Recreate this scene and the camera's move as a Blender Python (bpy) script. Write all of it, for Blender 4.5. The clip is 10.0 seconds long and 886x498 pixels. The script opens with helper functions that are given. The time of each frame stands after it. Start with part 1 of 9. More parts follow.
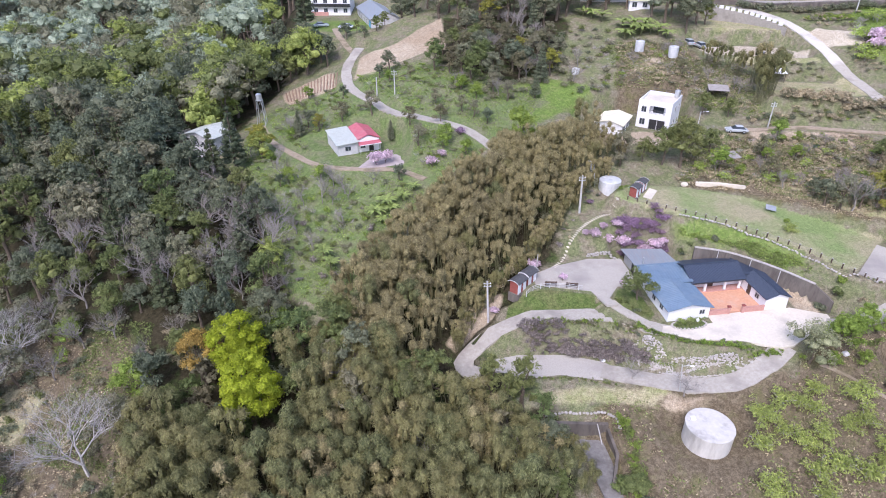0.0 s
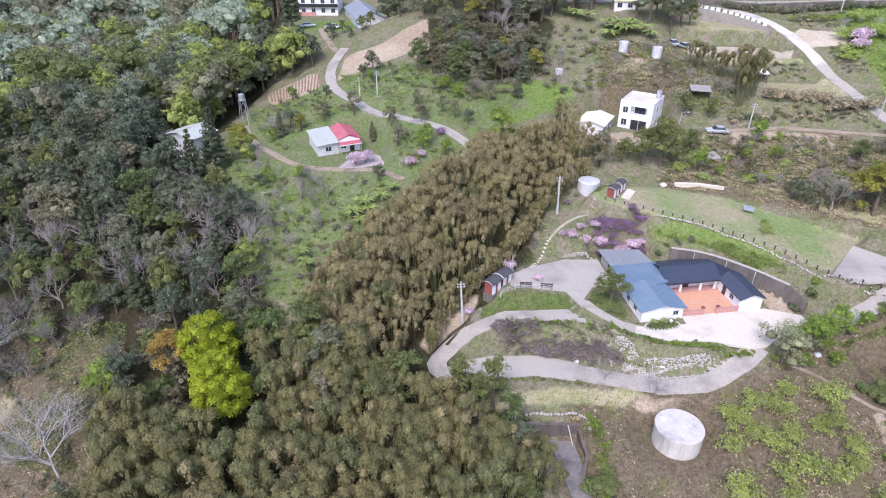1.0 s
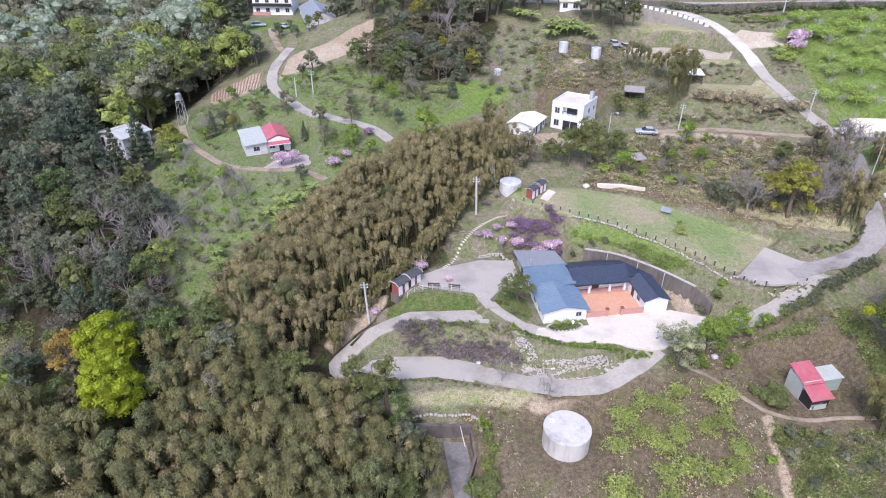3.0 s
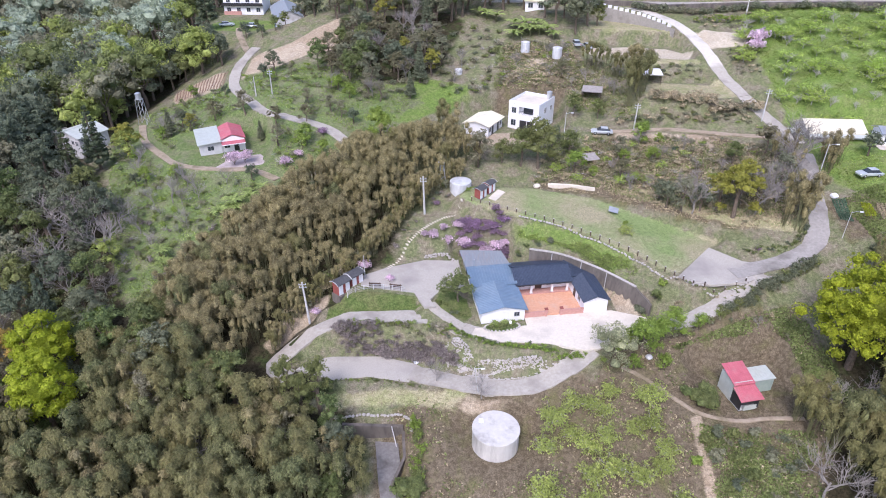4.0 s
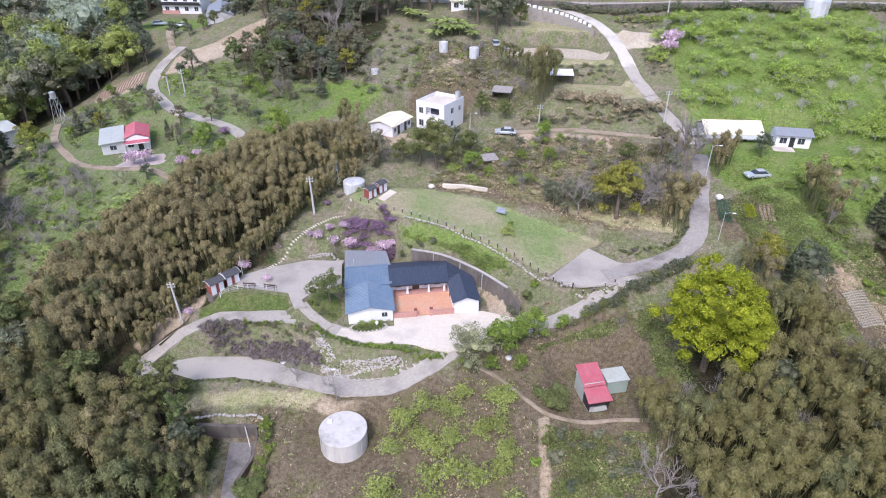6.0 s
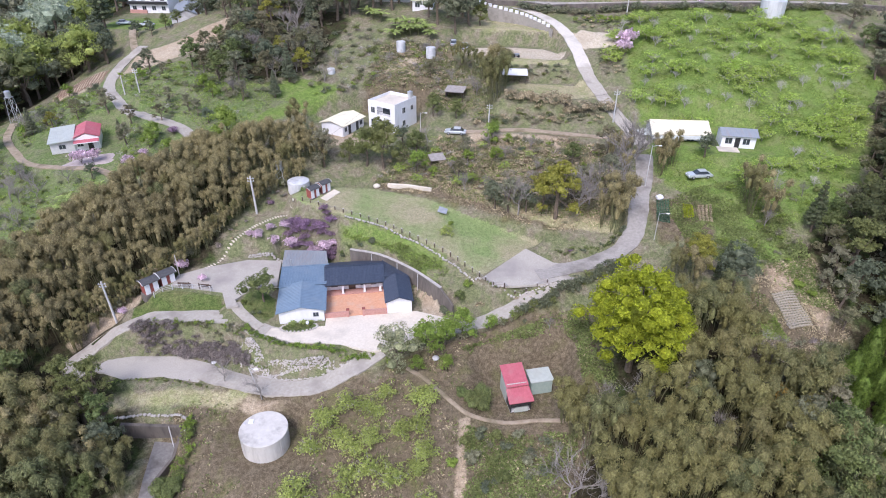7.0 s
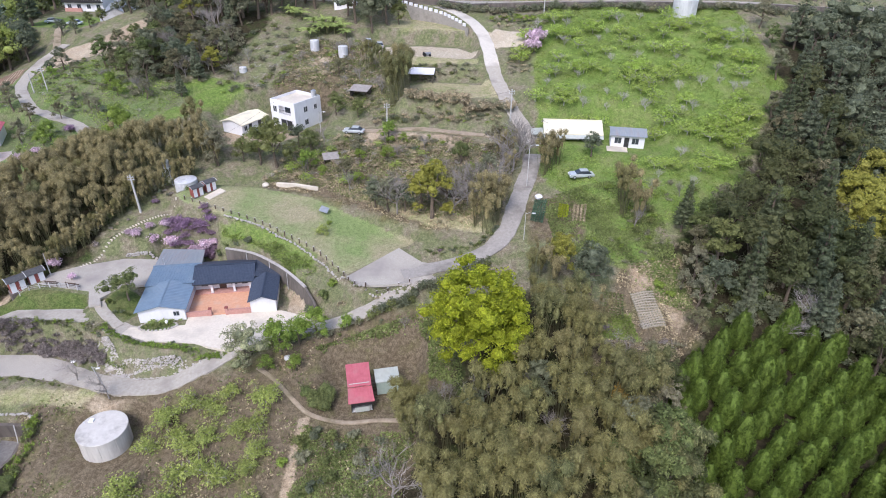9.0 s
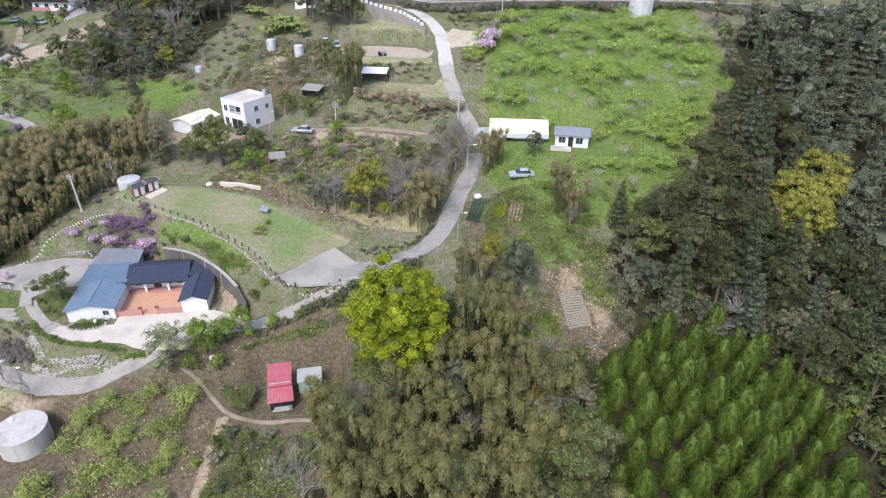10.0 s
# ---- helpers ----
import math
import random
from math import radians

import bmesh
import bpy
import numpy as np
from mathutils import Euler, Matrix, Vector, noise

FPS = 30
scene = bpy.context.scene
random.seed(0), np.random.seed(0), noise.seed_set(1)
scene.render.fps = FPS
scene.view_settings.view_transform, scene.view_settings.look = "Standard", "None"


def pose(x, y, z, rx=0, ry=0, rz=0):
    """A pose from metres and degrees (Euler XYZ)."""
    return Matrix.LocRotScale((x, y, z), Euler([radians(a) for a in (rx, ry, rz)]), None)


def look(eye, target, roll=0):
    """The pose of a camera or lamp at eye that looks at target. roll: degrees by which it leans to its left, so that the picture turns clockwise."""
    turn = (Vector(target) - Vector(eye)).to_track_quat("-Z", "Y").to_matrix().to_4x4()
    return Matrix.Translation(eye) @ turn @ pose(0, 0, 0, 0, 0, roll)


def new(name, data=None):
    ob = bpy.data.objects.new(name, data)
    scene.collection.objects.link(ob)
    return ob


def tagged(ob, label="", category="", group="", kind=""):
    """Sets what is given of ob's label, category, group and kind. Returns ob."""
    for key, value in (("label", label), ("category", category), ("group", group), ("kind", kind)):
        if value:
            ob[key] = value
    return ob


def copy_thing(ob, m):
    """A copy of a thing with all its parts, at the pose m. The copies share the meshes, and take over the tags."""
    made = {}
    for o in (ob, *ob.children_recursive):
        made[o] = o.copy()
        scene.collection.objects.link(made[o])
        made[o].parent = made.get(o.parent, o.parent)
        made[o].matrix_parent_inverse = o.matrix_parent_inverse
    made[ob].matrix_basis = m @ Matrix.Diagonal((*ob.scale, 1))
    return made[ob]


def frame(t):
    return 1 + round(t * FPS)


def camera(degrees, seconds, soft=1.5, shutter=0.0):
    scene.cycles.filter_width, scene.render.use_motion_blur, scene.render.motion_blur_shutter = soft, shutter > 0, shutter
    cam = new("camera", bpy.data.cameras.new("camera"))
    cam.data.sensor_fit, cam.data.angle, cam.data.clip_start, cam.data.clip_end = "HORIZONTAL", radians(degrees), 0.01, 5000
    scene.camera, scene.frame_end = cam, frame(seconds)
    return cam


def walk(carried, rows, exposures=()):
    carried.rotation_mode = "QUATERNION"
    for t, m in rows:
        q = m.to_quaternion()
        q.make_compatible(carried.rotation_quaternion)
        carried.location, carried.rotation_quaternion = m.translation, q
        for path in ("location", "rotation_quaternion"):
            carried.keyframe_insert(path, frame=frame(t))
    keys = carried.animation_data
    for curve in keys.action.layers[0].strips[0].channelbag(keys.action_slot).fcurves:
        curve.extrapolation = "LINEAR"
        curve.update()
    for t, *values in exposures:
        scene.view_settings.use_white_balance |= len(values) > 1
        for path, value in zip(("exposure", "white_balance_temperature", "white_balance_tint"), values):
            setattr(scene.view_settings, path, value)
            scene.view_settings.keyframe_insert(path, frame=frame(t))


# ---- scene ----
cam = camera(71.6, 10.0, soft=1.0)
METRES, EYE, TILT, LEAN, TURN = 92.0, 64.0, -30.4, 0.0, 0.0
ROWS = [
    (0.0, 0.0, 0.0, 0.0, 0.0, 0.0, -0.0),
    (0.5, 0.0189, 0.0003, 0.0003, 0.02, 0.01, -0.04),
    (1.0, 0.045, 0.0008, 0.0007, 0.02, 0.01, -0.06),
    (1.5, 0.0776, 0.0014, 0.0017, 0.01, 0.0, -0.13),
    (2.0, 0.1161, 0.0019, 0.0021, 0.0, 0.0, -0.14),
    (2.5, 0.1599, 0.0021, 0.0025, -0.0, -0.01, -0.19),
    (4.0, 0.3123, 0.0036, 0.0033, 0.06, -0.03, -0.29),
    (4.5, 0.3666, 0.004, 0.0041, 0.07, -0.05, -0.34),
    (5.0, 0.4218, 0.0039, 0.0048, 0.08, -0.04, -0.38),
    (5.5, 0.4778, 0.0044, 0.0054, 0.11, -0.05, -0.42),
    (7.0, 0.6488, 0.0069, 0.0076, 0.11, -0.1, -0.54),
    (7.5, 0.7066, 0.0076, 0.0083, 0.13, -0.1, -0.58),
    (8.0, 0.765, 0.0086, 0.0088, 0.15, -0.11, -0.61),
    (8.5, 0.8233, 0.0096, 0.0095, 0.17, -0.13, -0.64),
    (9.0, 0.8818, 0.0107, 0.0097, 0.18, -0.14, -0.68),
    (9.5, 0.9407, 0.012, 0.0101, 0.22, -0.14, -0.71),
    (10.0, 0.9998, 0.0135, 0.0105, 0.26, -0.15, -0.73),
]
walk(cam, [(t, pose(0, 0, EYE, TILT, LEAN, TURN) @ pose(METRES * x, METRES * y, METRES * z, 90 + pitch, roll, yaw)) for t, x, y, z, yaw, pitch, roll in ROWS],
     exposures=[(0.0, 0.80, 5760, 22), (6.0, 0.72, 5800, 21), (10.0, 0.62, 5900, 16)])

# ---- light: a bright, hazy sky with a veiled sun ----
world = bpy.data.worlds.new("hazy_sky")
scene.world = world
world.use_nodes = True
wn = world.node_tree.nodes
sky = wn.new("ShaderNodeTexSky")
sky.sky_type = "NISHITA"
sky.sun_disc = False
SUN_UP, SUN_ROUND = 52.0, 200.0          # degrees; round from +y, clockwise seen from above
sky.sun_elevation, sky.sun_rotation = radians(SUN_UP), radians(SUN_ROUND)
sky.air_density, sky.dust_density, sky.ozone_density = 1.0, 3.0, 1.0
wn["Background"].inputs["Strength"].default_value = 0.15
world.node_tree.links.new(sky.outputs["Color"], wn["Background"].inputs["Color"])
sun_data = bpy.data.lights.new("sun", "SUN")
sun_data.energy, sun_data.angle, sun_data.color = 1.3, radians(18), (1.0, 0.96, 0.90)
sun = new("sun", sun_data)
az = radians(SUN_ROUND)
sun_way = Vector((math.sin(az) * math.cos(radians(SUN_UP)), math.cos(az) * math.cos(radians(SUN_UP)), math.sin(radians(SUN_UP))))
sun.matrix_basis = look(sun_way * 200, (0, 0, 0))

# ---- materials ----
def shader(name, rough=0.8, metal=0.0, spec=0.3):
    m = bpy.data.materials.new(name)
    m.use_nodes = True
    b = m.node_tree.nodes["Principled BSDF"]
    b.inputs["Roughness"].default_value = rough
    b.inputs["Metallic"].default_value = metal
    b.inputs["Specular IOR Level"].default_value = spec
    return m, m.node_tree.nodes, m.node_tree.links, b


def ramp(nodes, stops):
    r = nodes.new("ShaderNodeValToRGB")
    e = r.color_ramp.elements
    while len(e) < len(stops):
        e.new(0.5)
    for k, (at, c) in zip(e, stops):
        k.position, k.color = at, (*c, 1)
    return r


def noise_tex(nodes, links, scale, detail=4.0, rough=0.6, coord="Object", stretch=None):
    n = nodes.new("ShaderNodeTexNoise")
    n.inputs["Scale"].default_value, n.inputs["Detail"].default_value, n.inputs["Roughness"].default_value = scale, detail, rough
    src = nodes.new("ShaderNodeNewGeometry").outputs["Position"] if coord == "World" else nodes.new("ShaderNodeTexCoord").outputs[coord]
    if stretch:
        mp = nodes.new("ShaderNodeMapping")
        mp.inputs["Scale"].default_value = stretch
        links.new(src, mp.inputs["Vector"])
        src = mp.outputs["Vector"]
    links.new(src, n.inputs["Vector"])
    return n


def mix(nodes, links, fac, a, b, how="MIX"):
    m = nodes.new("ShaderNodeMix")
    m.data_type, m.blend_type = "RGBA", how
    for slot, v in ((0, fac), (6, a), (7, b)):
        if hasattr(v, "links"):
            links.new(v, m.inputs[slot])
        else:
            m.inputs[slot].default_value = v if slot == 0 else (*v, 1)
    return m.outputs[2]


def bump(nodes, links, b, height, strength, distance):
    n = nodes.new("ShaderNodeBump")
    n.inputs["Strength"].default_value, n.inputs["Distance"].default_value = strength, distance
    links.new(height, n.inputs["Height"])
    links.new(n.outputs["Normal"], b.inputs["Normal"])


def surface(name, dark, light, scale=2.0, rough=0.8, metal=0.0, spec=0.3, relief=0.2, stain=None, stain_scale=0.25, stretch=None, stain_from=0.5):
    """A plain material: grain between two colours, wide stains, fine relief."""
    m, nodes, links, b = shader(name, rough, metal, spec)
    grain = noise_tex(nodes, links, scale, 6, 0.65, "World", stretch)
    col = ramp(nodes, [(0.3, dark), (0.7, light)])
    links.new(grain.outputs["Fac"], col.inputs["Fac"])
    out = col.outputs["Color"]
    if stain:
        wide = noise_tex(nodes, links, stain_scale, 5, 0.6, "World", stretch)
        f = ramp(nodes, [(stain_from, (0, 0, 0)), (min(1, stain_from + 0.2), (1, 1, 1))])
        links.new(wide.outputs["Fac"], f.inputs["Fac"])
        out = mix(nodes, links, f.outputs["Color"], out, stain)
    links.new(out, b.inputs["Base Color"])
    if relief:
        bump(nodes, links, b, grain.outputs["Fac"], relief, 0.05)
    return m


def leaf(name, dark, light, tint=None, rough=0.6, lucent=0.25):
    """Foliage: leaf to leaf and tree to tree variation, some light through the blade."""
    m, nodes, links, b = shader(name, rough, 0, 0.25)
    geo = nodes.new("ShaderNodeNewGeometry")
    info = nodes.new("ShaderNodeObjectInfo")
    col = ramp(nodes, [(0.0, dark), (0.55, tuple((p + q) / 2 for p, q in zip(dark, light))), (1.0, light)])
    links.new(geo.outputs["Random Per Island"], col.inputs["Fac"])
    wide = noise_tex(nodes, links, 0.35, 3, 0.6, "World")
    out = col.outputs["Color"]
    f = ramp(nodes, [(0.35, (0.72, 0.72, 0.72)), (0.68, (1.28, 1.28, 1.28))])
    links.new(wide.outputs["Fac"], f.inputs["Fac"])
    out = mix(nodes, links, 1.0, out, f.outputs["Color"], "MULTIPLY")
    if tint:
        out = mix(nodes, links, info.outputs["Random"], out, mix(nodes, links, 0.65, out, tint))
    fine = noise_tex(nodes, links, 3.6, 4, 0.75, "World")
    spray = ramp(nodes, [(0.36, (0.70, 0.70, 0.70)), (0.64, (1.55, 1.55, 1.55))])
    links.new(fine.outputs["Fac"], spray.inputs["Fac"])
    out = mix(nodes, links, 1.0, out, spray.outputs["Color"], "MULTIPLY")
    bump(nodes, links, b, fine.outputs["Fac"], 0.45, 0.12)
    links.new(out, b.inputs["Base Color"])
    if lucent:
        tr = nodes.new("ShaderNodeBsdfTranslucent")
        links.new(out, tr.inputs["Color"])
        ms = nodes.new("ShaderNodeMixShader")
        ms.inputs["Fac"].default_value = lucent
        links.new(b.outputs["BSDF"], ms.inputs[1])
        links.new(tr.outputs["BSDF"], ms.inputs[2])
        links.new(ms.outputs["Shader"], nodes["Material Output"].inputs["Surface"])
    return m


def ground_material():
    m, nodes, links, b = shader("earth_and_grass", 0.95, 0, 0.1)
    fine = noise_tex(nodes, links, 1.6, 8, 0.7, "World")
    mid = noise_tex(nodes, links, 0.33, 6, 0.65, "World")
    wide = noise_tex(nodes, links, 0.07, 4, 0.6, "World")

    def two(a, c, lo=0.38, hi=0.64, src=fine):
        r = ramp(nodes, [(lo, a), (hi, c)])
        links.new(src.outputs["Fac"], r.inputs["Fac"])
        return r.outputs["Color"]

    def patch(src, lo, hi):
        r = ramp(nodes, [(lo, (0, 0, 0)), (hi, (1, 1, 1))])
        links.new(src.outputs["Fac"], r.inputs["Fac"])
        return r.outputs["Color"]

    def zone(name, spread=0.45):
        a = nodes.new("ShaderNodeAttribute")
        a.attribute_name = name
        s = nodes.new("ShaderNodeMath")
        s.operation = "MULTIPLY_ADD"
        links.new(mid.outputs["Fac"], s.inputs[0])
        s.inputs[1].default_value = spread * 2
        s.inputs[2].default_value = -spread
        t = nodes.new("ShaderNodeMath")
        links.new(a.outputs["Fac"], t.inputs[0])
        links.new(s.outputs[0], t.inputs[1])
        r = ramp(nodes, [(0.4, (0, 0, 0)), (0.6, (1, 1, 1))])
        links.new(t.outputs[0], r.inputs["Fac"])
        return r.outputs["Color"]

    scrub = mix(nodes, links, patch(mid, 0.40, 0.56), two((0.16, 0.138, 0.092), (0.28, 0.25, 0.18)), two((0.115, 0.13, 0.06), (0.21, 0.225, 0.11)))
    out = scrub
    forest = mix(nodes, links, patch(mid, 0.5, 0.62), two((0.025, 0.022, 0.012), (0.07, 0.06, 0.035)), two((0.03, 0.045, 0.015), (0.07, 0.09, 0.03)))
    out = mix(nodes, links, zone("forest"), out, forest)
    soil = mix(nodes, links, patch(mid, 0.5, 0.66), two((0.102, 0.081, 0.05), (0.205, 0.167, 0.112)), two((0.112, 0.106, 0.047), (0.186, 0.172, 0.084)))
    out = mix(nodes, links, zone("soil"), out, soil)
    bare = mix(nodes, links, patch(wide, 0.42, 0.6), two((0.28, 0.215, 0.14), (0.42, 0.335, 0.235)), two((0.36, 0.295, 0.205), (0.49, 0.415, 0.31)))
    out = mix(nodes, links, zone("bare", 0.2), out, bare)
    sand = mix(nodes, links, patch(wide, 0.42, 0.6), two((0.38, 0.32, 0.23), (0.53, 0.46, 0.35)), two((0.44, 0.38, 0.28), (0.58, 0.52, 0.41)))
    out = mix(nodes, links, zone("sand", 0.2), out, sand)
    straw = mix(nodes, links, patch(mid, 0.44, 0.62), two((0.30, 0.265, 0.155), (0.44, 0.40, 0.25)), two((0.22, 0.23, 0.10), (0.32, 0.325, 0.16)))
    out = mix(nodes, links, zone("straw", 0.3), out, straw)
    field = mix(nodes, links, patch(mid, 0.46, 0.64), two((0.108, 0.168, 0.036), (0.19, 0.268, 0.066)), two((0.15, 0.185, 0.06), (0.235, 0.265, 0.10)))
    out = mix(nodes, links, zone("field"), out, field)
    meadow = mix(nodes, links, patch(mid, 0.42, 0.62), two((0.10, 0.145, 0.045), (0.185, 0.24, 0.09)), two((0.145, 0.155, 0.08), (0.225, 0.23, 0.13)))
    out = mix(nodes, links, zone("meadow"), out, meadow)
    lawn = mix(nodes, links, patch(wide, 0.38, 0.56), two((0.165, 0.225, 0.08), (0.24, 0.30, 0.12)), two((0.28, 0.255, 0.15), (0.38, 0.345, 0.22)))
    out = mix(nodes, links, zone("lawn", 0.15), out, lawn)
    green = mix(nodes, links, patch(mid, 0.42, 0.66), two((0.065, 0.098, 0.026), (0.135, 0.172, 0.052)), two((0.12, 0.125, 0.05), (0.19, 0.185, 0.085)))
    out = mix(nodes, links, zone("turf", 0.12), out, green)
    grit = noise_tex(nodes, links, 5.5, 5, 0.75, "World")
    speck = ramp(nodes, [(0.34, (0.55, 0.55, 0.55)), (0.66, (1.4, 1.4, 1.4))])
    links.new(grit.outputs["Fac"], speck.inputs["Fac"])
    out = mix(nodes, links, 1.0, out, speck.outputs["Color"], "MULTIPLY")
    links.new(out, b.inputs["Base Color"])
    bump(nodes, links, b, fine.outputs["Fac"], 0.6, 0.25)
    return m


M_GROUND = ground_material()
M_CONCRETE = surface("pale_concrete", (0.585, 0.525, 0.43), (0.7, 0.64, 0.535), 3.0, 0.85, stain=(0.47, 0.425, 0.355), stain_scale=0.18)
M_ROAD = surface("worn_concrete_road", (0.345, 0.315, 0.265), (0.455, 0.42, 0.36), 2.2, 0.9, stain=(0.27, 0.245, 0.21), stain_scale=0.22)
M_ROADPALE = surface("bleached_concrete_road", (0.51, 0.475, 0.41), (0.64, 0.6, 0.525), 2.2, 0.9, stain=(0.38, 0.345, 0.295), stain_scale=0.2)
M_ROADDARK = surface("dark_worn_concrete", (0.28, 0.26, 0.23), (0.38, 0.355, 0.32), 2.2, 0.9, stain=(0.17, 0.155, 0.135), stain_scale=0.22)
M_PINKGRIT = surface("pinkish_grit_paving", (0.40, 0.34, 0.325), (0.53, 0.46, 0.44), 3.0, 0.9, stain=(0.32, 0.27, 0.25), stain_scale=0.3)
M_APRON = surface("damp_dark_concrete", (0.17, 0.16, 0.148), (0.26, 0.247, 0.23), 2.2, 0.85, stain=(0.11, 0.10, 0.09), stain_scale=0.4)
M_TRACK = surface("trodden_earth", (0.28, 0.22, 0.15), (0.42, 0.35, 0.26), 1.5, 0.95, stain=(0.2, 0.17, 0.1), stain_scale=0.4)
M_GRAVEL = surface("grey_gravel", (0.355, 0.328, 0.282), (0.485, 0.45, 0.39), 6.0, 0.95, relief=0.4, stain=(0.31, 0.285, 0.255), stain_scale=0.15)
M_TANK = surface("grey_tank_concrete", (0.51, 0.485, 0.44), (0.63, 0.605, 0.555), 1.2, 0.8, stain=(0.36, 0.34, 0.305), stain_scale=0.5, stretch=(1, 1, 0.25))
M_WALLOLD = surface("mossy_wall_concrete", (0.095, 0.082, 0.07), (0.21, 0.185, 0.16), 1.2, 0.95, stain=(0.06, 0.055, 0.048), stain_scale=0.6, stretch=(1, 1, 0.3))
M_WHITE = surface("white_render", (0.74, 0.74, 0.75), (0.82, 0.82, 0.83), 2.0, 0.8, stain=(0.62, 0.61, 0.60), stain_scale=0.5, stretch=(1, 1, 0.3), stain_from=0.58, relief=0.05)
M_GREYWALL = surface("grey_render", (0.50, 0.50, 0.50), (0.62, 0.61, 0.60), 2.0, 0.85, stain=(0.4, 0.39, 0.37), stain_scale=0.4)
M_BLUE = surface("blue_steel_roof", (0.14, 0.205, 0.275), (0.185, 0.26, 0.335), 1.5, 0.45, 0.1, 0.5, 0.03, stain=(0.20, 0.26, 0.32), stain_scale=0.35)
M_BLUEPALE = surface("weathered_blue_roof", (0.24, 0.27, 0.29), (0.31, 0.335, 0.355), 1.5, 0.5, 0.1, 0.5, 0.03, stain=(0.30, 0.28, 0.27), stain_scale=0.5, stretch=(3, 0.4, 1))
M_NAVY = surface("dark_navy_tiles", (0.028, 0.040, 0.066), (0.055, 0.07, 0.10), 2.5, 0.5, 0.0, 0.5, 0.05)
M_RED = surface("red_steel_roof", (0.4, 0.095, 0.12), (0.49, 0.14, 0.165), 1.5, 0.5, 0.0, 0.4, 0.03, stain=(0.42, 0.18, 0.185), stain_scale=0.4)
M_PALEROOF = surface("pale_green_grey_roof", (0.4, 0.43, 0.385), (0.51, 0.535, 0.485), 1.5, 0.5, 0.0, 0.4, 0.03, stain=(0.42, 0.435, 0.38), stain_scale=0.4)
M_CREAM = surface("cream_steel_roof", (0.7, 0.645, 0.46), (0.78, 0.725, 0.55), 1.5, 0.5, 0.0, 0.4, 0.03, stain=(0.6, 0.57, 0.46), stain_scale=0.3)
M_GREENWALL = surface("pale_green_panel", (0.30, 0.38, 0.33), (0.40, 0.47, 0.41), 1.5, 0.6, relief=0.05)
M_ORANGE = surface("orange_clay_paving", (0.56, 0.29, 0.17), (0.68, 0.39, 0.25), 3.0, 0.8, relief=0.1, stain=(0.56, 0.38, 0.28), stain_scale=0.5)
M_PINKBRICK = surface("faded_pink_brick", (0.42, 0.22, 0.18), (0.55, 0.32, 0.27), 4.0, 0.85, relief=0.15)
M_DARK = surface("dark_opening", (0.02, 0.02, 0.022), (0.04, 0.04, 0.042), 3.0, 0.4, spec=0.5, relief=0.0)
M_GLASS = surface("window_pane", (0.03, 0.04, 0.05), (0.06, 0.07, 0.08), 0.5, 0.08, spec=0.6, relief=0.0)
M_WOODDARK = surface("dark_stained_wood", (0.06, 0.04, 0.03), (0.12, 0.08, 0.06), 5.0, 0.7)
M_REDBRICK = surface("dark_red_boards", (0.22, 0.06, 0.05), (0.32, 0.10, 0.08), 3.0, 0.7)
M_POLE = surface("pole_concrete", (0.44, 0.43, 0.41), (0.58, 0.57, 0.55), 3.0, 0.85)
M_STEEL = surface("galvanised_steel", (0.50, 0.52, 0.54), (0.66, 0.68, 0.70), 2.0, 0.35, 0.6, 0.5, 0.02, stain=(0.42, 0.43, 0.44), stain_scale=0.7, stretch=(1, 1, 0.3))
M_TANKSTEEL = surface("weathered_pale_steel", (0.56, 0.57, 0.575), (0.70, 0.71, 0.715), 2.0, 0.45, 0.15, 0.4, 0.02, stain=(0.46, 0.47, 0.475), stain_scale=0.7, stretch=(1, 1, 0.3))
M_STONE = surface("grey_rubble_stone", (0.33, 0.305, 0.275), (0.53, 0.495, 0.45), 2.5, 0.95, relief=0.4)
M_BARK = surface("brown_bark", (0.09, 0.07, 0.05), (0.20, 0.16, 0.12), 4.0, 0.95, relief=0.5)
M_TWIG = surface("grey_brown_twigs", (0.20, 0.18, 0.16), (0.36, 0.33, 0.30), 4.0, 0.95)
M_TWIGPALE = surface("lichen_grey_twigs", (0.34, 0.32, 0.30), (0.52, 0.49, 0.46), 4.0, 0.95)
M_CULM = surface("bamboo_culm", (0.10, 0.105, 0.045), (0.19, 0.185, 0.09), 3.0, 0.6)
M_CARPAINT = surface("silver_car_paint", (0.55, 0.60, 0.62), (0.66, 0.70, 0.72), 0.5, 0.25, 0.3, 0.6, 0.0)
M_RUBBER = surface("black_rubber", (0.015, 0.015, 0.015), (0.03, 0.03, 0.03), 3.0, 0.8, relief=0.0)
M_TEAL = surface("teal_painted_steel", (0.10, 0.40, 0.42), (0.16, 0.50, 0.52), 1.5, 0.5, relief=0.02)
M_SKYBLUE = surface("bright_blue_panel", (0.05, 0.30, 0.50), (0.08, 0.38, 0.58), 1.5, 0.5, relief=0.02)
M_OLDSHEET = surface("weathered_grey_sheet", (0.24, 0.22, 0.20), (0.38, 0.355, 0.33), 2.0, 0.8)
M_TARP = surface("grey_tarpaulin", (0.20, 0.22, 0.25), (0.30, 0.32, 0.35), 2.0, 0.7)
M_SLATE = surface("dark_grey_shingles", (0.05, 0.05, 0.052), (0.11, 0.11, 0.112), 4.0, 0.75)
M_CREAMSOIL = surface("pale_straw_mulch", (0.29, 0.26, 0.2), (0.42, 0.38, 0.3), 3.0, 0.95, relief=0.3)
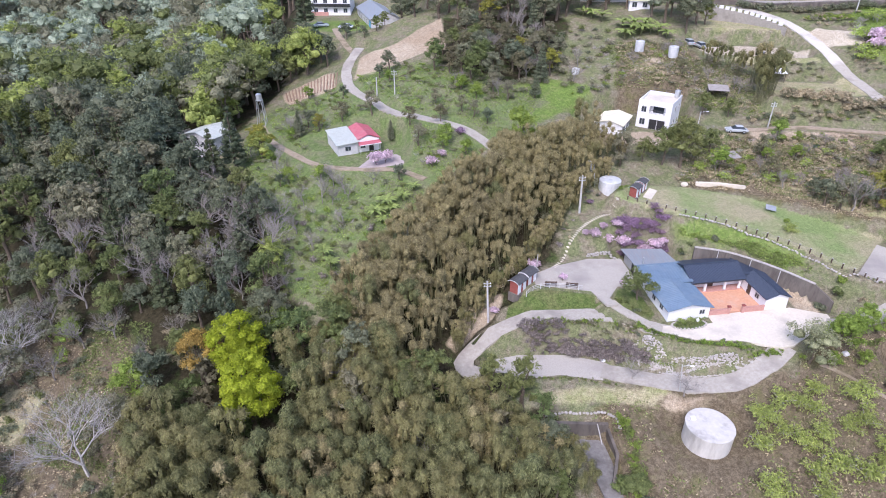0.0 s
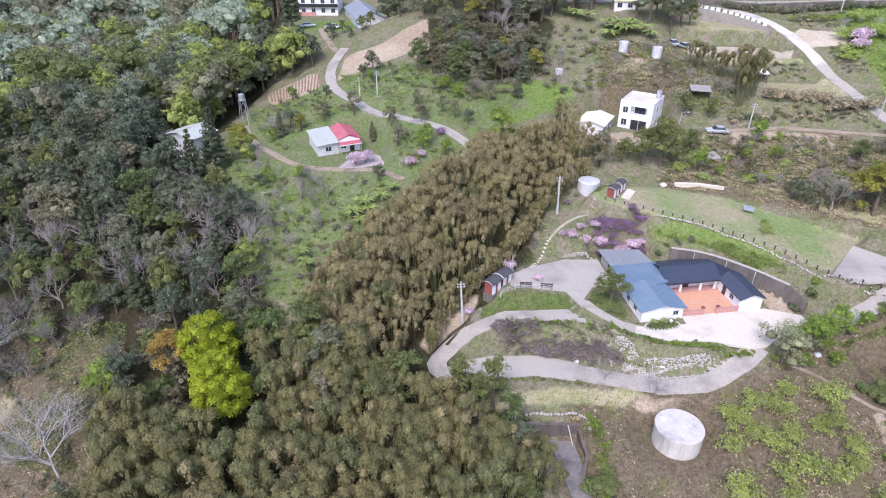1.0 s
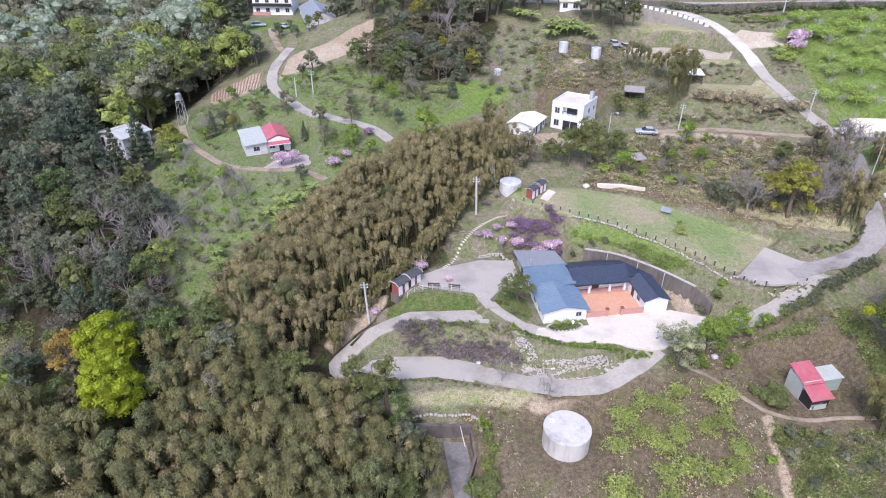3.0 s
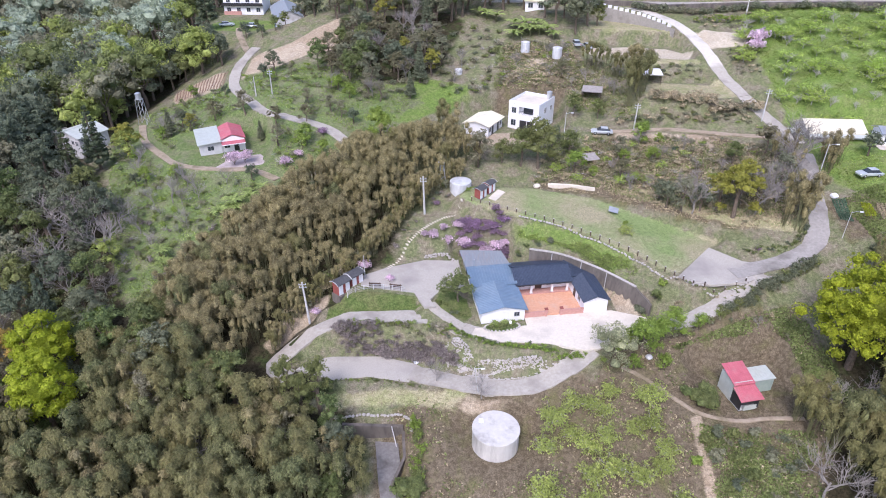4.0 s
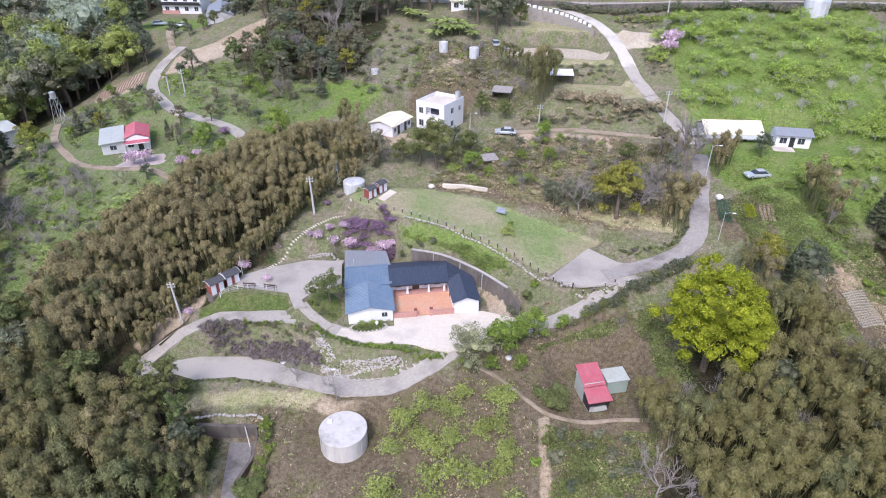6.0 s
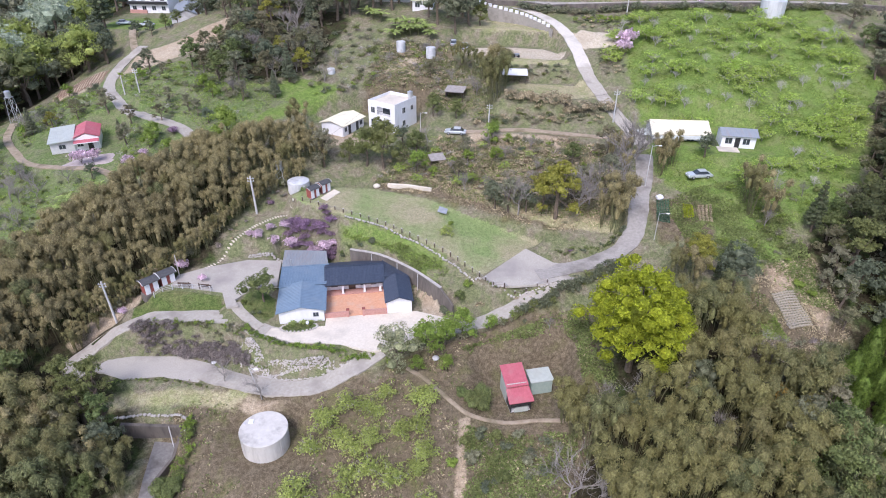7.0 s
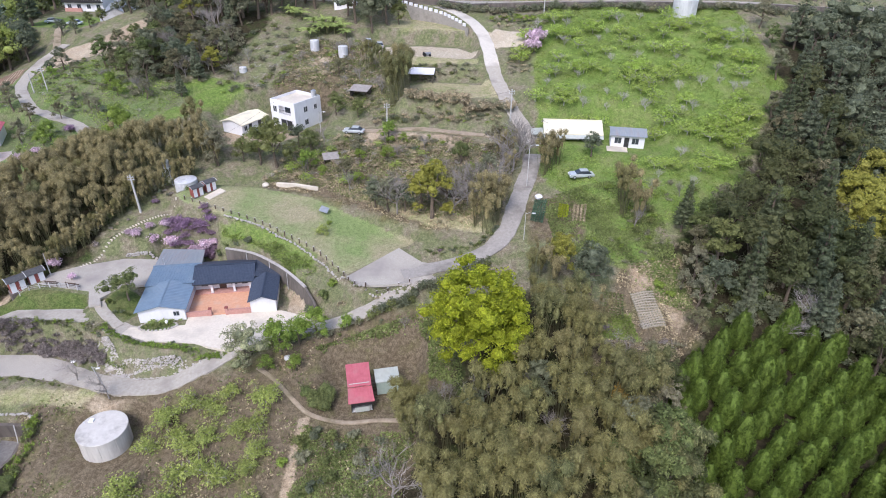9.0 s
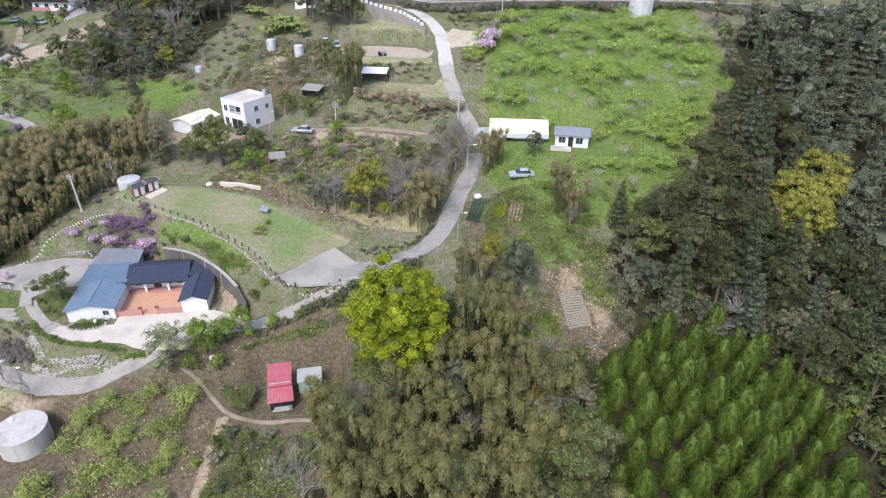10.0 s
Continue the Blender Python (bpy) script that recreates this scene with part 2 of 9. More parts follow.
M_PLOUGH = surface("red_brown_ploughed_soil", (0.19, 0.125, 0.085), (0.31, 0.215, 0.15), 2.0, 0.95, relief=0.3)
M_TURF = surface("low_green_growth", (0.07, 0.10, 0.03), (0.15, 0.19, 0.07), 3.0, 0.95, relief=0.3)
M_RUST = surface("rusty_sheet", (0.20, 0.12, 0.08), (0.38, 0.30, 0.25), 1.2, 0.8)

# blue-grey mixed into this green paints haze over the left wood
L_DARK = leaf("dark_broad_leaves", (0.066, 0.088, 0.056), (0.168, 0.2, 0.125), (0.17, 0.175, 0.1))
L_MID = leaf("mid_green_leaves", (0.072, 0.105, 0.035), (0.175, 0.22, 0.075), (0.19, 0.19, 0.065))
L_SAGE = leaf("grey_green_leaves", (0.115, 0.13, 0.076), (0.25, 0.265, 0.16), (0.25, 0.22, 0.14))
L_BRIGHT = leaf("fresh_green_leaves", (0.12, 0.19, 0.03), (0.26, 0.35, 0.07), (0.22, 0.28, 0.05))
L_LIME = leaf("lime_yellow_leaves", (0.17, 0.205, 0.01), (0.37, 0.41, 0.028), (0.28, 0.34, 0.018), lucent=0.3)
L_OLIVE = leaf("olive_yellow_leaves", (0.18, 0.18, 0.03), (0.36, 0.34, 0.075), (0.28, 0.28, 0.05))
L_ORANGE = leaf("orange_brown_leaves", (0.22, 0.15, 0.035), (0.40, 0.28, 0.075))
L_CEDAR = leaf("blue_green_needles", (0.046, 0.064, 0.036), (0.118, 0.142, 0.075), (0.115, 0.13, 0.06))
L_CONE = leaf("conifer_sprays", (0.045, 0.075, 0.012), (0.14, 0.2, 0.034), (0.11, 0.165, 0.028))
L_BAMBOO = leaf("dry_bamboo_leaves", (0.13, 0.112, 0.054), (0.34, 0.295, 0.15), (0.31, 0.27, 0.125))
L_BAMBOOR = leaf("golden_bamboo_leaves", (0.098, 0.096, 0.036), (0.268, 0.26, 0.1), (0.228, 0.208, 0.078))
L_BAMBOOG = leaf("olive_bamboo_leaves", (0.066, 0.077, 0.032), (0.225, 0.238, 0.10), (0.24, 0.205, 0.082))
L_ORCHARD = leaf("young_plum_leaves", (0.265, 0.375, 0.07), (0.46, 0.58, 0.14), (0.38, 0.45, 0.11), lucent=0.45)
L_PINK = leaf("pink_blossom", (0.52, 0.38, 0.45), (0.74, 0.6, 0.67))
L_PURPLE = leaf("purple_bracts", (0.17, 0.1, 0.17), (0.36, 0.24, 0.36), (0.23, 0.17, 0.17))
L_MAUVE = leaf("mauve_dry_shrub", (0.17, 0.145, 0.13), (0.29, 0.25, 0.225))
L_BANANA = leaf("banana_leaves", (0.16, 0.22, 0.06), (0.30, 0.36, 0.11))
L_GRASS = leaf("grass_blades", (0.18, 0.25, 0.05), (0.31, 0.39, 0.105), lucent=0.4)
L_WEED = leaf("weed_leaves", (0.13, 0.17, 0.05), (0.24, 0.28, 0.10), lucent=0.3)
# distant trees only: distance haze painted into the leaf colour
L_HAZED = leaf("haze_paled_leaves", (0.21, 0.26, 0.185), (0.4, 0.46, 0.335), (0.34, 0.39, 0.26))
L_SPRING = leaf("spring_yellow_green_leaves", (0.205, 0.25, 0.055), (0.385, 0.43, 0.125), (0.29, 0.345, 0.09))
L_CABBAGE = leaf("cabbage_leaves", (0.055, 0.105, 0.06), (0.12, 0.19, 0.12))
L_BLOSSOM = leaf("pale_budding_leaves", (0.2, 0.22, 0.11), (0.37, 0.375, 0.22))
L_RUSSET = leaf("russet_olive_leaves", (0.10, 0.09, 0.05), (0.23, 0.205, 0.12), (0.19, 0.20, 0.10))
# dark broad leaves again, without the haze tint of L_DARK
L_WOODR = leaf("warm_dark_leaves", (0.0378, 0.0521, 0.0202), (0.109, 0.13, 0.0521), (0.118, 0.118, 0.0462))
L_DRY = leaf("dry_grass_blades", (0.28, 0.232, 0.14), (0.47, 0.40, 0.26), lucent=0.2)

# ---- small builders ----
def part(name, bm, material, parent, label=""):
    """Links a bmesh, or a finished mesh, as one object under a thing or a part."""
    if isinstance(bm, bmesh.types.BMesh):
        me = bpy.data.meshes.new(name)
        bm.to_mesh(me)
        bm.free()
    else:
        me = bm
    if not me.materials:
        me.materials.append(material)
    ob = new(name, me)
    ob.parent = parent
    if label:
        tagged(ob, label)
    return ob


def thing(name, label, category, m, group="", kind=""):
    ob = new(name)
    ob.empty_display_size = 0.3
    ob.matrix_basis = m
    return tagged(ob, label, category, group, kind)


def mesh_of(name, verts, faces, smooth=False):
    me = bpy.data.meshes.new(name)
    me.from_pydata([tuple(v) for v in verts], [], [tuple(f) for f in faces])
    if smooth:
        me.polygons.foreach_set("use_smooth", [True] * len(me.polygons))
    me.update()
    return me


def fast_mesh(name, verts, tris, smooth=False):
    """A mesh from arrays of corners and triangles."""
    verts, tris = np.asarray(verts, np.float32), np.asarray(tris, np.int32)
    me = bpy.data.meshes.new(name)
    me.vertices.add(len(verts))
    me.vertices.foreach_set("co", verts.ravel())
    me.loops.add(tris.size)
    me.loops.foreach_set("vertex_index", tris.ravel())
    me.polygons.add(len(tris))
    me.polygons.foreach_set("loop_start", np.arange(0, tris.size, 3, dtype=np.int32))
    me.polygons.foreach_set("use_smooth", [smooth] * len(tris))
    me.update(calc_edges=True)
    return me


def box(bm, x0, x1, y0, y1, z0, z1, m=None, bevel=0.0):
    made = bmesh.ops.create_cube(bm, size=1.0, matrix=Matrix.LocRotScale(((x0 + x1) / 2, (y0 + y1) / 2, (z0 + z1) / 2), None, (x1 - x0, y1 - y0, z1 - z0)))
    if bevel:
        edges = list({e for v in made["verts"] for e in v.link_edges})
        out = bmesh.ops.bevel(bm, geom=edges, offset=bevel, segments=1, affect="EDGES")
        made = {"verts": out["verts"]} if m else made
    if m:
        bmesh.ops.transform(bm, matrix=m, verts=[v for v in made["verts"] if v.is_valid])
    return bm


def boxes(*dims, bevel=0.0):
    bm = bmesh.new()
    for d in dims:
        box(bm, *d, bevel=bevel)
    return bm


def tube(bm, points, radii, sides=6, caps=True):
    """A tapered tube through points."""
    rings = []
    points = [Vector(p) for p in points]
    for i, p in enumerate(points):
        way = (points[min(i + 1, len(points) - 1)] - points[max(i - 1, 0)]).normalized()
        side = way.cross(Vector((0.31, 0.95, 0.07))).normalized()
        up = way.cross(side)
        rings.append([bm.verts.new(p + radii[i] * (math.cos(2 * math.pi * k / sides) * side + math.sin(2 * math.pi * k / sides) * up)) for k in range(sides)])
    for a, b in zip(rings, rings[1:]):
        for k in range(sides):
            bm.faces.new((a[k], a[(k + 1) % sides], b[(k + 1) % sides], b[k]))
    if caps:
        bm.faces.new(rings[0][::-1])
        bm.faces.new(rings[-1])
    return bm


def slab(points, z0, z1):
    """An upright prism over a plan outline; z0 and z1 may be functions of x, y."""
    lo, hi = (z if callable(z) else (lambda x, y, z=z: z) for z in (z0, z1))
    bm = bmesh.new()
    top = [bm.verts.new((x, y, hi(x, y))) for x, y in points]
    low = [bm.verts.new((x, y, lo(x, y))) for x, y in points]
    n = len(points)
    cap = bm.faces.new(top)
    for i in range(n):
        bm.faces.new((top[i], low[i], low[(i + 1) % n], top[(i + 1) % n]))
    bmesh.ops.triangulate(bm, faces=[cap])
    bmesh.ops.recalc_face_normals(bm, faces=bm.faces)
    return bm


# ---- the lie of the land: heights of a spline net every 30 m, level pads, road beds ----
NET_X, NET_Y, NET_STEP = -120.0, 30.0, 30.0
NET = np.array([
    [-20.5, -17.2, -12.6, -9.5, -8.5, -7.2, -5.7, -8.5, -10.5, -10.0, -8.4],
    [-11.0, -14.6, -9.7, -5.6, -5.0, -0.8, 2.9, 3.8, 4.8, -1.5, -5.0],
    [-0.8, -5.4, 5.3, 6.5, 6.2, 9.6, 12.7, 16.4, 19.9, 11.6, 0.3],
    [10.6, 9.5, 12.2, 14.4, 23.7, 16.0, 16.1, 19.7, 24.9, 25.7, 17.1],
    [16.3, 12.7, 8.4, 20.3, 26.7, 23.9, 29.2, 30.7, 36.7, 40.6, 35.8],
    [11.4, 10.2, 9.0, 27.1, 32.6, 35.7, 39.3, 37.7, 41.2, 42.5, 40.9],
    [-4.6, 5.5, 20.9, 42.5, 42.7, 36.9, 36.0, 37.2, 38.1, 38.2, 39.3]])


def spline_weights(u, n):
    u = np.clip(u, 0.0, n - 1.0)
    i = np.minimum(np.floor(u).astype(int), n - 2)
    t = u - i
    w = ((1 - t) ** 3 / 6, (3 * t**3 - 6 * t**2 + 4) / 6, (-3 * t**3 + 3 * t**2 + 3 * t + 1) / 6, t**3 / 6)
    return [np.clip(i + k - 1, 0, n - 1) for k in range(4)], w


def net_z(x, y):
    ix, wx = spline_weights((x - NET_X) / NET_STEP, NET.shape[1])
    iy, wy = spline_weights((y - NET_Y) / NET_STEP, NET.shape[0])
    return sum(wx[a] * wy[b] * NET[iy[b], ix[a]] for a in range(4) for b in range(4))


def outside(x, y, outline):
    """How far points lie outside an outline; negative inside."""
    best, inside = np.full(x.shape, 1e9), np.zeros(x.shape, bool)
    for (ax, ay), (bx, by) in zip(outline, outline[1:] + outline[:1]):
        ex, ey = bx - ax, by - ay
        k = np.clip(((x - ax) * ex + (y - ay) * ey) / (ex * ex + ey * ey), 0, 1)
        best = np.minimum(best, np.hypot(x - ax - k * ex, y - ay - k * ey))
        if ay != by:
            inside ^= ((ay > y) != (by > y)) & (x < ex * (y - ay) / ey + ax)
    return np.where(inside, -best, best)


def ease(a, b, v):
    k = np.clip((v - a) / (b - a), 0, 1)
    return k * k * (3 - 2 * k)


# name: level, slope along x, along y, reference x, y, width of the bank, outline
PADS = {
    "garden": (6.6, 0.06, 0.12, 18, 79, 2.5, [(10.5, 76.5), (10.4, 79.7), (16.2, 81.6), (23.5, 81.3), (25.5, 79.2), (19.2, 79.0), (13.5, 78.3)]),
    "yard": (7.8, -0.02, 0.02, 22, 85, 2.5, [(14.0, 82.6), (14.9, 87.2), (19.1, 89.8), (25.5, 92.5), (31.7, 92.4), (33.1, 84.2), (33.6, 80.9), (29.4, 79.0), (27.6, 79.2), (23.6, 81.0)]),
    "house": (6.2, -0.01, 0.02, 46, 77, 1.6, [(28.9, 75.9), (32.8, 80.3), (30.9, 95.3), (39.4, 95.6), (41.0, 91.8), (47.8, 89.9), (51.3, 87.6), (54.9, 84.7), (58.6, 80.3), (63.0, 78.0), (62.6, 75.0), (51.0, 70.3), (49.3, 69.0), (44.4, 70.1), (36.9, 70.8), (32.6, 72.6)]),
    "lawn": (12.8, -0.05, 0.11, 58, 93, 1.2, [(31.5, 103.2), (34.5, 106.5), (39.0, 106.8), (45.4, 106.9), (55.9, 103.9), (63.7, 99.0), (70.9, 94.4), (75.5, 91.9), (65.9, 82.8), (63.5, 85.1), (60.3, 88.3), (53.1, 93.3), (41.3, 98.2), (34.0, 101.0)]),
    "parking": (11.5, 0.02, 0.05, 68, 82, 1.2, [(65.7, 81.8), (73.4, 90.0), (77.4, 85.8), (80.8, 84.9), (77.4, 80.8), (75.4, 80.0), (70.5, 79.5), (67.1, 79.8)]),
    "tank": (-1.1, 0.0, 0.0, 36, 59, 3.0, [(32.0, 55.6), (31.6, 61.0), (35.8, 63.0), (40.2, 61.0), (40.0, 55.9)]),
    "hardstand": (1.3, 0.0, 0.03, 22, 72, 2.0, [(6.5, 71.1), (8.3, 73.2), (12.8, 74.3), (19.0, 74.1), (24.6, 72.5), (27.5, 70.1), (25.3, 68.3), (17.5, 69.7), (12.7, 68.9)]),
    "farmhouse": (18.2, 0.0, 0.02, 39, 124, 3.0, [(31, 122.5), (31, 136), (42, 141), (54, 139), (53, 128), (46, 122.5), (38, 120.5)]),
    "red_house": (15.8, 0.0, 0.02, -20, 121, 3.0, [(-24.5, 116.5), (-27, 128), (-22, 131), (-13, 133), (-9.5, 124.1), (-8.5, 116.6), (-15.2, 114.7)]),
    "barns": (21.6, 0.0, 0.0, 110, 115, 3.0, [(98.6, 114.5), (98.8, 124.0), (112, 124), (121.6, 119), (120.5, 110.5), (112.3, 110.1), (110, 114)]),
    "top_terrace": (29.4, 0.0, 0.03, 78, 152, 2.0, [(62, 153), (63, 162), (78, 163), (88.0, 159.0), (89, 150), (79.2, 148.5)]),
    "low_terrace": (25.6, 0.0, 0.02, 78, 136, 2.0, [(72, 131), (72.3, 141), (90.3, 141.9), (91.7, 131.4), (83.3, 129)]),
    "ditch": (-3.5, 0.0, 0.06, 20, 58, 0.6, [(15.4, 61.6), (22.6, 61.4), (23.2, 57.5), (23.4, 53.5), (23.6, 48), (20.6, 48), (18.6, 54.0), (15.6, 57.0)]),
    "upper_grass": (33.2, -0.01, 0.02, 78, 167, 0.7, [(66, 164.5), (66, 173.5), (72.9, 174.9), (80.5, 169.9), (84.3, 164.8), (86.2, 161.8), (80, 163.0)]),
    "ridge_yard": (28.2, 0.0, 0.005, -30, 190, 5.0, [(-43, 186), (-50, 224), (-18, 222), (-8, 203), (-10, 190), (-15, 187), (-28, 184)]),
    "shed": (3.0, 0.0, 0.07, 72, 64, 3.0, [(66, 62), (66, 69), (76.2, 70.0), (76.5, 63), (72.4, 61)]),
}


def smooth_line(points, step=1.0):
    """A rounded way through the points, one sample a step."""
    p = [Vector((*q, 0)) for q in points]
    p = [2 * p[0] - p[1], *p, 2 * p[-1] - p[-2]]
    out = []
    for a, b, c, d in zip(p, p[1:], p[2:], p[3:]):
        n = max(1, round((c - b).length / step))
        for k in range(n):
            t = k / n
            out.append(0.5 * ((2 * b) + (c - a) * t + (2 * a - 5 * b + 4 * c - d) * t * t + (3 * b - a - 3 * c + d) * t**3))
    out.append(p[-2])
    return np.array([(v.x, v.y) for v in out])


# name: half width, material, plan
ROADS = {
    "lane_to_house": (1.5, M_ROAD, [(5.6, 70.2), (3.4, 71.6), (3.6, 73.6), (7.0, 76.3), (12.1, 77.5), (18.3, 77.9), (24.7, 77.9), (28.4, 76.9), (32.2, 74.6), (37.5, 72.9)]),
    "lane_below": (1.6, M_ROAD, [(50.4, 70.8), (46.9, 68.2), (42.0, 66.3), (37.1, 66.2), (32.1, 67.3), (28.0, 68.9), (24.0, 70.6)]),
    "lane_behind": (1.4, M_ROAD, [(58.0, 76.2), (62.2, 75.2), (67.4, 75.8), (71.5, 77.5), (76.0, 80.4), (80.9, 83.5)]),
    "garden_path": (0.8, M_ROAD, [(26.7, 80.0), (27.8, 78.5), (29.6, 76.9), (31.8, 75.2)]),
    "hill_road": (1.6, M_ROADDARK, [(74.4, 82.6), (78.7, 83.8), (84.0, 84.9), (88.5, 87.0), (91.3, 90.6), (92.7, 94.4), (94.5, 100.2), (96.9, 107.5), (97.9, 114.8)]),
    "upper_road": (1.58, M_ROADPALE, [(97.9, 114.0), (97.0, 120.8), (94.7, 128.1), (92.9, 136.5), (91.6, 144.2), (90.9, 151.4), (89.6, 159.9), (85.6, 168.8), (79.3, 176.8), (68.6, 182.0)]),
    "yard_drive": (0.9, M_TRACK, [(-32.0, 190.0), (-30.4, 184.0), (-27.6, 177.5), (-24.6, 171.0)]),
    "valley_road": (1.3, M_ROAD, [(-22.8, 173.0), (-23.8, 169.3), (-24.9, 164.6), (-24.8, 158.5), (-21.9, 148.5), (-13.3, 136.5), (-5.4, 129.5), (1.9, 125.8), (6.0, 122.9), (11.4, 117.0)]),
    "red_house_lane": (0.8, M_TRACK, [(-3.5, 109.5), (-9.4, 113.0), (-16.4, 113.9), (-24.3, 115.9), (-30.5, 122.0), (-38.3, 131.1), (-43.5, 142.0)]),
    "farm_track": (0.9, M_TRACK, [(60.0, 125.5), (68.0, 124.9), (75.2, 124.5), (81.3, 122.6), (90.7, 119.2), (96.5, 117.6)]),
    "shed_path": (0.3, M_TRACK, [(54.5, 68.2), (57.0, 66.4), (60.3, 63.3), (63.3, 60.8), (68.0, 59.7), (72.4, 60.1), (77.0, 59.8)]),
    "highway": (3.6, M_ROAD, [(40.0, 190.0), (60.0, 184.6), (80.0, 181.0), (107.0, 174.5), (128.0, 167.2), (141.0, 164.0), (161.0, 164.0), (190.0, 166.0)]),
}


def padded_z(x, y):
    z = net_z(x, y)
    flat = np.zeros(x.shape)
    for level, gx, gy, rx, ry, bank, outline in PADS.values():
        w = 1 - ease(0.4, 0.4 + bank, outside(x, y, outline))
        z = z * (1 - w) + (level + gx * (x - rx) + gy * (y - ry)) * w
        flat = np.maximum(flat, w)
    return z, flat


def line_profile(way):
    z = padded_z(way[:, 0], way[:, 1])[0]
    k = np.ones(9) / 9
    return np.convolve(np.pad(z, 4, mode="edge"), k, "valid")


BEDS = {}
for road_name, (half, road_mat, plan_line) in ROADS.items():
    way = smooth_line(plan_line)
    BEDS[road_name] = (half, way, line_profile(way))


def ground_z(x, y):
    """Height of the finished ground, and how far it has been levelled by pads and roads."""
    x, y = np.atleast_1d(np.asarray(x, float)), np.atleast_1d(np.asarray(y, float))
    z, flat = padded_z(x, y)
    for half, way, lift in BEDS.values():
        near = np.flatnonzero((x > way[:, 0].min() - 6) & (x < way[:, 0].max() + 6) & (y > way[:, 1].min() - 6) & (y < way[:, 1].max() + 6))
        for at in np.array_split(near, max(1, len(near) // 4000)):
            if len(at) == 0:
                continue
            d = np.hypot(x[at, None] - way[None, :, 0], y[at, None] - way[None, :, 1])
            i = d.argmin(1)
            d = d[np.arange(len(at)), i]
            w = 1 - ease(half + 0.5, half + 1.6, d)
            z[at] = z[at] * (1 - w) + (lift[i] - 0.10) * w
            flat[at] = np.maximum(flat[at], w)
    rough = 0.22 * np.sin(x * 0.9 + 1.3 * np.sin(y * 0.55)) * np.sin(y * 0.8 + 1.1 * np.sin(x * 0.37)) + 0.35 * np.sin(x * 0.21 + 2.0 * np.sin(y * 0.13)) * np.sin(y * 0.24 + 0.7)
    return z + rough * (1 - flat), flat


def gz(x, y):
    return float(ground_z(x, y)[0][0])


def build_ground():
    far = [130, 145, 165, 190, 225, 280, 360, 480, 650, 900, 1300, 2000, 3000]
    xs = np.array([40 - v - 20 for v in far[::-1]] + list(np.arange(-110.0, 186.0, 1.0)) + [55 + v for v in far[1:]])
    ys = np.array([120 - v for v in far[::-1] if v > 90] + list(np.arange(36.0, 196.0, 1.0)) + [80 + v for v in far])
    ys = np.unique(np.where(ys < 36, ys - 46, ys))
    gx, gy = np.meshgrid(xs, ys)
    x, y = gx.ravel(), gy.ravel()
    z = ground_z(x, y)[0]
    nx, ny = len(xs), len(ys)
    i = np.arange(nx * ny).reshape(ny, nx)
    a, b, c, d = i[:-1, :-1].ravel(), i[:-1, 1:].ravel(), i[1:, 1:].ravel(), i[1:, :-1].ravel()
    me = fast_mesh("ground", np.stack([x, y, z], 1), np.concatenate([np.stack([a, b, c], 1), np.stack([a, c, d], 1)]), True)
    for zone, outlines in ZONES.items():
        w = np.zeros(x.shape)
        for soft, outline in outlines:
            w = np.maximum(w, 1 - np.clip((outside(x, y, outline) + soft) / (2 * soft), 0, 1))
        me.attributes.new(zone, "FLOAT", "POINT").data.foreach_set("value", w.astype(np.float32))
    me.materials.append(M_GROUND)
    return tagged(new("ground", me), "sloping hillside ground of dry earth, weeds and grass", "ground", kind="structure")


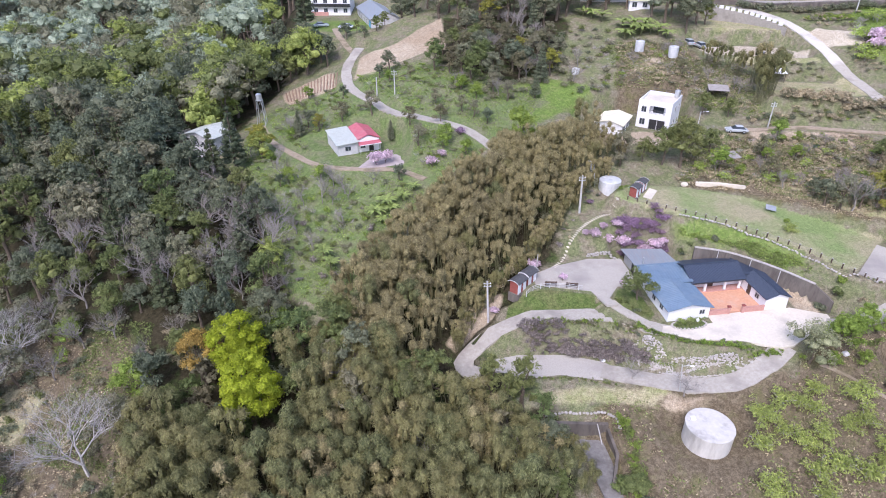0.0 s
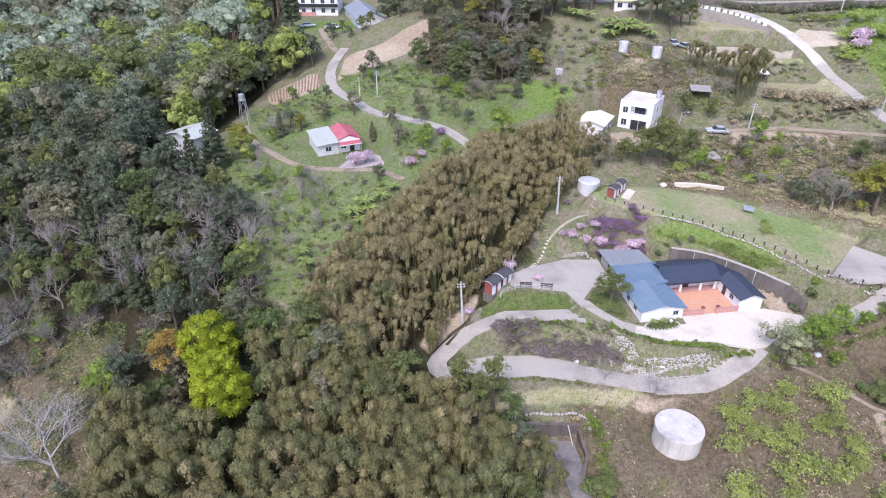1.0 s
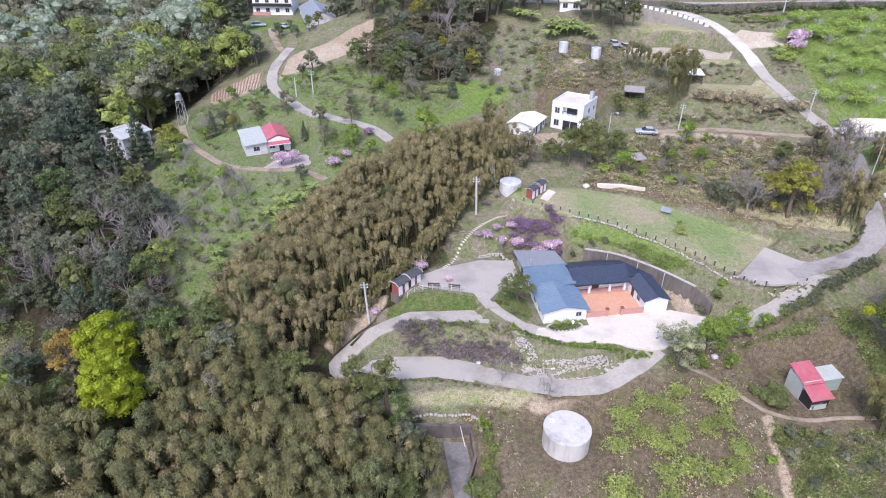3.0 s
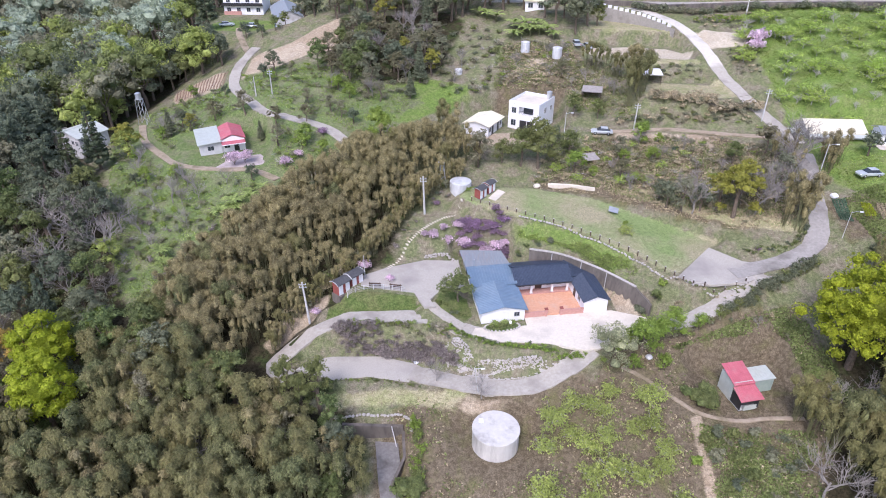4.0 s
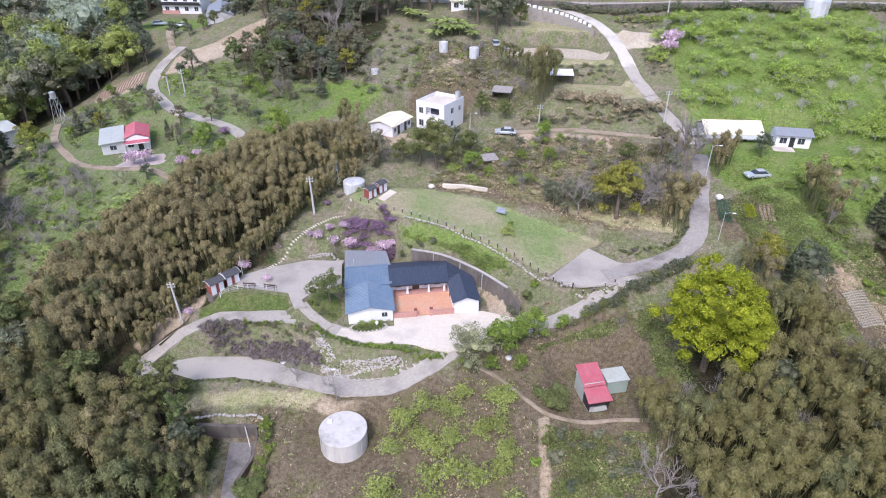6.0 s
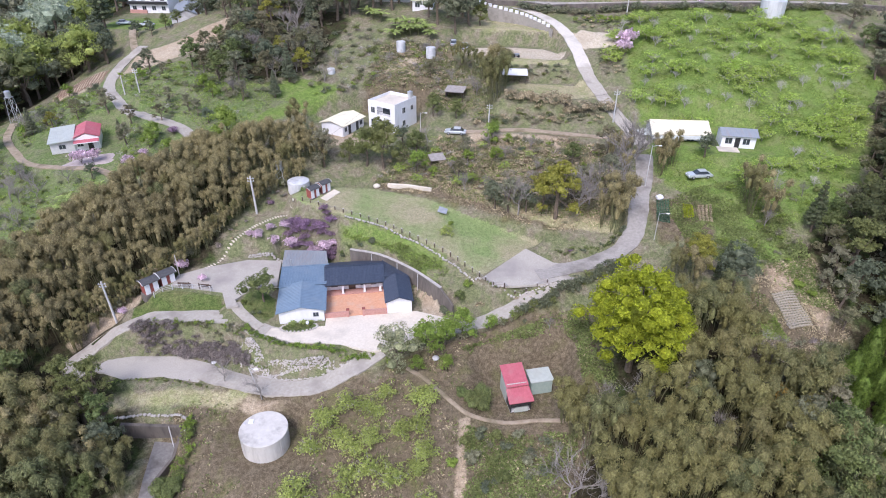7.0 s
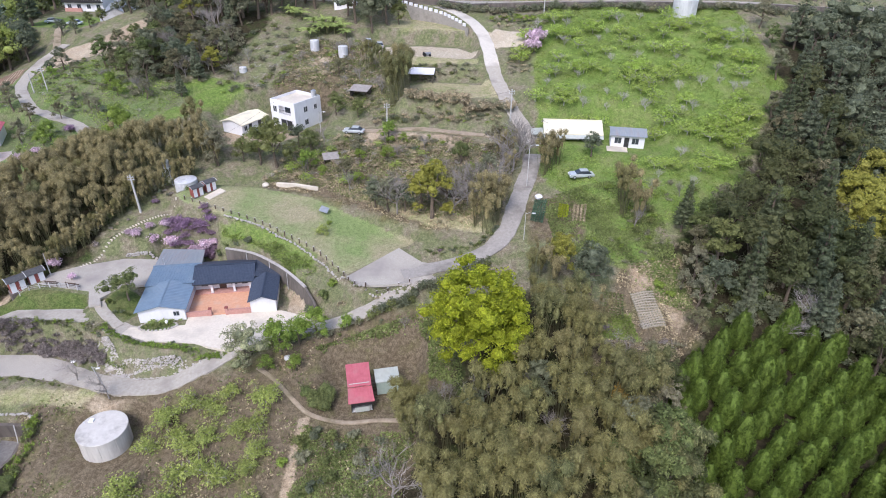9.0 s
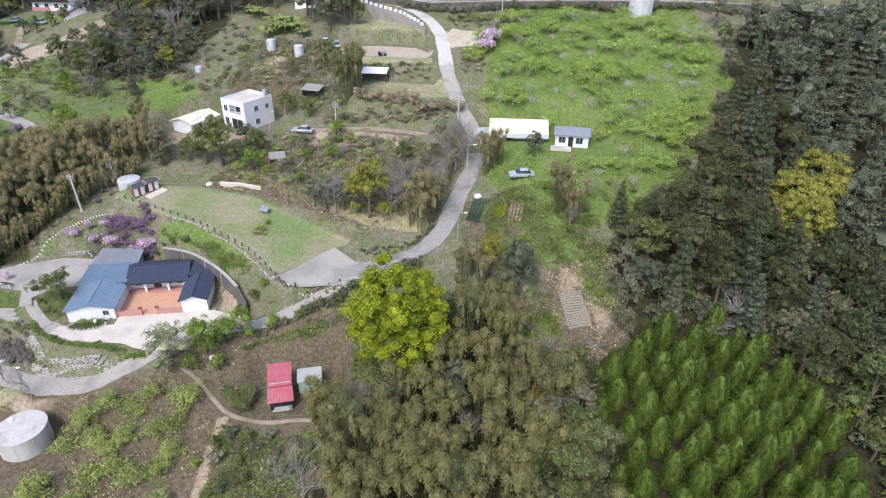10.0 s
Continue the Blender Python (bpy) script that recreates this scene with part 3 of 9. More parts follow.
# what grows on the ground, as (softness, outline)
ZONES = {
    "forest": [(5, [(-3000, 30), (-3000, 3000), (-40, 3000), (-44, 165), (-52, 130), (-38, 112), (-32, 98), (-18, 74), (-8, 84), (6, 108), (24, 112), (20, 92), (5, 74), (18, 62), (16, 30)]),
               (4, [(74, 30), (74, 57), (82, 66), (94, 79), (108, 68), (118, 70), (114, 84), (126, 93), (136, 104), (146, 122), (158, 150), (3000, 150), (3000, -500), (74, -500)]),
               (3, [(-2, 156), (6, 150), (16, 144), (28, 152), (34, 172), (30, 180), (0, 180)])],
    "soil": [(3, [(20, 45), (19, 61), (26, 67), (50, 67), (58, 72), (72, 76), (82, 76), (82, 62), (76, 50), (72, 40), (20, 40)]),
             (3, [(46, 108), (58, 104), (80, 92), (90, 92), (95, 112), (84, 121), (64, 124), (56, 117)]),
             (3, [(-92, 45), (-88, 70), (-68, 83), (-52, 80), (-45, 70), (-43, 56), (-46, 44)]),
             (3, [(100, 66), (104, 72), (108, 82), (118, 84), (119, 72), (112, 66)]),
             (3, [(40, 140), (60, 140), (62, 155), (44, 160)]),
             (3, [(95, 88), (95, 98), (106, 98), (106, 88)])],
    "bare": [(1.0, [(56.5, 77.5), (56.0, 83.0), (52.5, 87.4), (57, 83.8), (60.4, 79.2)]), (1.2, [(2.0, 75.0), (5.2, 78.0), (9.0, 80.4), (10.0, 84.5), (7, 84.5), (3.0, 80.5), (0.4, 76)]),
             (1.5, [(-22.5, 155.5), (-22.0, 167.8), (-14, 168.6), (-6.8, 175), (-0.6, 181), (1.0, 161.8), (-9.3, 160.0), (-16, 154.2)]),
             (1.5, [(-42.7, 161.9), (-28.6, 161.7), (-26.9, 153.2), (-35.2, 147.7), (-40.2, 153.8)]),
             (1.5, [(-19.0, 115.0), (-14, 121), (-9.0, 122), (-5.5, 114), (-10, 111.6)]),
             (1.5, [(30.5, 121), (32, 127), (44, 128.5), (50, 126), (45, 121)]),
             (2, [(63, 120), (65, 124.4), (74, 123), (85, 119.5), (82, 116.5), (70, 118)]), (2.5, [(44, 148), (52, 146), (56, 150), (50, 154)]), (1.5, [(28, 66), (34, 64.5), (40, 63.5), (32, 63.5)]), (0.9, [(62.0, 60.5), (63.4, 60.4), (62.8, 54), (62.4, 44), (61.0, 44), (61.4, 54)]),
             (2.5, [(109, 78), (110, 83), (113, 82), (116.5, 74), (114, 70.5), (113.5, 76)])],
    "sand": [(1.2, [(64, 152.5), (63.5, 158.5), (75, 160), (84, 158.2), (88.5, 152), (86.5, 148.4), (76, 150)]), (1.2, [(91.5, 152.5), (90.5, 160.5), (102.4, 156.6), (100, 150)])],
    "straw": [(1.2, [(72.2, 131), (73, 139), (77, 141.4), (91, 139.5), (92.4, 131.4), (83, 129.6)]), (1.5, [(66, 164.5), (66, 173.5), (72.9, 174.9), (80.5, 169.9), (84.3, 164.8), (86.2, 161.8), (80, 163.0)]),
              (1.2, [(68, 147.6), (70, 150.6), (78, 150.0), (88, 148.0), (88.4, 145.4), (78, 146.4)]),
              (2.0, [(30, 63.6), (33, 66), (22, 67.4), (9, 66.6), (10, 64.6), (22, 65.2)]), (1.5, [(72, 98), (80, 92.6), (88, 90.4), (90, 94), (80, 100), (66, 106), (60, 106)])],
    "meadow": [(4, [(-32, 98), (-38, 112), (-45, 128), (-44, 148), (-30, 152), (-14, 158), (4, 152), (24, 138), (9, 118), (-4, 104), (-18, 82), (-26, 86)])],
    "field": [(3, [(98, 104), (100, 128), (100.5, 140), (102.5, 152), (104, 166), (110, 170), (150, 161), (152, 130), (143, 118), (134, 102), (124, 93), (112, 88), (104, 96)]),
              (4, [(-32, 98), (-38, 112), (-45, 128), (-44, 148), (-30, 152), (-14, 158), (4, 152), (24, 138), (9, 118), (-4, 104), (-18, 82), (-26, 86)]),
              (3, [(42, 97.5), (52, 93.8), (60, 87), (58, 84), (50, 91.5), (42, 95)]),
              (3, [(8, 130), (20, 128), (30, 136), (36, 144), (26, 147), (16, 143), (8, 148), (-4, 154), (-12, 150), (2, 138)]),
              (2, [(102, 70.5), (103, 74), (108, 74), (109, 70)]), (2, [(-42, 186), (-42, 200), (-22, 204), (-22, 186)]), (2.5, [(104, 84), (104, 98), (114, 100), (116, 92), (112, 82), (108, 82)]), (1.5, [(112.5, 78), (113.5, 84), (117, 82), (118, 75)])],
    "lawn": [(0.8, [(31.5, 102.9), (34.5, 106.8), (45.4, 107.2), (56.2, 104.3), (64.0, 99.4), (71.2, 94.8), (76, 92.2), (65.9, 82.5), (63.2, 84.9), (60.0, 88.1), (52.9, 93.0), (41.3, 97.9), (34.0, 100.8)]),
             (2.0, [(-72, 66), (-70, 74), (-62, 72), (-64, 64)])],
    "turf": [(0.6, [(10.0, 79.0), (10.6, 81.0), (16.2, 82.6), (23.5, 81.8), (25.7, 79.6), (19.2, 79.6), (13.5, 79.0)]),
             (0.6, [(26.9, 79.6), (28.5, 83.4), (32.5, 82.8), (33.2, 78.0), (32.4, 76.6), (29.6, 78.2)])],
}
build_ground()


def build_road(name, half, road_mat, way, lift):
    """A slab with a slight camber, its edges let into the ground."""
    d = np.gradient(way, axis=0)
    d /= np.hypot(d[:, 0], d[:, 1])[:, None]
    side = np.stack([d[:, 1], -d[:, 0]], 1)
    verts, faces = [], []
    offs = ((-1.0, -0.35), (-1.0, 0.06), (-0.5, 0.08), (0.0, 0.09), (0.5, 0.08), (1.0, 0.06), (1.0, -0.35))
    for i, (p, s) in enumerate(zip(way, side)):
        wob = 1 + 0.05 * math.sin(i * 0.83) + 0.04 * math.sin(i * 2.1)
        for o, h in offs:
            verts.append((p[0] + s[0] * half * o * wob, p[1] + s[1] * half * o * wob, lift[i] + h))
    n = len(offs)
    for i in range(len(way) - 1):
        for k in range(n - 1):
            faces.append((i * n + k, (i + 1) * n + k, (i + 1) * n + k + 1, i * n + k + 1))
    faces += [tuple(range(n)), tuple(range(len(verts) - n, len(verts)))[::-1]]
    me = mesh_of(name, verts, faces)
    me.materials.append(road_mat)
    tagged(new(name, me), ROAD_LABELS[name], "road", kind="structure")


ROAD_LABELS = {
    "lane_to_house": "narrow grey concrete lane curving up to the courtyard house",
    "lane_below": "narrow grey concrete lane below the stone bank",
    "lane_behind": "narrow grey concrete lane behind the hedge",
    "garden_path": "short pale concrete path from the yard to the lane",
    "hill_road": "grey concrete hill road climbing past the vegetable plots",
    "middle_road": "grey concrete road climbing past the barns",
    "upper_road": "bleached pale concrete road climbing to the highway",
    "valley_road": "winding grey concrete lane through the green fields",
    "yard_drive": "narrow earth drive up to the ridge houses",
    "red_house_lane": "trodden earth lane past the red-roofed house",
    "farm_track": "narrow earth track across the scrubby slope",
    "shed_path": "thin trodden earth path winding to the red shed",
    "highway": "grey asphalt road along the top of the slope",
}
for road_name, (half, way, lift) in BEDS.items():
    if road_name == "upper_road":
        cut = int(np.argmax(way[:, 1] > 144))
        build_road("middle_road", half, M_ROAD, way[:cut + 1], lift[:cut + 1])
        way, lift = way[cut:], lift[cut:]
    build_road(road_name, half, ROADS[road_name][1], way, lift)


def paved(name, pad, material, label, rise=0.07, outline=None):
    level, gx, gy, rx, ry, bank, own = PADS[pad]
    plane = lambda x, y: level + gx * (x - rx) + gy * (y - ry)
    ob = part(name, slab(outline or own, lambda x, y: plane(x, y) - 0.3, lambda x, y: plane(x, y) + rise), material, None)
    return tagged(ob, label, "pavement", kind="structure")


paved("pavement_yard", "yard", M_GRAVEL, "grey gravelled yard beside the courtyard house", 0.05,
      [(15.2, 84.0), (15.2, 87.0), (19.1, 89.6), (25.5, 92.2), (31.3, 92.2), (32.3, 84.6), (28.6, 83.8), (26.6, 80.6), (27.6, 78.9), (25.8, 78.6), (24.0, 82.4), (20.0, 83.0)])
paved("pavement_red_house", "red_house", M_PINKGRIT, "pinkish grit yard before the red-roofed house", 0.06,
      [(-17.0, 114.6), (-15.0, 119.5), (-9.8, 121.5), (-6.4, 117.4), (-8.4, 112.8)])
paved("pavement_forecourt", "house", M_CONCRETE, "pale bleached concrete forecourt before the courtyard house", 0.11,
      [(33.6, 75.0), (36.5, 74.9), (41.6, 75.8), (41.4, 77.8), (55.4, 79.9), (60.5, 78.2), (60.5, 75.5), (55.8, 73.6), (51.6, 70.6), (49.6, 70.2), (44.4, 71.6), (37.4, 71.8), (33.0, 73.4)])
paved("pavement_parking", "parking", M_GRAVEL, "grey gravel parking place beside the lawn", 0.05)
paved("pavement_hardstand", "hardstand", M_GRAVEL, "grey concrete hardstanding below the purple bank", 0.06)

# ---- buildings ----
def gable_roof(x0, x1, y0, y1, ze, zr, along="y", thick=0.12):
    """A two-sided roof with thickness; the ridge runs along x or y."""
    bm = bmesh.new()
    xm, ym = (x0 + x1) / 2, (y0 + y1) / 2
    if along == "y":
        prof = [(x0, ze), (xm, zr), (x1, ze)]
        pt = lambda a, z, e: (a, (y0, y1)[e], z)
    else:
        prof = [(y0, ze), (ym, zr), (y1, ze)]
        pt = lambda a, z, e: ((x0, x1)[e], a, z)
    ring = []
    for e in (0, 1):
        ring.append([bm.verts.new(pt(a, z, e)) for a, z in prof] + [bm.verts.new(pt(a, z - thick, e)) for a, z in prof[::-1]])
    for k in range(6):
        bm.faces.new((ring[0][k], ring[0][(k + 1) % 6], ring[1][(k + 1) % 6], ring[1][k]))
    for r in ring:
        bm.faces.new((r[0], r[1], r[4], r[5]))
        bm.faces.new((r[1], r[2], r[3], r[4]))
    bmesh.ops.recalc_face_normals(bm, faces=bm.faces)
    return bm


def sloped_slab(corners, thick=0.12):
    """A roof plane from four corners, with thickness below it."""
    bm = bmesh.new()
    top = [bm.verts.new(c) for c in corners]
    low = [bm.verts.new((c[0], c[1], c[2] - thick)) for c in corners]
    n = len(corners)
    bm.faces.new(top)
    bm.faces.new(low[::-1])
    for i in range(n):
        bm.faces.new((top[i], low[i], low[(i + 1) % n], top[(i + 1) % n]))
    bmesh.ops.recalc_face_normals(bm, faces=bm.faces)
    return bm


def ribs(a0, a1, b0, b1, n, w=0.04, h=0.03):
    """Standing seams on a roof plane: a0-a1 its lower edge, b0-b1 its upper edge."""
    bm = bmesh.new()
    a0, a1, b0, b1 = (Vector(v) for v in (a0, a1, b0, b1))
    side = (a1 - a0).normalized() * w
    for k in range(n + 1):
        p, q = a0.lerp(a1, k / n), b0.lerp(b1, k / n)
        up = Vector((0, 0, h))
        vs = [bm.verts.new(v) for v in (p - side, p + up, p + side, q - side, q + up, q + side)]
        bm.faces.new((vs[0], vs[1], vs[4], vs[3]))
        bm.faces.new((vs[1], vs[2], vs[5], vs[4]))
        bm.faces.new(vs[0:3][::-1])
    return bm


def gabled_wall(x0, x1, y0, y1, z0, ze, zr, along="y"):
    """The walls of a house up to its gables, one closed body."""
    bm = bmesh.new()
    xm, ym = (x0 + x1) / 2, (y0 + y1) / 2
    if along == "y":
        ends = [[(x0, y, z0), (x1, y, z0), (x1, y, ze), (xm, y, zr), (x0, y, ze)] for y in (y0, y1)]
    else:
        ends = [[(x, y0, z0), (x, y1, z0), (x, y1, ze), (x, ym, zr), (x, y0, ze)] for x in (x0, x1)]
    a, b = ([bm.verts.new(v) for v in e] for e in ends)
    bm.faces.new(a)
    bm.faces.new(b[::-1])
    for k in range(5):
        bm.faces.new((a[k], b[k], b[(k + 1) % 5], a[(k + 1) % 5]))
    bmesh.ops.recalc_face_normals(bm, faces=bm.faces)
    return bm


def window(parent, x, y, z, w, h, face, material=None):
    """A framed window set on a wall; face is the way it looks: -y, +y, -x or +x."""
    d = 0.05
    def at(u0, u1, z0, z1, out0, out1):
        if face in ("-y", "+y"):
            s = -1 if face == "-y" else 1
            ya, yb = sorted((y + s * out0, y + s * out1))
            return (x + u0, x + u1, ya, yb, z0, z1)
        s = -1 if face == "-x" else 1
        xa, xb = sorted((x + s * out0, x + s * out1))
        return (xa, xb, y + u0, y + u1, z0, z1)
    f = part("window", boxes(at(-w / 2 - d, w / 2 + d, z - d, z, -0.02, 0.07), at(-w / 2 - d, w / 2 + d, z + h, z + h + d, -0.02, 0.07),
                             at(-w / 2 - d, -w / 2, z, z + h, -0.02, 0.07), at(w / 2, w / 2 + d, z, z + h, -0.02, 0.07), at(-0.025, 0.025, z, z + h, -0.02, 0.06)), M_GREYWALL, parent)
    part("pane", boxes(at(-w / 2, w / 2, z, z + h, -0.02, 0.025)), material or M_GLASS, f)
    return f


def door(parent, x, y, z, w, h, face, material=None):
    s = -1 if face[0] == "-" else 1
    if face[1] == "y":
        dims = (x - w / 2, x + w / 2, *sorted((y, y + s * 0.05)), z, z + h)
        knob = (x + w / 2 - 0.16, x + w / 2 - 0.08, *sorted((y + s * 0.05, y + s * 0.12)), z + 0.95, z + 1.1)
    else:
        dims = (*sorted((x, x + s * 0.05)), y - w / 2, y + w / 2, z, z + h)
        knob = (*sorted((x + s * 0.05, x + s * 0.12)), y + w / 2 - 0.16, y + w / 2 - 0.08, z + 0.95, z + 1.1)
    d = part("door", boxes(dims), material or M_DARK, parent)
    part("handle", boxes(knob), M_STEEL, d)
    return d


def courtyard_house():
    """Three wings round an orange paved court; local x to the right wing, y to the hill."""
    h = thing("courtyard_house", "white courtyard farmhouse with blue and dark navy roofs", "house", pose(42, 77, 6.25, 0, 0, 8.8))
    # left wing with blue steel roofs
    part("wall", gabled_wall(-7.45, -0.65, 0.35, 7.3, 0, 2.15, 2.95), M_WHITE, h, "white rendered left wing with gable")
    part("wall", gabled_wall(-7.3, -0.7, 7.3, 12.2, 0, 2.45, 2.6), M_WHITE, h)
    part("wall", boxes((-7.2, -1.0, 12.2, 17.6, 0, 2.2)), M_GREYWALL, h)
    left = part("roof", gable_roof(-7.85, -0.25, -0.05, 7.25, 2.22, 3.12), M_BLUE, h, "blue standing-seam steel gable roof")
    part("seam", ribs((-7.85, -0.05, 2.22), (-7.85, 7.25, 2.22), (-4.05, -0.05, 3.12), (-4.05, 7.25, 3.12), 18), M_BLUE, left)
    part("seam", ribs((-0.25, 7.25, 2.22), (-0.25, -0.05, 2.22), (-4.05, 7.25, 3.12), (-4.05, -0.05, 3.12), 18), M_BLUE, left)
    part("ridge_cap", boxes((-4.17, -3.93, -0.1, 7.3, 3.06, 3.16)), M_BLUE, left)
    mid = part("roof", sloped_slab([(-7.85, 6.6, 2.62), (-0.3, 6.6, 2.75), (0.0, 12.1, 2.95), (-7.7, 12.1, 2.85)]), M_BLUE, h, "blue steel roof over the middle rooms")
    part("seam", ribs((-7.85, 6.6, 2.62), (-0.3, 6.6, 2.75), (-7.7, 12.1, 2.85), (0.0, 12.1, 2.95), 16), M_BLUE, mid)
    part("ridge_cap", boxes((-7.8, 0.05, 12.0, 12.3, 2.86, 3.0)), M_BLUE, mid)
    rear = part("roof", sloped_slab([(-7.7, 12.15, 2.8), (-0.05, 12.15, 2.75), (-0.5, 17.4, 2.55), (-7.7, 18.6, 2.55)]), M_BLUEPALE, h, "weathered blue-grey steel roof with brown stains")
    part("seam", ribs((-7.7, 12.15, 2.8), (-0.05, 12.15, 2.75), (-7.7, 18.6, 2.55), (-0.5, 17.4, 2.55), 14), M_BLUEPALE, rear)
    vent = part("vent_pipe", tube(bmesh.new(), [(-6.2, 12.8, 2.6), (-6.2, 12.8, 3.9)], [0.06, 0.06], 8), M_STEEL, h)
    part("cap", tube(bmesh.new(), [(-6.2, 12.8, 3.9), (-6.2, 12.8, 4.0)], [0.13, 0.1], 8), M_STEEL, vent)
    window(h, -1.9, 0.35, 0.95, 0.8, 0.75, "-y")
    window(h, -7.45, 2.6, 0.9, 1.0, 0.9, "-x")
    window(h, -7.45, 5.2, 0.9, 1.0, 0.9, "-x")
    door(h, -7.2, 14.0, 0.0, 1.0, 2.0, "-x")
    part("meter_box", boxes((-0.65, -0.5, 0.9, 1.25, 0.9, 1.5)), M_GREYWALL, h)
    # main hall
    part("wall", boxes((-0.65, 9.0, 8.0, 12.6, 0, 2.5)), M_WHITE, h, "white rendered hall behind the veranda")
    part("veranda_floor", boxes((-0.6, 9.0, 6.55, 8.0, 0.0, 0.40)), M_PINKBRICK, h, "faded brick veranda step")
    main = part("roof", gable_roof(-0.55, 9.1, 6.35, 13.4, 2.42, 3.75, "x", 0.16), M_NAVY, h, "dark navy tiled gable roof")
    part("tile_course", ribs((-0.55, 6.35, 2.42), (9.1, 6.35, 2.42), (-0.55, 9.875, 3.75), (9.1, 9.875, 3.75), 40, 0.06, 0.035), M_NAVY, main)
    part("ridge_cap", boxes((-0.6, 9.15, 9.74, 10.0, 3.68, 3.86)), M_NAVY, main)
    part("gutter", boxes((-0.5, 9.1, 6.22, 6.35, 2.26, 2.38)), M_DARK, main)
    for x in (2.25, 5.77, 8.35):
        c = part("column", boxes((x - 0.17, x + 0.17, 6.7, 7.04, 0.28, 2.35), bevel=0.02), M_WHITE, h)
        part("plinth", boxes((x - 0.23, x + 0.23, 6.64, 7.1, 0.24, 0.5)), M_GREYWALL, c)
    door(h, 3.75, 8.0, 0.28, 1.15, 1.95, "-y", M_WOODDARK)
    window(h, 0.9, 8.0, 1.0, 1.0, 0.8, "-y")
    window(h, 5.6, 8.0, 1.0, 0.9, 0.7, "-y")
    window(h, 7.3, 8.0, 1.0, 0.9, 0.8, "-y")
    # right wing
    part("wall", gabled_wall(9.05, 12.95, 0.85, 7.4, 0, 2.15, 2.85), M_WHITE, h, "white rendered right wing with gable")
    right = part("roof", gable_roof(8.75, 13.25, 0.5, 7.5, 2.28, 3.15), M_NAVY, h, "dark navy tiled gable roof")
    part("tile_course", ribs((8.75, 7.5, 2.28), (8.75, 0.5, 2.28), (11.0, 7.5, 3.15), (11.0, 0.5, 3.15), 30, 0.06, 0.035), M_NAVY, right)
    part("tile_course", ribs((13.25, 0.5, 2.28), (13.25, 7.5, 2.28), (11.0, 0.5, 3.15), (11.0, 7.5, 3.15), 30, 0.06, 0.035), M_NAVY, right)
    part("ridge_cap", boxes((10.88, 11.12, 0.45, 7.5, 3.1, 3.22)), M_NAVY, right)
    corner = part("roof", sloped_slab([(9.0, 7.2, 2.9), (13.2, 7.2, 2.35), (12.6, 11.6, 2.5), (9.0, 12.8, 3.3)]), M_NAVY, h, "dark navy tiled corner roof")
    part("tile_course", ribs((13.2, 7.2, 2.35), (12.6, 11.6, 2.5), (9.0, 7.2, 2.9), (9.0, 12.8, 3.3), 22, 0.06, 0.035), M_NAVY, corner)
    part("wall", boxes((9.0, 12.2, 7.4, 11.2, 0, 2.3)), M_WHITE, h)
    window(h, 9.05, 3.0, 0.95, 0.9, 0.8, "-x")
    door(h, 9.05, 5.2, 0.05, 0.9, 1.95, "-x", M_WOODDARK)
    # the court and its low wall
    part("courtyard_floor", boxes((-0.65, 9.05, 0.95, 6.55, -0.1, 0.27)), M_ORANGE, h, "orange clay paved courtyard")
    for a, b in ((-0.75, 2.75), (5.55, 9.05)):
        w = part("court_wall", boxes((a, b, 0.72, 0.92, 0, 0.95)), M_PINKBRICK, h, "low faded pink brick wall")
        part("coping", boxes((a, b, 0.67, 0.97, 0.95, 1.03)), M_PINKBRICK, w)
    for x in (2.95, 5.4):
        g = part("gate_post", boxes((x - 0.2, x + 0.2, 0.62, 1.02, 0, 1.35), bevel=0.02), M_PINKBRICK, h)
        part("cap", boxes((x - 0.26, x + 0.26, 0.56, 1.08, 1.35, 1.47)), M_REDBRICK, g)


courtyard_house()


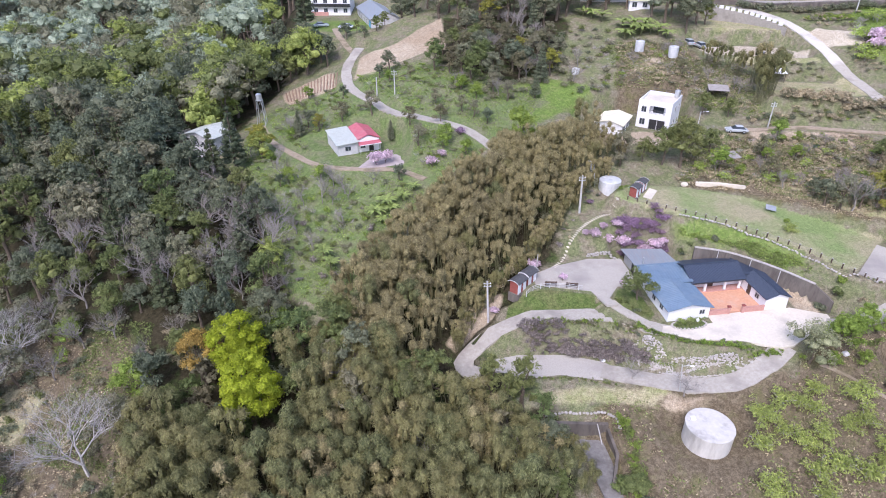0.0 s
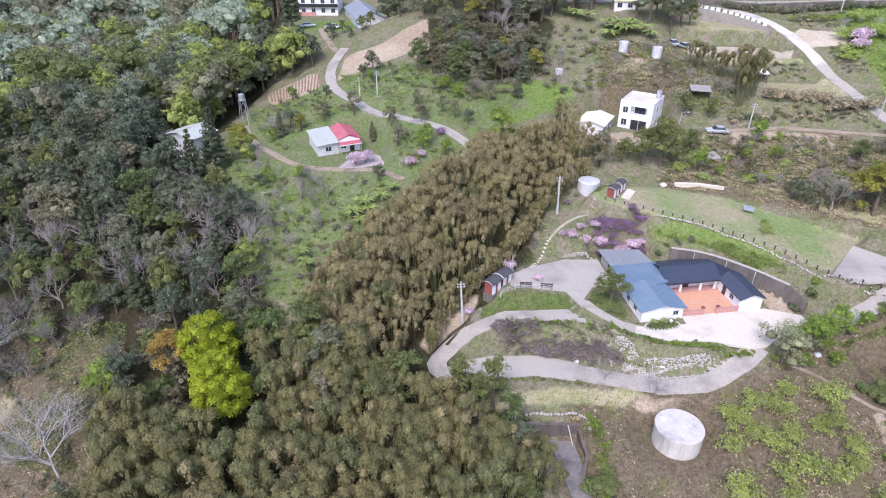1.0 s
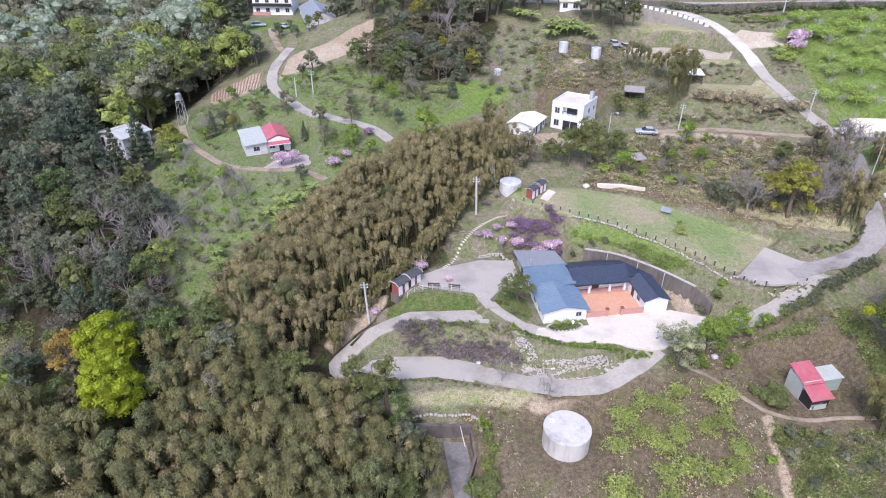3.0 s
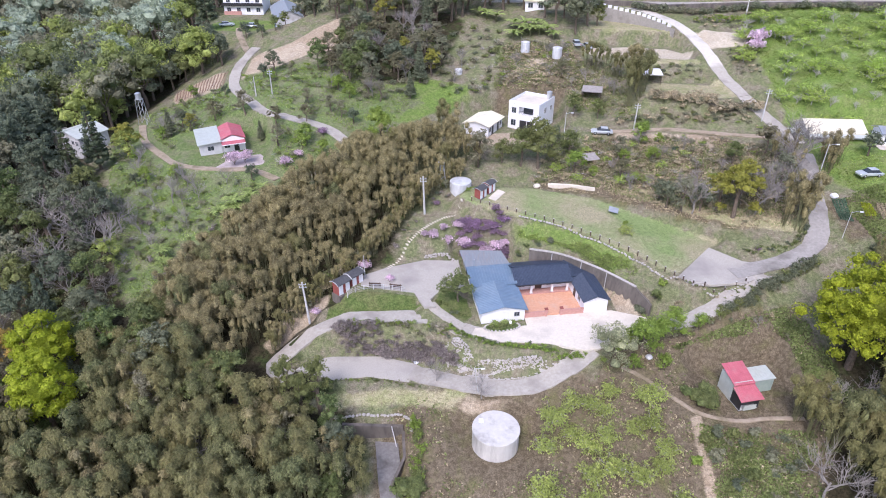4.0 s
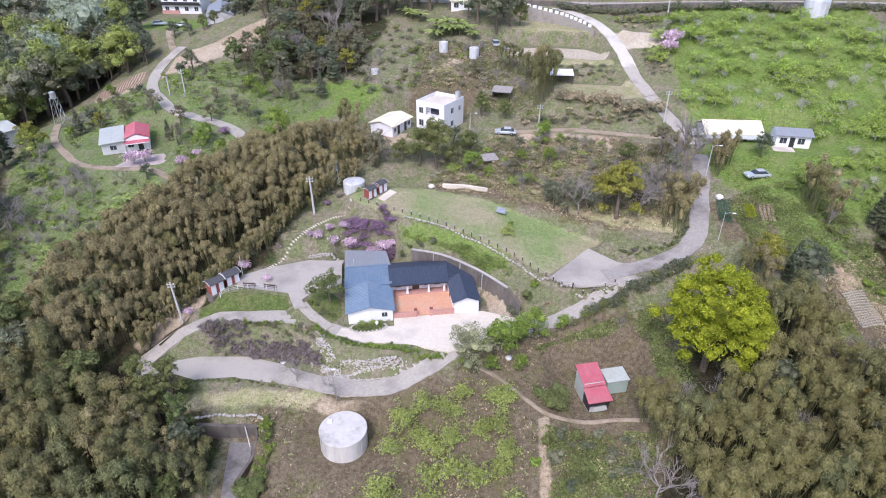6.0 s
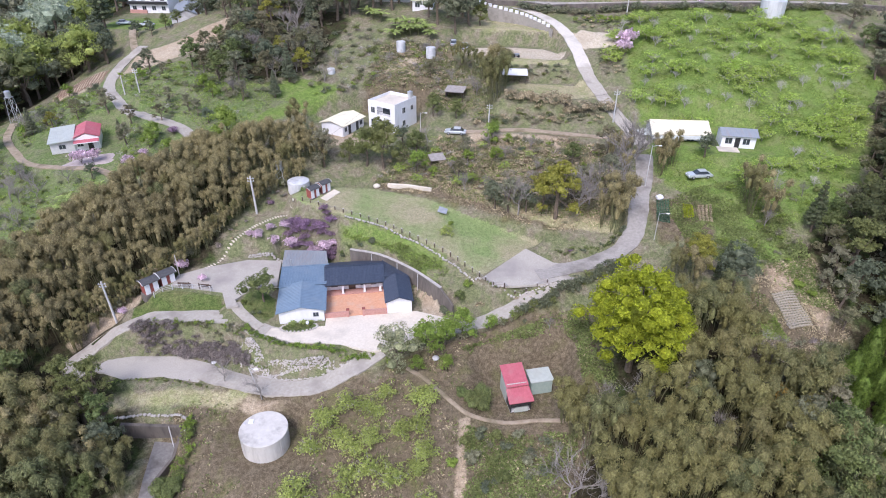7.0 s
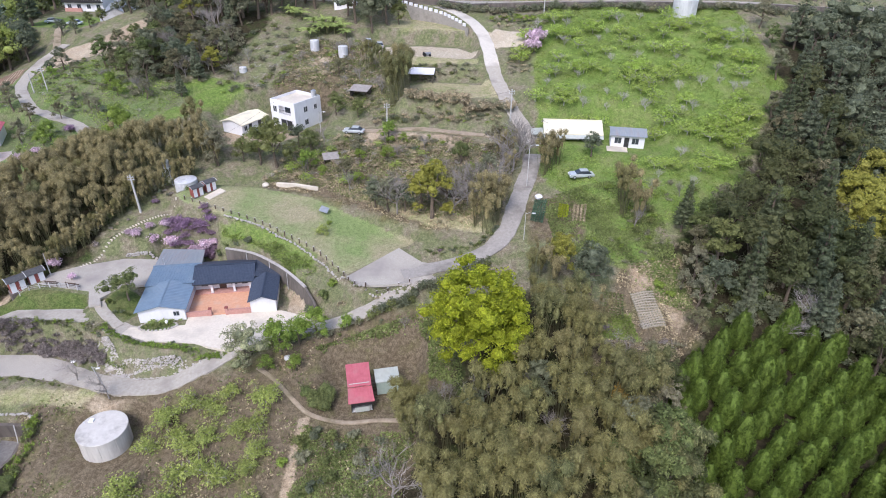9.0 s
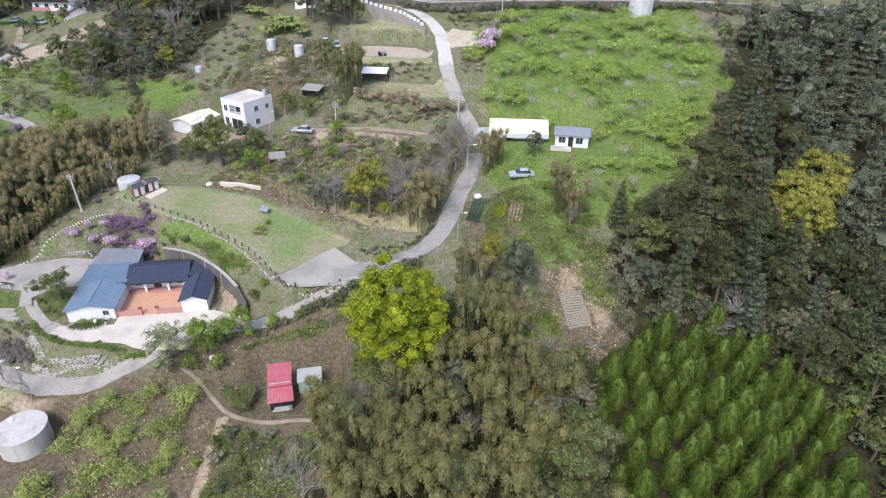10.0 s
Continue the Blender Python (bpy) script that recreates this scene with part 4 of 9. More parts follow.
def retaining_wall():
    line = smooth_line([(43.5, 91.6), (48.2, 90.5), (51.9, 88.2), (55.5, 85.2), (59.6, 80.6), (61.0, 78.6)], 1.0)
    verts, faces = [], []
    d = np.gradient(line, axis=0)
    d /= np.hypot(d[:, 0], d[:, 1])[:, None]
    n = len(line)
    for i, (p, w) in enumerate(zip(line, d)):
        top = 10.5 - 0.9 * i / n
        if i > n - 4:
            top -= 0.5 * (i - n + 4)
        s = np.array([w[1], -w[0]])
        q = p - s * 0.35
        verts += [(p[0] + s[0] * 0.15, p[1] + s[1] * 0.15, 6.0), (p[0], p[1], top), (q[0], q[1], top + 0.02), (q[0], q[1], 6.0)]
    for i in range(n - 1):
        for k in range(4):
            faces.append((4 * i + k, 4 * i + (k + 1) % 4, 4 * i + 4 + (k + 1) % 4, 4 * i + 4 + k))
    faces += [(0, 1, 2, 3), (4 * n - 1, 4 * n - 2, 4 * n - 3, 4 * n - 4)]
    me = mesh_of("retaining_wall", verts, faces)
    me.materials.append(M_WALLOLD)
    wall = tagged(new("retaining_wall", me), "tall stained concrete retaining wall behind the house", "retaining wall", kind="structure")
    cop = []
    bm = bmesh.new()
    for i in range(n - 4):
        a, b = Vector((*line[i], 10.5 - 0.9 * i / n)), Vector((*line[i + 1], 10.5 - 0.9 * (i + 1) / n))
        way = (b - a).normalized()
        s = Vector((way.y, -way.x, 0))
        vs = [bm.verts.new(v) for v in (a + 0.08 * s, b + 0.08 * s, b - 0.42 * s, a - 0.42 * s)]
        up = [bm.verts.new(v.co + Vector((0, 0, 0.12))) for v in vs]
        bm.faces.new(up)
        for k in range(4):
            bm.faces.new((vs[k], vs[(k + 1) % 4], up[(k + 1) % 4], up[k]))
    part("coping", bm, M_STONE, wall, "pale concrete coping")
    for i in range(4, n - 4, 5):
        a = line[i]
        s = Vector((d[i][1], -d[i][0], 0))
        p = Vector((*a, 0)) + s * 0.12
        part("drain_pipe", tube(bmesh.new(), [(p.x + 0.1 * s.x, p.y + 0.1 * s.y, 6.1), (p.x, p.y, 10.45 - 0.9 * i / n)], [0.06, 0.06], 6), M_GREYWALL, wall)


retaining_wall()


def white_farmhouse():
    """Two storeys with a flat parapet roof."""
    h = thing("farmhouse", "white two-storey concrete farmhouse with a parapet roof", "house", pose(48.9, 128.1, 18.3, 0, 0, -32.5 + 0.0))
    # local x runs back along the facade to the left (negative), y into the house
    w, d = 7.2, 8.0
    part("wall", boxes((-w, 0, 0, d, 0, 2.8)), M_WHITE, h)
    part("wall", boxes((-w, -4.75, 0, d, 2.8, 5.6), (-1.25, 0, 0, d, 2.8, 5.6), (-4.75, -1.25, 0, d, 2.8, 3.35), (-4.75, -1.25, 0, d, 5.1, 5.6), (-4.75, -1.25, 1.3, d, 3.35, 5.1)), M_WHITE, h, "white upper storey with a recessed balcony")
    part("parapet", boxes((-w, 0, 0, 0.18, 5.6, 6.2), (-w, 0, d - 0.18, d, 5.6, 6.2), (-w, -w + 0.18, 0.18, d - 0.18, 5.6, 6.2), (-0.18, 0, 0.18, d - 0.18, 5.6, 6.2)), M_WHITE, h)
    roof = part("roof", boxes((-w + 0.18, -0.18, 0.18, d - 0.18, 5.6, 5.66)), M_CONCRETE, h, "pale flat concrete roof")
    rail = part("railing", bmesh.new(), M_DARK, h)
    bm = bmesh.new()
    for k in range(9):
        x = -w + 0.09 + k * (w - 0.18) / 8
        tube(bm, [(x, d - 0.09, 6.2), (x, d - 0.09, 6.8)], [0.03, 0.03], 5)
        y = 0.4 + k * (d - 0.5) / 8
        tube(bm, [(-w + 0.09, y, 6.2), (-w + 0.09, y, 6.8)], [0.03, 0.03], 5)
    tube(bm, [(-w + 0.09, 0.4, 6.78), (-w + 0.09, d - 0.09, 6.78), (-0.1, d - 0.09, 6.78)], [0.035] * 3, 5)
    bm.to_mesh(rail.data)
    bm.free()
    t = part("roof_tank", tube(bmesh.new(), [(-0.9, d - 1.0, 5.66), (-0.9, d - 1.0, 6.1), (-0.9, d - 1.0, 7.3), (-0.9, d - 1.0, 7.5)], [0.45, 0.6, 0.6, 0.2], 14), M_STEEL, h, "small steel water tank on the roof")
    part("balcony_door", boxes((-4.2, -1.9, 1.24, 1.3, 3.35, 5.0)), M_GLASS, h)
    bal = part("balcony_rail", boxes((-4.75, -1.25, 0.05, 0.11, 4.12, 4.18)), M_DARK, h)
    for k in range(13):
        x = -4.7 + k * 3.4 / 12
        part("baluster", tube(bmesh.new(), [(x, 0.08, 3.35), (x, 0.08, 4.15)], [0.02, 0.02], 4), M_DARK, bal)
    window(h, -5.9, 0, 3.6, 1.0, 1.2, "-y")
    part("entrance", boxes((-4.4, -1.0, -0.03, 0.03, 0.05, 2.2)), M_DARK, h, "dark wide entrance with sliding doors")
    for x in (-4.4, -2.7, -1.0):
        part("door_frame", boxes((x - 0.06, x + 0.06, -0.06, 0.05, 0.05, 2.25)), M_GREYWALL, h)
    window(h, -5.9, 0, 0.8, 1.1, 1.3, "-y")
    window(h, 0, 3.2, 3.7, 1.0, 1.1, "+x")
    window(h, 0, 6.2, 3.7, 0.8, 0.9, "+x")
    window(h, 0, 3.2, 0.9, 1.0, 1.1, "+x")
    return h


white_farmhouse()


def annex():
    h = thing("farmhouse_annex", "long white annex with a cream steel roof", "outbuilding", pose(38.0, 125.6, 18.2, 0, 0, 62))
    part("wall", gabled_wall(0, 7.6, 0, 5.6, 0, 2.4, 3.0, "x"), M_WHITE, h)
    r = part("roof", gable_roof(-0.35, 7.95, -0.4, 6.0, 2.42, 3.25, "x"), M_CREAM, h, "cream steel gable roof")
    part("seam", ribs((-0.35, -0.4, 2.42), (7.95, -0.4, 2.42), (-0.35, 2.8, 3.25), (7.95, 2.8, 3.25), 20), M_CREAM, r)
    part("seam", ribs((7.95, 6.0, 2.42), (-0.35, 6.0, 2.42), (7.95, 2.8, 3.25), (-0.35, 2.8, 3.25), 20), M_CREAM, r)
    door(h, 2.4, 0, 0.05, 0.9, 2.0, "-y", M_DARK)
    door(h, 5.2, 0, 0.05, 0.9, 2.0, "-y", M_DARK)
    window(h, 1.0, 0, 0.95, 0.8, 0.9, "-y")
    window(h, 6.6, 0, 0.95, 0.9, 0.9, "-y")


annex()


def red_roof_house():
    h = thing("village_house", "small white house with red and pale grey roofs", "house", pose(-21.9, 119.9, 15.85, 0, 0, 24))
    part("wall", boxes((0.2, 4.6, 0.2, 8.4, 0, 2.4)), M_GREYWALL, h, "grey rendered rooms under the pale roof")
    part("roof", sloped_slab([(-0.1, -0.3, 2.45), (4.7, -0.3, 2.75), (4.7, 8.8, 3.3), (-0.1, 8.8, 3.0)]), M_PALEROOF, h, "pale grey corrugated roof")
    part("seam", ribs((-0.1, -0.3, 2.45), (4.7, -0.3, 2.75), (-0.1, 8.8, 3.0), (4.7, 8.8, 3.3), 14), M_PALEROOF, h)
    part("wall", gabled_wall(4.6, 9.4, 0.6, 8.4, 0, 2.5, 3.4), M_WHITE, h, "white rendered house with gable")
    r = part("roof", gable_roof(4.3, 9.7, 0.5, 8.8, 2.7, 3.75), M_RED, h, "red corrugated steel gable roof")
    part("seam", ribs((4.3, 8.8, 2.7), (4.3, 0.5, 2.7), (7.0, 8.8, 3.75), (7.0, 0.5, 3.75), 20), M_RED, r)
    part("seam", ribs((9.7, 0.5, 2.7), (9.7, 8.8, 2.7), (7.0, 0.5, 3.75), (7.0, 8.8, 3.75), 20), M_RED, r)
    aw = part("awning", sloped_slab([(4.6, -0.9, 2.05), (9.4, -0.9, 2.05), (9.4, 0.55, 2.3), (4.6, 0.55, 2.3)], 0.08), M_RED, h, "small red awning over the door")
    part("fascia", boxes((4.6, 9.4, -0.96, -0.9, 1.92, 2.08)), M_WHITE, aw)
    for x in (4.8, 9.2):
        part("awning_post", tube(bmesh.new(), [(x, -0.8, 0), (x, -0.8, 2.0)], [0.05, 0.05], 6), M_STEEL, aw)
    door(h, 7.6, 0.6, 0.05, 1.0, 1.9, "-y")
    window(h, 5.7, 0.6, 0.9, 1.1, 0.9, "-y")
    window(h, 2.4, 0.2, 0.9, 1.2, 0.9, "-y")


red_roof_house()


def forest_house():
    """A low house whose gable looks out over the trees."""
    h = thing("forest_house", "low grey house with a pale steel roof among trees", "house", pose(-58.1, 130.8, 14.2, 0, 0, -29))
    part("wall", gabled_wall(0.35, 8.4, 0.4, 7.3, -2.5, 2.75, 3.6), M_GREYWALL, h)
    r = part("roof", gable_roof(0, 8.8, -0.1, 7.7, 2.8, 3.9), M_PALEROOF, h, "pale grey-blue steel gable roof")
    part("seam", ribs((0, 7.7, 2.8), (0, -0.1, 2.8), (4.4, 7.7, 3.9), (4.4, -0.1, 3.9), 14), M_PALEROOF, r)
    part("seam", ribs((8.8, -0.1, 2.8), (8.8, 7.7, 2.8), (4.4, -0.1, 3.9), (4.4, 7.7, 3.9), 14), M_PALEROOF, r)
    part("ridge_cap", boxes((4.25, 4.55, -0.15, 7.75, 3.85, 3.95)), M_PALEROOF, r)
    for x in (3.2, 5.9, 7.2):
        window(h, x, 0.4, 0.9, 0.8, 0.9, "-y")
    door(h, 1.2, 0.4, 0.0, 0.9, 1.95, "-y")
    part("porch_wall", boxes((-3.4, 0.3, 1.2, 1.4, -2.0, 2.0), (-3.4, -3.2, 1.4, 5.0, -2.0, 2.0)), M_CONCRETE, h, "pale rendered porch wall")


forest_house()


def barns():
    a = thing("long_barn", "long barn with a cream corrugated roof", "barn", pose(100.4, 116.4, 21.2, 0, 0, -3.5))
    part("wall", gabled_wall(0.2, 11.0, 0.3, 6.6, -0.4, 1.7, 3.1, "x"), M_GREYWALL, a)
    r = part("roof", gable_roof(-0.2, 11.3, -0.2, 7.1, 1.75, 3.45, "x"), M_CREAM, a, "cream corrugated steel roof")
    part("seam", ribs((-0.2, -0.2, 1.75), (11.3, -0.2, 1.75), (-0.2, 3.45, 3.45), (11.3, 3.45, 3.45), 26), M_CREAM, r)
    part("ridge_cap", boxes((-0.25, 11.35, 3.3, 3.6, 3.4, 3.5)), M_CREAM, r)
    part("eave_sheet", sloped_slab([(-0.2, -1.2, 1.25), (11.3, -1.2, 1.25), (11.3, -0.15, 1.62), (-0.2, -0.15, 1.62)], 0.06), M_PALEROOF, a, "pale lower eave sheet")
    part("lean_to", sloped_slab([(-2.6, 0.2, 1.3), (-0.2, 0.2, 1.5), (-0.2, 3.6, 1.6), (-2.6, 3.6, 1.4)], 0.08), M_PALEROOF, a, "small pale lean-to roof")
    for x, y in ((-2.5, 0.3), (-2.5, 3.5)):
        part("lean_to_post", tube(bmesh.new(), [(x, y, -0.4), (x, y, 1.35)], [0.05, 0.05], 6), M_WOODDARK, a)
    door(a, 3.0, 0.3, -0.3, 2.4, 1.8, "-y")
    window(a, 7.5, 0.3, 0.4, 1.4, 0.8, "-y")
    b = thing("grey_barn", "cream walled cottage with a blue-grey corrugated roof", "barn", pose(112.4, 112.8, 21.6, 0, 0, -10))
    part("wall", gabled_wall(0.1, 6.3, 0.3, 4.4, 0, 2.4, 3.0, "x"), M_WHITE, b)
    r = part("roof", gable_roof(-0.2, 6.6, -0.2, 4.9, 2.45, 3.3, "x"), M_BLUEPALE, b, "blue-grey corrugated roof")
    part("seam", ribs((-0.2, -0.2, 2.45), (6.6, -0.2, 2.45), (-0.2, 2.35, 3.3), (6.6, 2.35, 3.3), 18), M_BLUEPALE, r)
    window(b, 1.4, 0.3, 0.8, 1.2, 1.1, "-y")
    window(b, 4.6, 0.3, 0.8, 1.2, 1.1, "-y")
    door(b, 3.0, 0.3, 0, 0.9, 2.0, "-y")
    part("porch_slab", boxes((-0.6, 3.2, -2.2, 0.3, -0.2, 0.12)), M_CONCRETE, b)


barns()


def red_shed():
    z = 3.05
    s = thing("red_shed", "small shed with two stepped red roofs", "shed", pose(68.6, 61.6, z, 0, 0, 12))
    part("wall", boxes((0.15, 2.9, 1.7, 4.6, 0, 3.2)), M_PALEROOF, s, "pale green panel wall")
    up = part("roof", sloped_slab([(-0.05, 1.35, 3.05), (3.1, 1.35, 3.05), (3.1, 4.8, 4.1), (-0.05, 4.8, 4.1)], 0.1), M_RED, s, "red corrugated upper roof")
    part("seam", ribs((-0.05, 1.35, 3.05), (3.1, 1.35, 3.05), (-0.05, 4.8, 4.1), (3.1, 4.8, 4.1), 9), M_RED, up)
    low = part("roof", sloped_slab([(-0.15, -0.7, 2.0), (3.3, -0.7, 2.0), (3.15, 1.5, 2.75), (-0.05, 1.5, 2.75)], 0.1), M_RED, s, "red corrugated lower roof")
    part("seam", ribs((-0.15, -0.7, 2.0), (3.3, -0.7, 2.0), (-0.05, 1.5, 2.75), (3.15, 1.5, 2.75), 9), M_RED, low)
    part("porch", boxes((0.2, 3.0, -0.3, 1.7, 0.0, 0.15)), M_GREYWALL, s)
    part("screen", boxes((0.2, 3.0, -0.35, -0.28, 1.05, 1.95), (0.18, 0.26, -0.35, 1.7, 0.15, 1.95), (2.94, 3.02, -0.35, 1.7, 0.15, 1.95)), M_DARK, s, "black shade-net screen")
    part("panel", boxes((0.7, 2.6, -0.5, -0.44, 0.1, 0.95)), M_PALEROOF, s, "pale sheet leaning at the front")
    c = thing("storage_container", "pale green storage cabin with a white roof", "container", pose(71.9, 64.6, 3.15, 0, 0, 12))
    part("wall", boxes((0.1, 3.1, 0.05, 2.3, 0, 2.3)), M_GREENWALL, c)
    r = part("roof", sloped_slab([(-0.05, -0.1, 2.35), (3.25, -0.1, 2.35), (3.25, 2.45, 2.6), (-0.05, 2.45, 2.6)], 0.1), M_PALEROOF, c, "white sheet roof")
    part("seam", ribs((-0.05, -0.1, 2.35), (3.25, -0.1, 2.35), (-0.05, 2.45, 2.6), (3.25, 2.45, 2.6), 8), M_PALEROOF, r)
    part("rib", ribs((0.1, 0.04, 0.05), (3.1, 0.04, 0.05), (0.1, 0.04, 2.25), (3.1, 0.04, 2.25), 12, 0.04, 0.0), M_GREENWALL, c)


red_shed()


def cabin(m, label):
    """A little privy-like cabin: red boards, white doors, a bowed dark roof."""
    c = thing("garden_cabin", label, "cabin", m, "garden cabins")
    part("wall", boxes((-1.1, 1.1, 0.35, 1.9, 0, 2.1)), M_REDBRICK, c, "dark red boarded wall")
    for x in (-0.68, 0.68):
        part("front_panel", boxes((x - 0.40, x + 0.40, 0.26, 0.36, 0.1, 2.05)), M_WHITE, c, "white painted front panel")
    d = part("door", boxes((-0.26, 0.26, 0.28, 0.35, 0.1, 1.95)), M_REDBRICK, c, "dark red boarded door")
    part("handle", boxes((0.12, 0.18, 0.22, 0.28, 0.95, 1.1)), M_STEEL, d)
    verts, faces = [], []
    n = 8
    for k in range(n + 1):
        a = -1 + 2 * k / n
        y, z = 1.1 + 1.08 * a, 2.12 + 0.4 * (1 - a * a)
        verts += [(-1.4, y, z), (1.4, y, z), (-1.4, y, z - 0.09), (1.4, y, z - 0.09)]
    for k in range(n):
        i = 4 * k
        faces += [(i, i + 1, i + 5, i + 4), (i + 2, i + 6, i + 7, i + 3), (i, i + 4, i + 6, i + 2), (i + 1, i + 3, i + 7, i + 5)]
    faces += [(0, 2, 3, 1), (4 * n, 4 * n + 1, 4 * n + 3, 4 * n + 2)]
    r = part("roof", mesh_of("roof", verts, faces), M_SLATE, c, "bowed dark grey shingle roof")
    for x in (-1.42, 1.42):
        bm = bmesh.new()
        tube(bm, [(x, 1.1 + 1.1 * a / 4, 2.1 + 0.4 * (1 - (a / 4) ** 2)) for a in range(-4, 5)], [0.05] * 9, 5)
        part("barge_board", bm, M_GREYWALL, r)
    part("plinth", boxes((-1.3, 1.3, 0.0, 2.0, -1.6, 0.03)), M_WALLOLD, c)
    return c


hut = cabin(pose(13.0, 82.3, 7.45, 0, 0, 48), "little red cabin with white front panels and bowed roof")
copy_thing(hut, pose(14.9, 84.4, 7.6, 0, 0, 48))
hut3 = copy_thing(hut, pose(36.2, 102.6, gz(36.6, 102.8) + 0.02, 0, 0, 50) @ Matrix.Scale(0.85, 4))
hut4 = copy_thing(hut, pose(37.9, 104.7, gz(38.3, 104.9) + 0.02, 0, 0, 50) @ Matrix.Scale(0.85, 4))
for k in (hut3, hut4):
    tagged(k, "little dark cabin with bowed roof beside the lawn")
tagged(part("pavement_slab", slab([(36.9, 102.6), (38.2, 101.8), (40.2, 105.0), (38.9, 105.8)], lambda x, y: gz(x, y) - 0.4, lambda x, y: gz(x, y) + 0.12), M_CONCRETE, None), "small pale concrete slab before the cabins", "pavement", kind="structure")


def far_building(m, w, d, h, wall, roof, label, storeys=1, roof_rise=0.9, doors=None):
    b = thing("house", label, "house", m, "houses on the ridge")
    part("wall", gabled_wall(0, w, 0, d, -1.0, h, h + roof_rise * 0.85, "x"), wall, b)
    part("roof", gable_roof(-0.4, w + 0.4, -0.4, d + 0.4, h, h + roof_rise, "x"), roof, b)
    n = max(2, int(w // 2.6))
    for s in range(storeys):
        for k in range(n):
            window(b, (k + 0.5) * w / n, 0, 0.9 + s * 2.9, 1.2, 1.2, "-y")
    if doors:
        part("shutter", boxes((w - 3.0, w - 0.4, -0.06, 0, 0.0, 2.5)), doors, b)
    return b


ridge_house = far_building(pose(-42.8, 211.4, 28.4, 0, 0, -3), 12.8, 8, 5.8, M_WHITE, M_SLATE, "white two-storey ridge house with dark windows", 2, 0.5)
part("brick_base", boxes((0.0, 5.6, -0.5, 0.02, -0.6, 1.0)), M_PINKBRICK, ridge_house, "low brown brick base")
part("balcony", boxes((-0.2, 13.0, -1.0, 0.0, 2.75, 2.95), (-0.2, 13.0, -1.05, -0.95, 2.95, 3.7)), M_DARK, ridge_house, "dark balcony along the upper storey")
far_building(pose(-28.0, 212.6, 27.6, 0, 0, -73), 23.0, 8.6, 3.1, M_GREYWALL, M_BLUEPALE, "ridge house with a blue-grey roof and bright blue shutter", 1, 2.2, M_SKYBLUE)
far_building(pose(50.5, 177.0, gz(52, 178), 0, 0, -6), 5.5, 5, 2.6, M_WHITE, M_CREAM, "small roadside house with a cream roof", 1, 0.8)
far_building(pose(100.0, 182.0, 38.5, 0, 0, -12), 16, 7, 3.2, M_WHITE, M_PALEROOF, "long white roadside building", 1, 1.0)
far_building(pose(118.5, 178.5, 38.8, 0, 0, -14), 13, 7, 3.4, M_WHITE, M_PALEROOF, "pale roadside house with grey roof", 1, 1.0)
far_building(pose(134.0, 172.5, 39.0, 0, 0, -10), 8, 6, 3.0, M_TEAL, M_TEAL, "roadside shed clad in teal sheet", 1, 0.6)
far_building(pose(144.0, 171.5, 39.2, 0, 0, -4), 10, 7, 3.2, M_GREYWALL, M_RED, "roadside house with a faded red roof", 1, 1.2)
far_building(pose(164.0, 170.5, 39.2, 0, 0, 0), 12, 7, 3.0, M_WALLOLD, M_RUST, "weathered roadside workshop with rusty roof", 1, 1.0)


def open_shelter(m, w, d, h, roof, label):
    s = thing("shelter", label, "shelter", m)
    part("roof", sloped_slab([(-0.2, -0.3, h), (w + 0.2, -0.3, h), (w + 0.2, d + 0.3, h + 0.5), (-0.2, d + 0.3, h + 0.5)], 0.1), roof, s)
    for x in (0.05, w - 0.05):
        for y in (0.05, d - 0.05):
            part("post", tube(bmesh.new(), [(x, y, -0.6), (x, y, h + 0.4 * y / d)], [0.07, 0.07], 6), M_WOODDARK, s)
    part("wall", boxes((0, w, d - 0.1, d, -0.6, h + 0.4), (0, 0.1, 0, d - 0.1, -0.6, h)), M_WALLOLD, s)
    return s


open_shelter(pose(72.6, 140.8, 25.7, 0, 0, -4), 5.4, 3.2, 2.2, M_WHITE, "open shelter with a white sheet roof on the terrace")
open_shelter(pose(59.6, 136.4, gz(61, 138), 0, 0, -14), 4.0, 2.8, 1.6, M_OLDSHEET, "old grey-roofed shack among the scrub")
open_shelter(pose(57.0, 115.0, gz(58, 116), 0, 0, 16), 2.8, 2.0, 0.7, M_OLDSHEET, "low weathered sheet roof over stored junk")

# ---- tanks, poles, fences, cars ----
def drum(r, z0, z1, n=40, lip=0.0, dome=0.0):
    """A tank body, its rim rounded, its top slightly domed."""
    bm = bmesh.new()
    prof = [(r, z0), (r, z1 - 0.06), (r - 0.06 + lip, z1), (r * 0.6, z1 + dome * 0.7), (0.02, z1 + dome)]
    rings = [[bm.verts.new((a * math.cos(2 * math.pi * k / n), a * math.sin(2 * math.pi * k / n), z)) for k in range(n)] for a, z in prof]
    for a, b in zip(rings, rings[1:]):
        for k in range(n):
            bm.faces.new((a[k], a[(k + 1) % n], b[(k + 1) % n], b[k]))
    bm.faces.new(rings[0][::-1])
    bm.faces.new(rings[-1])
    return bm


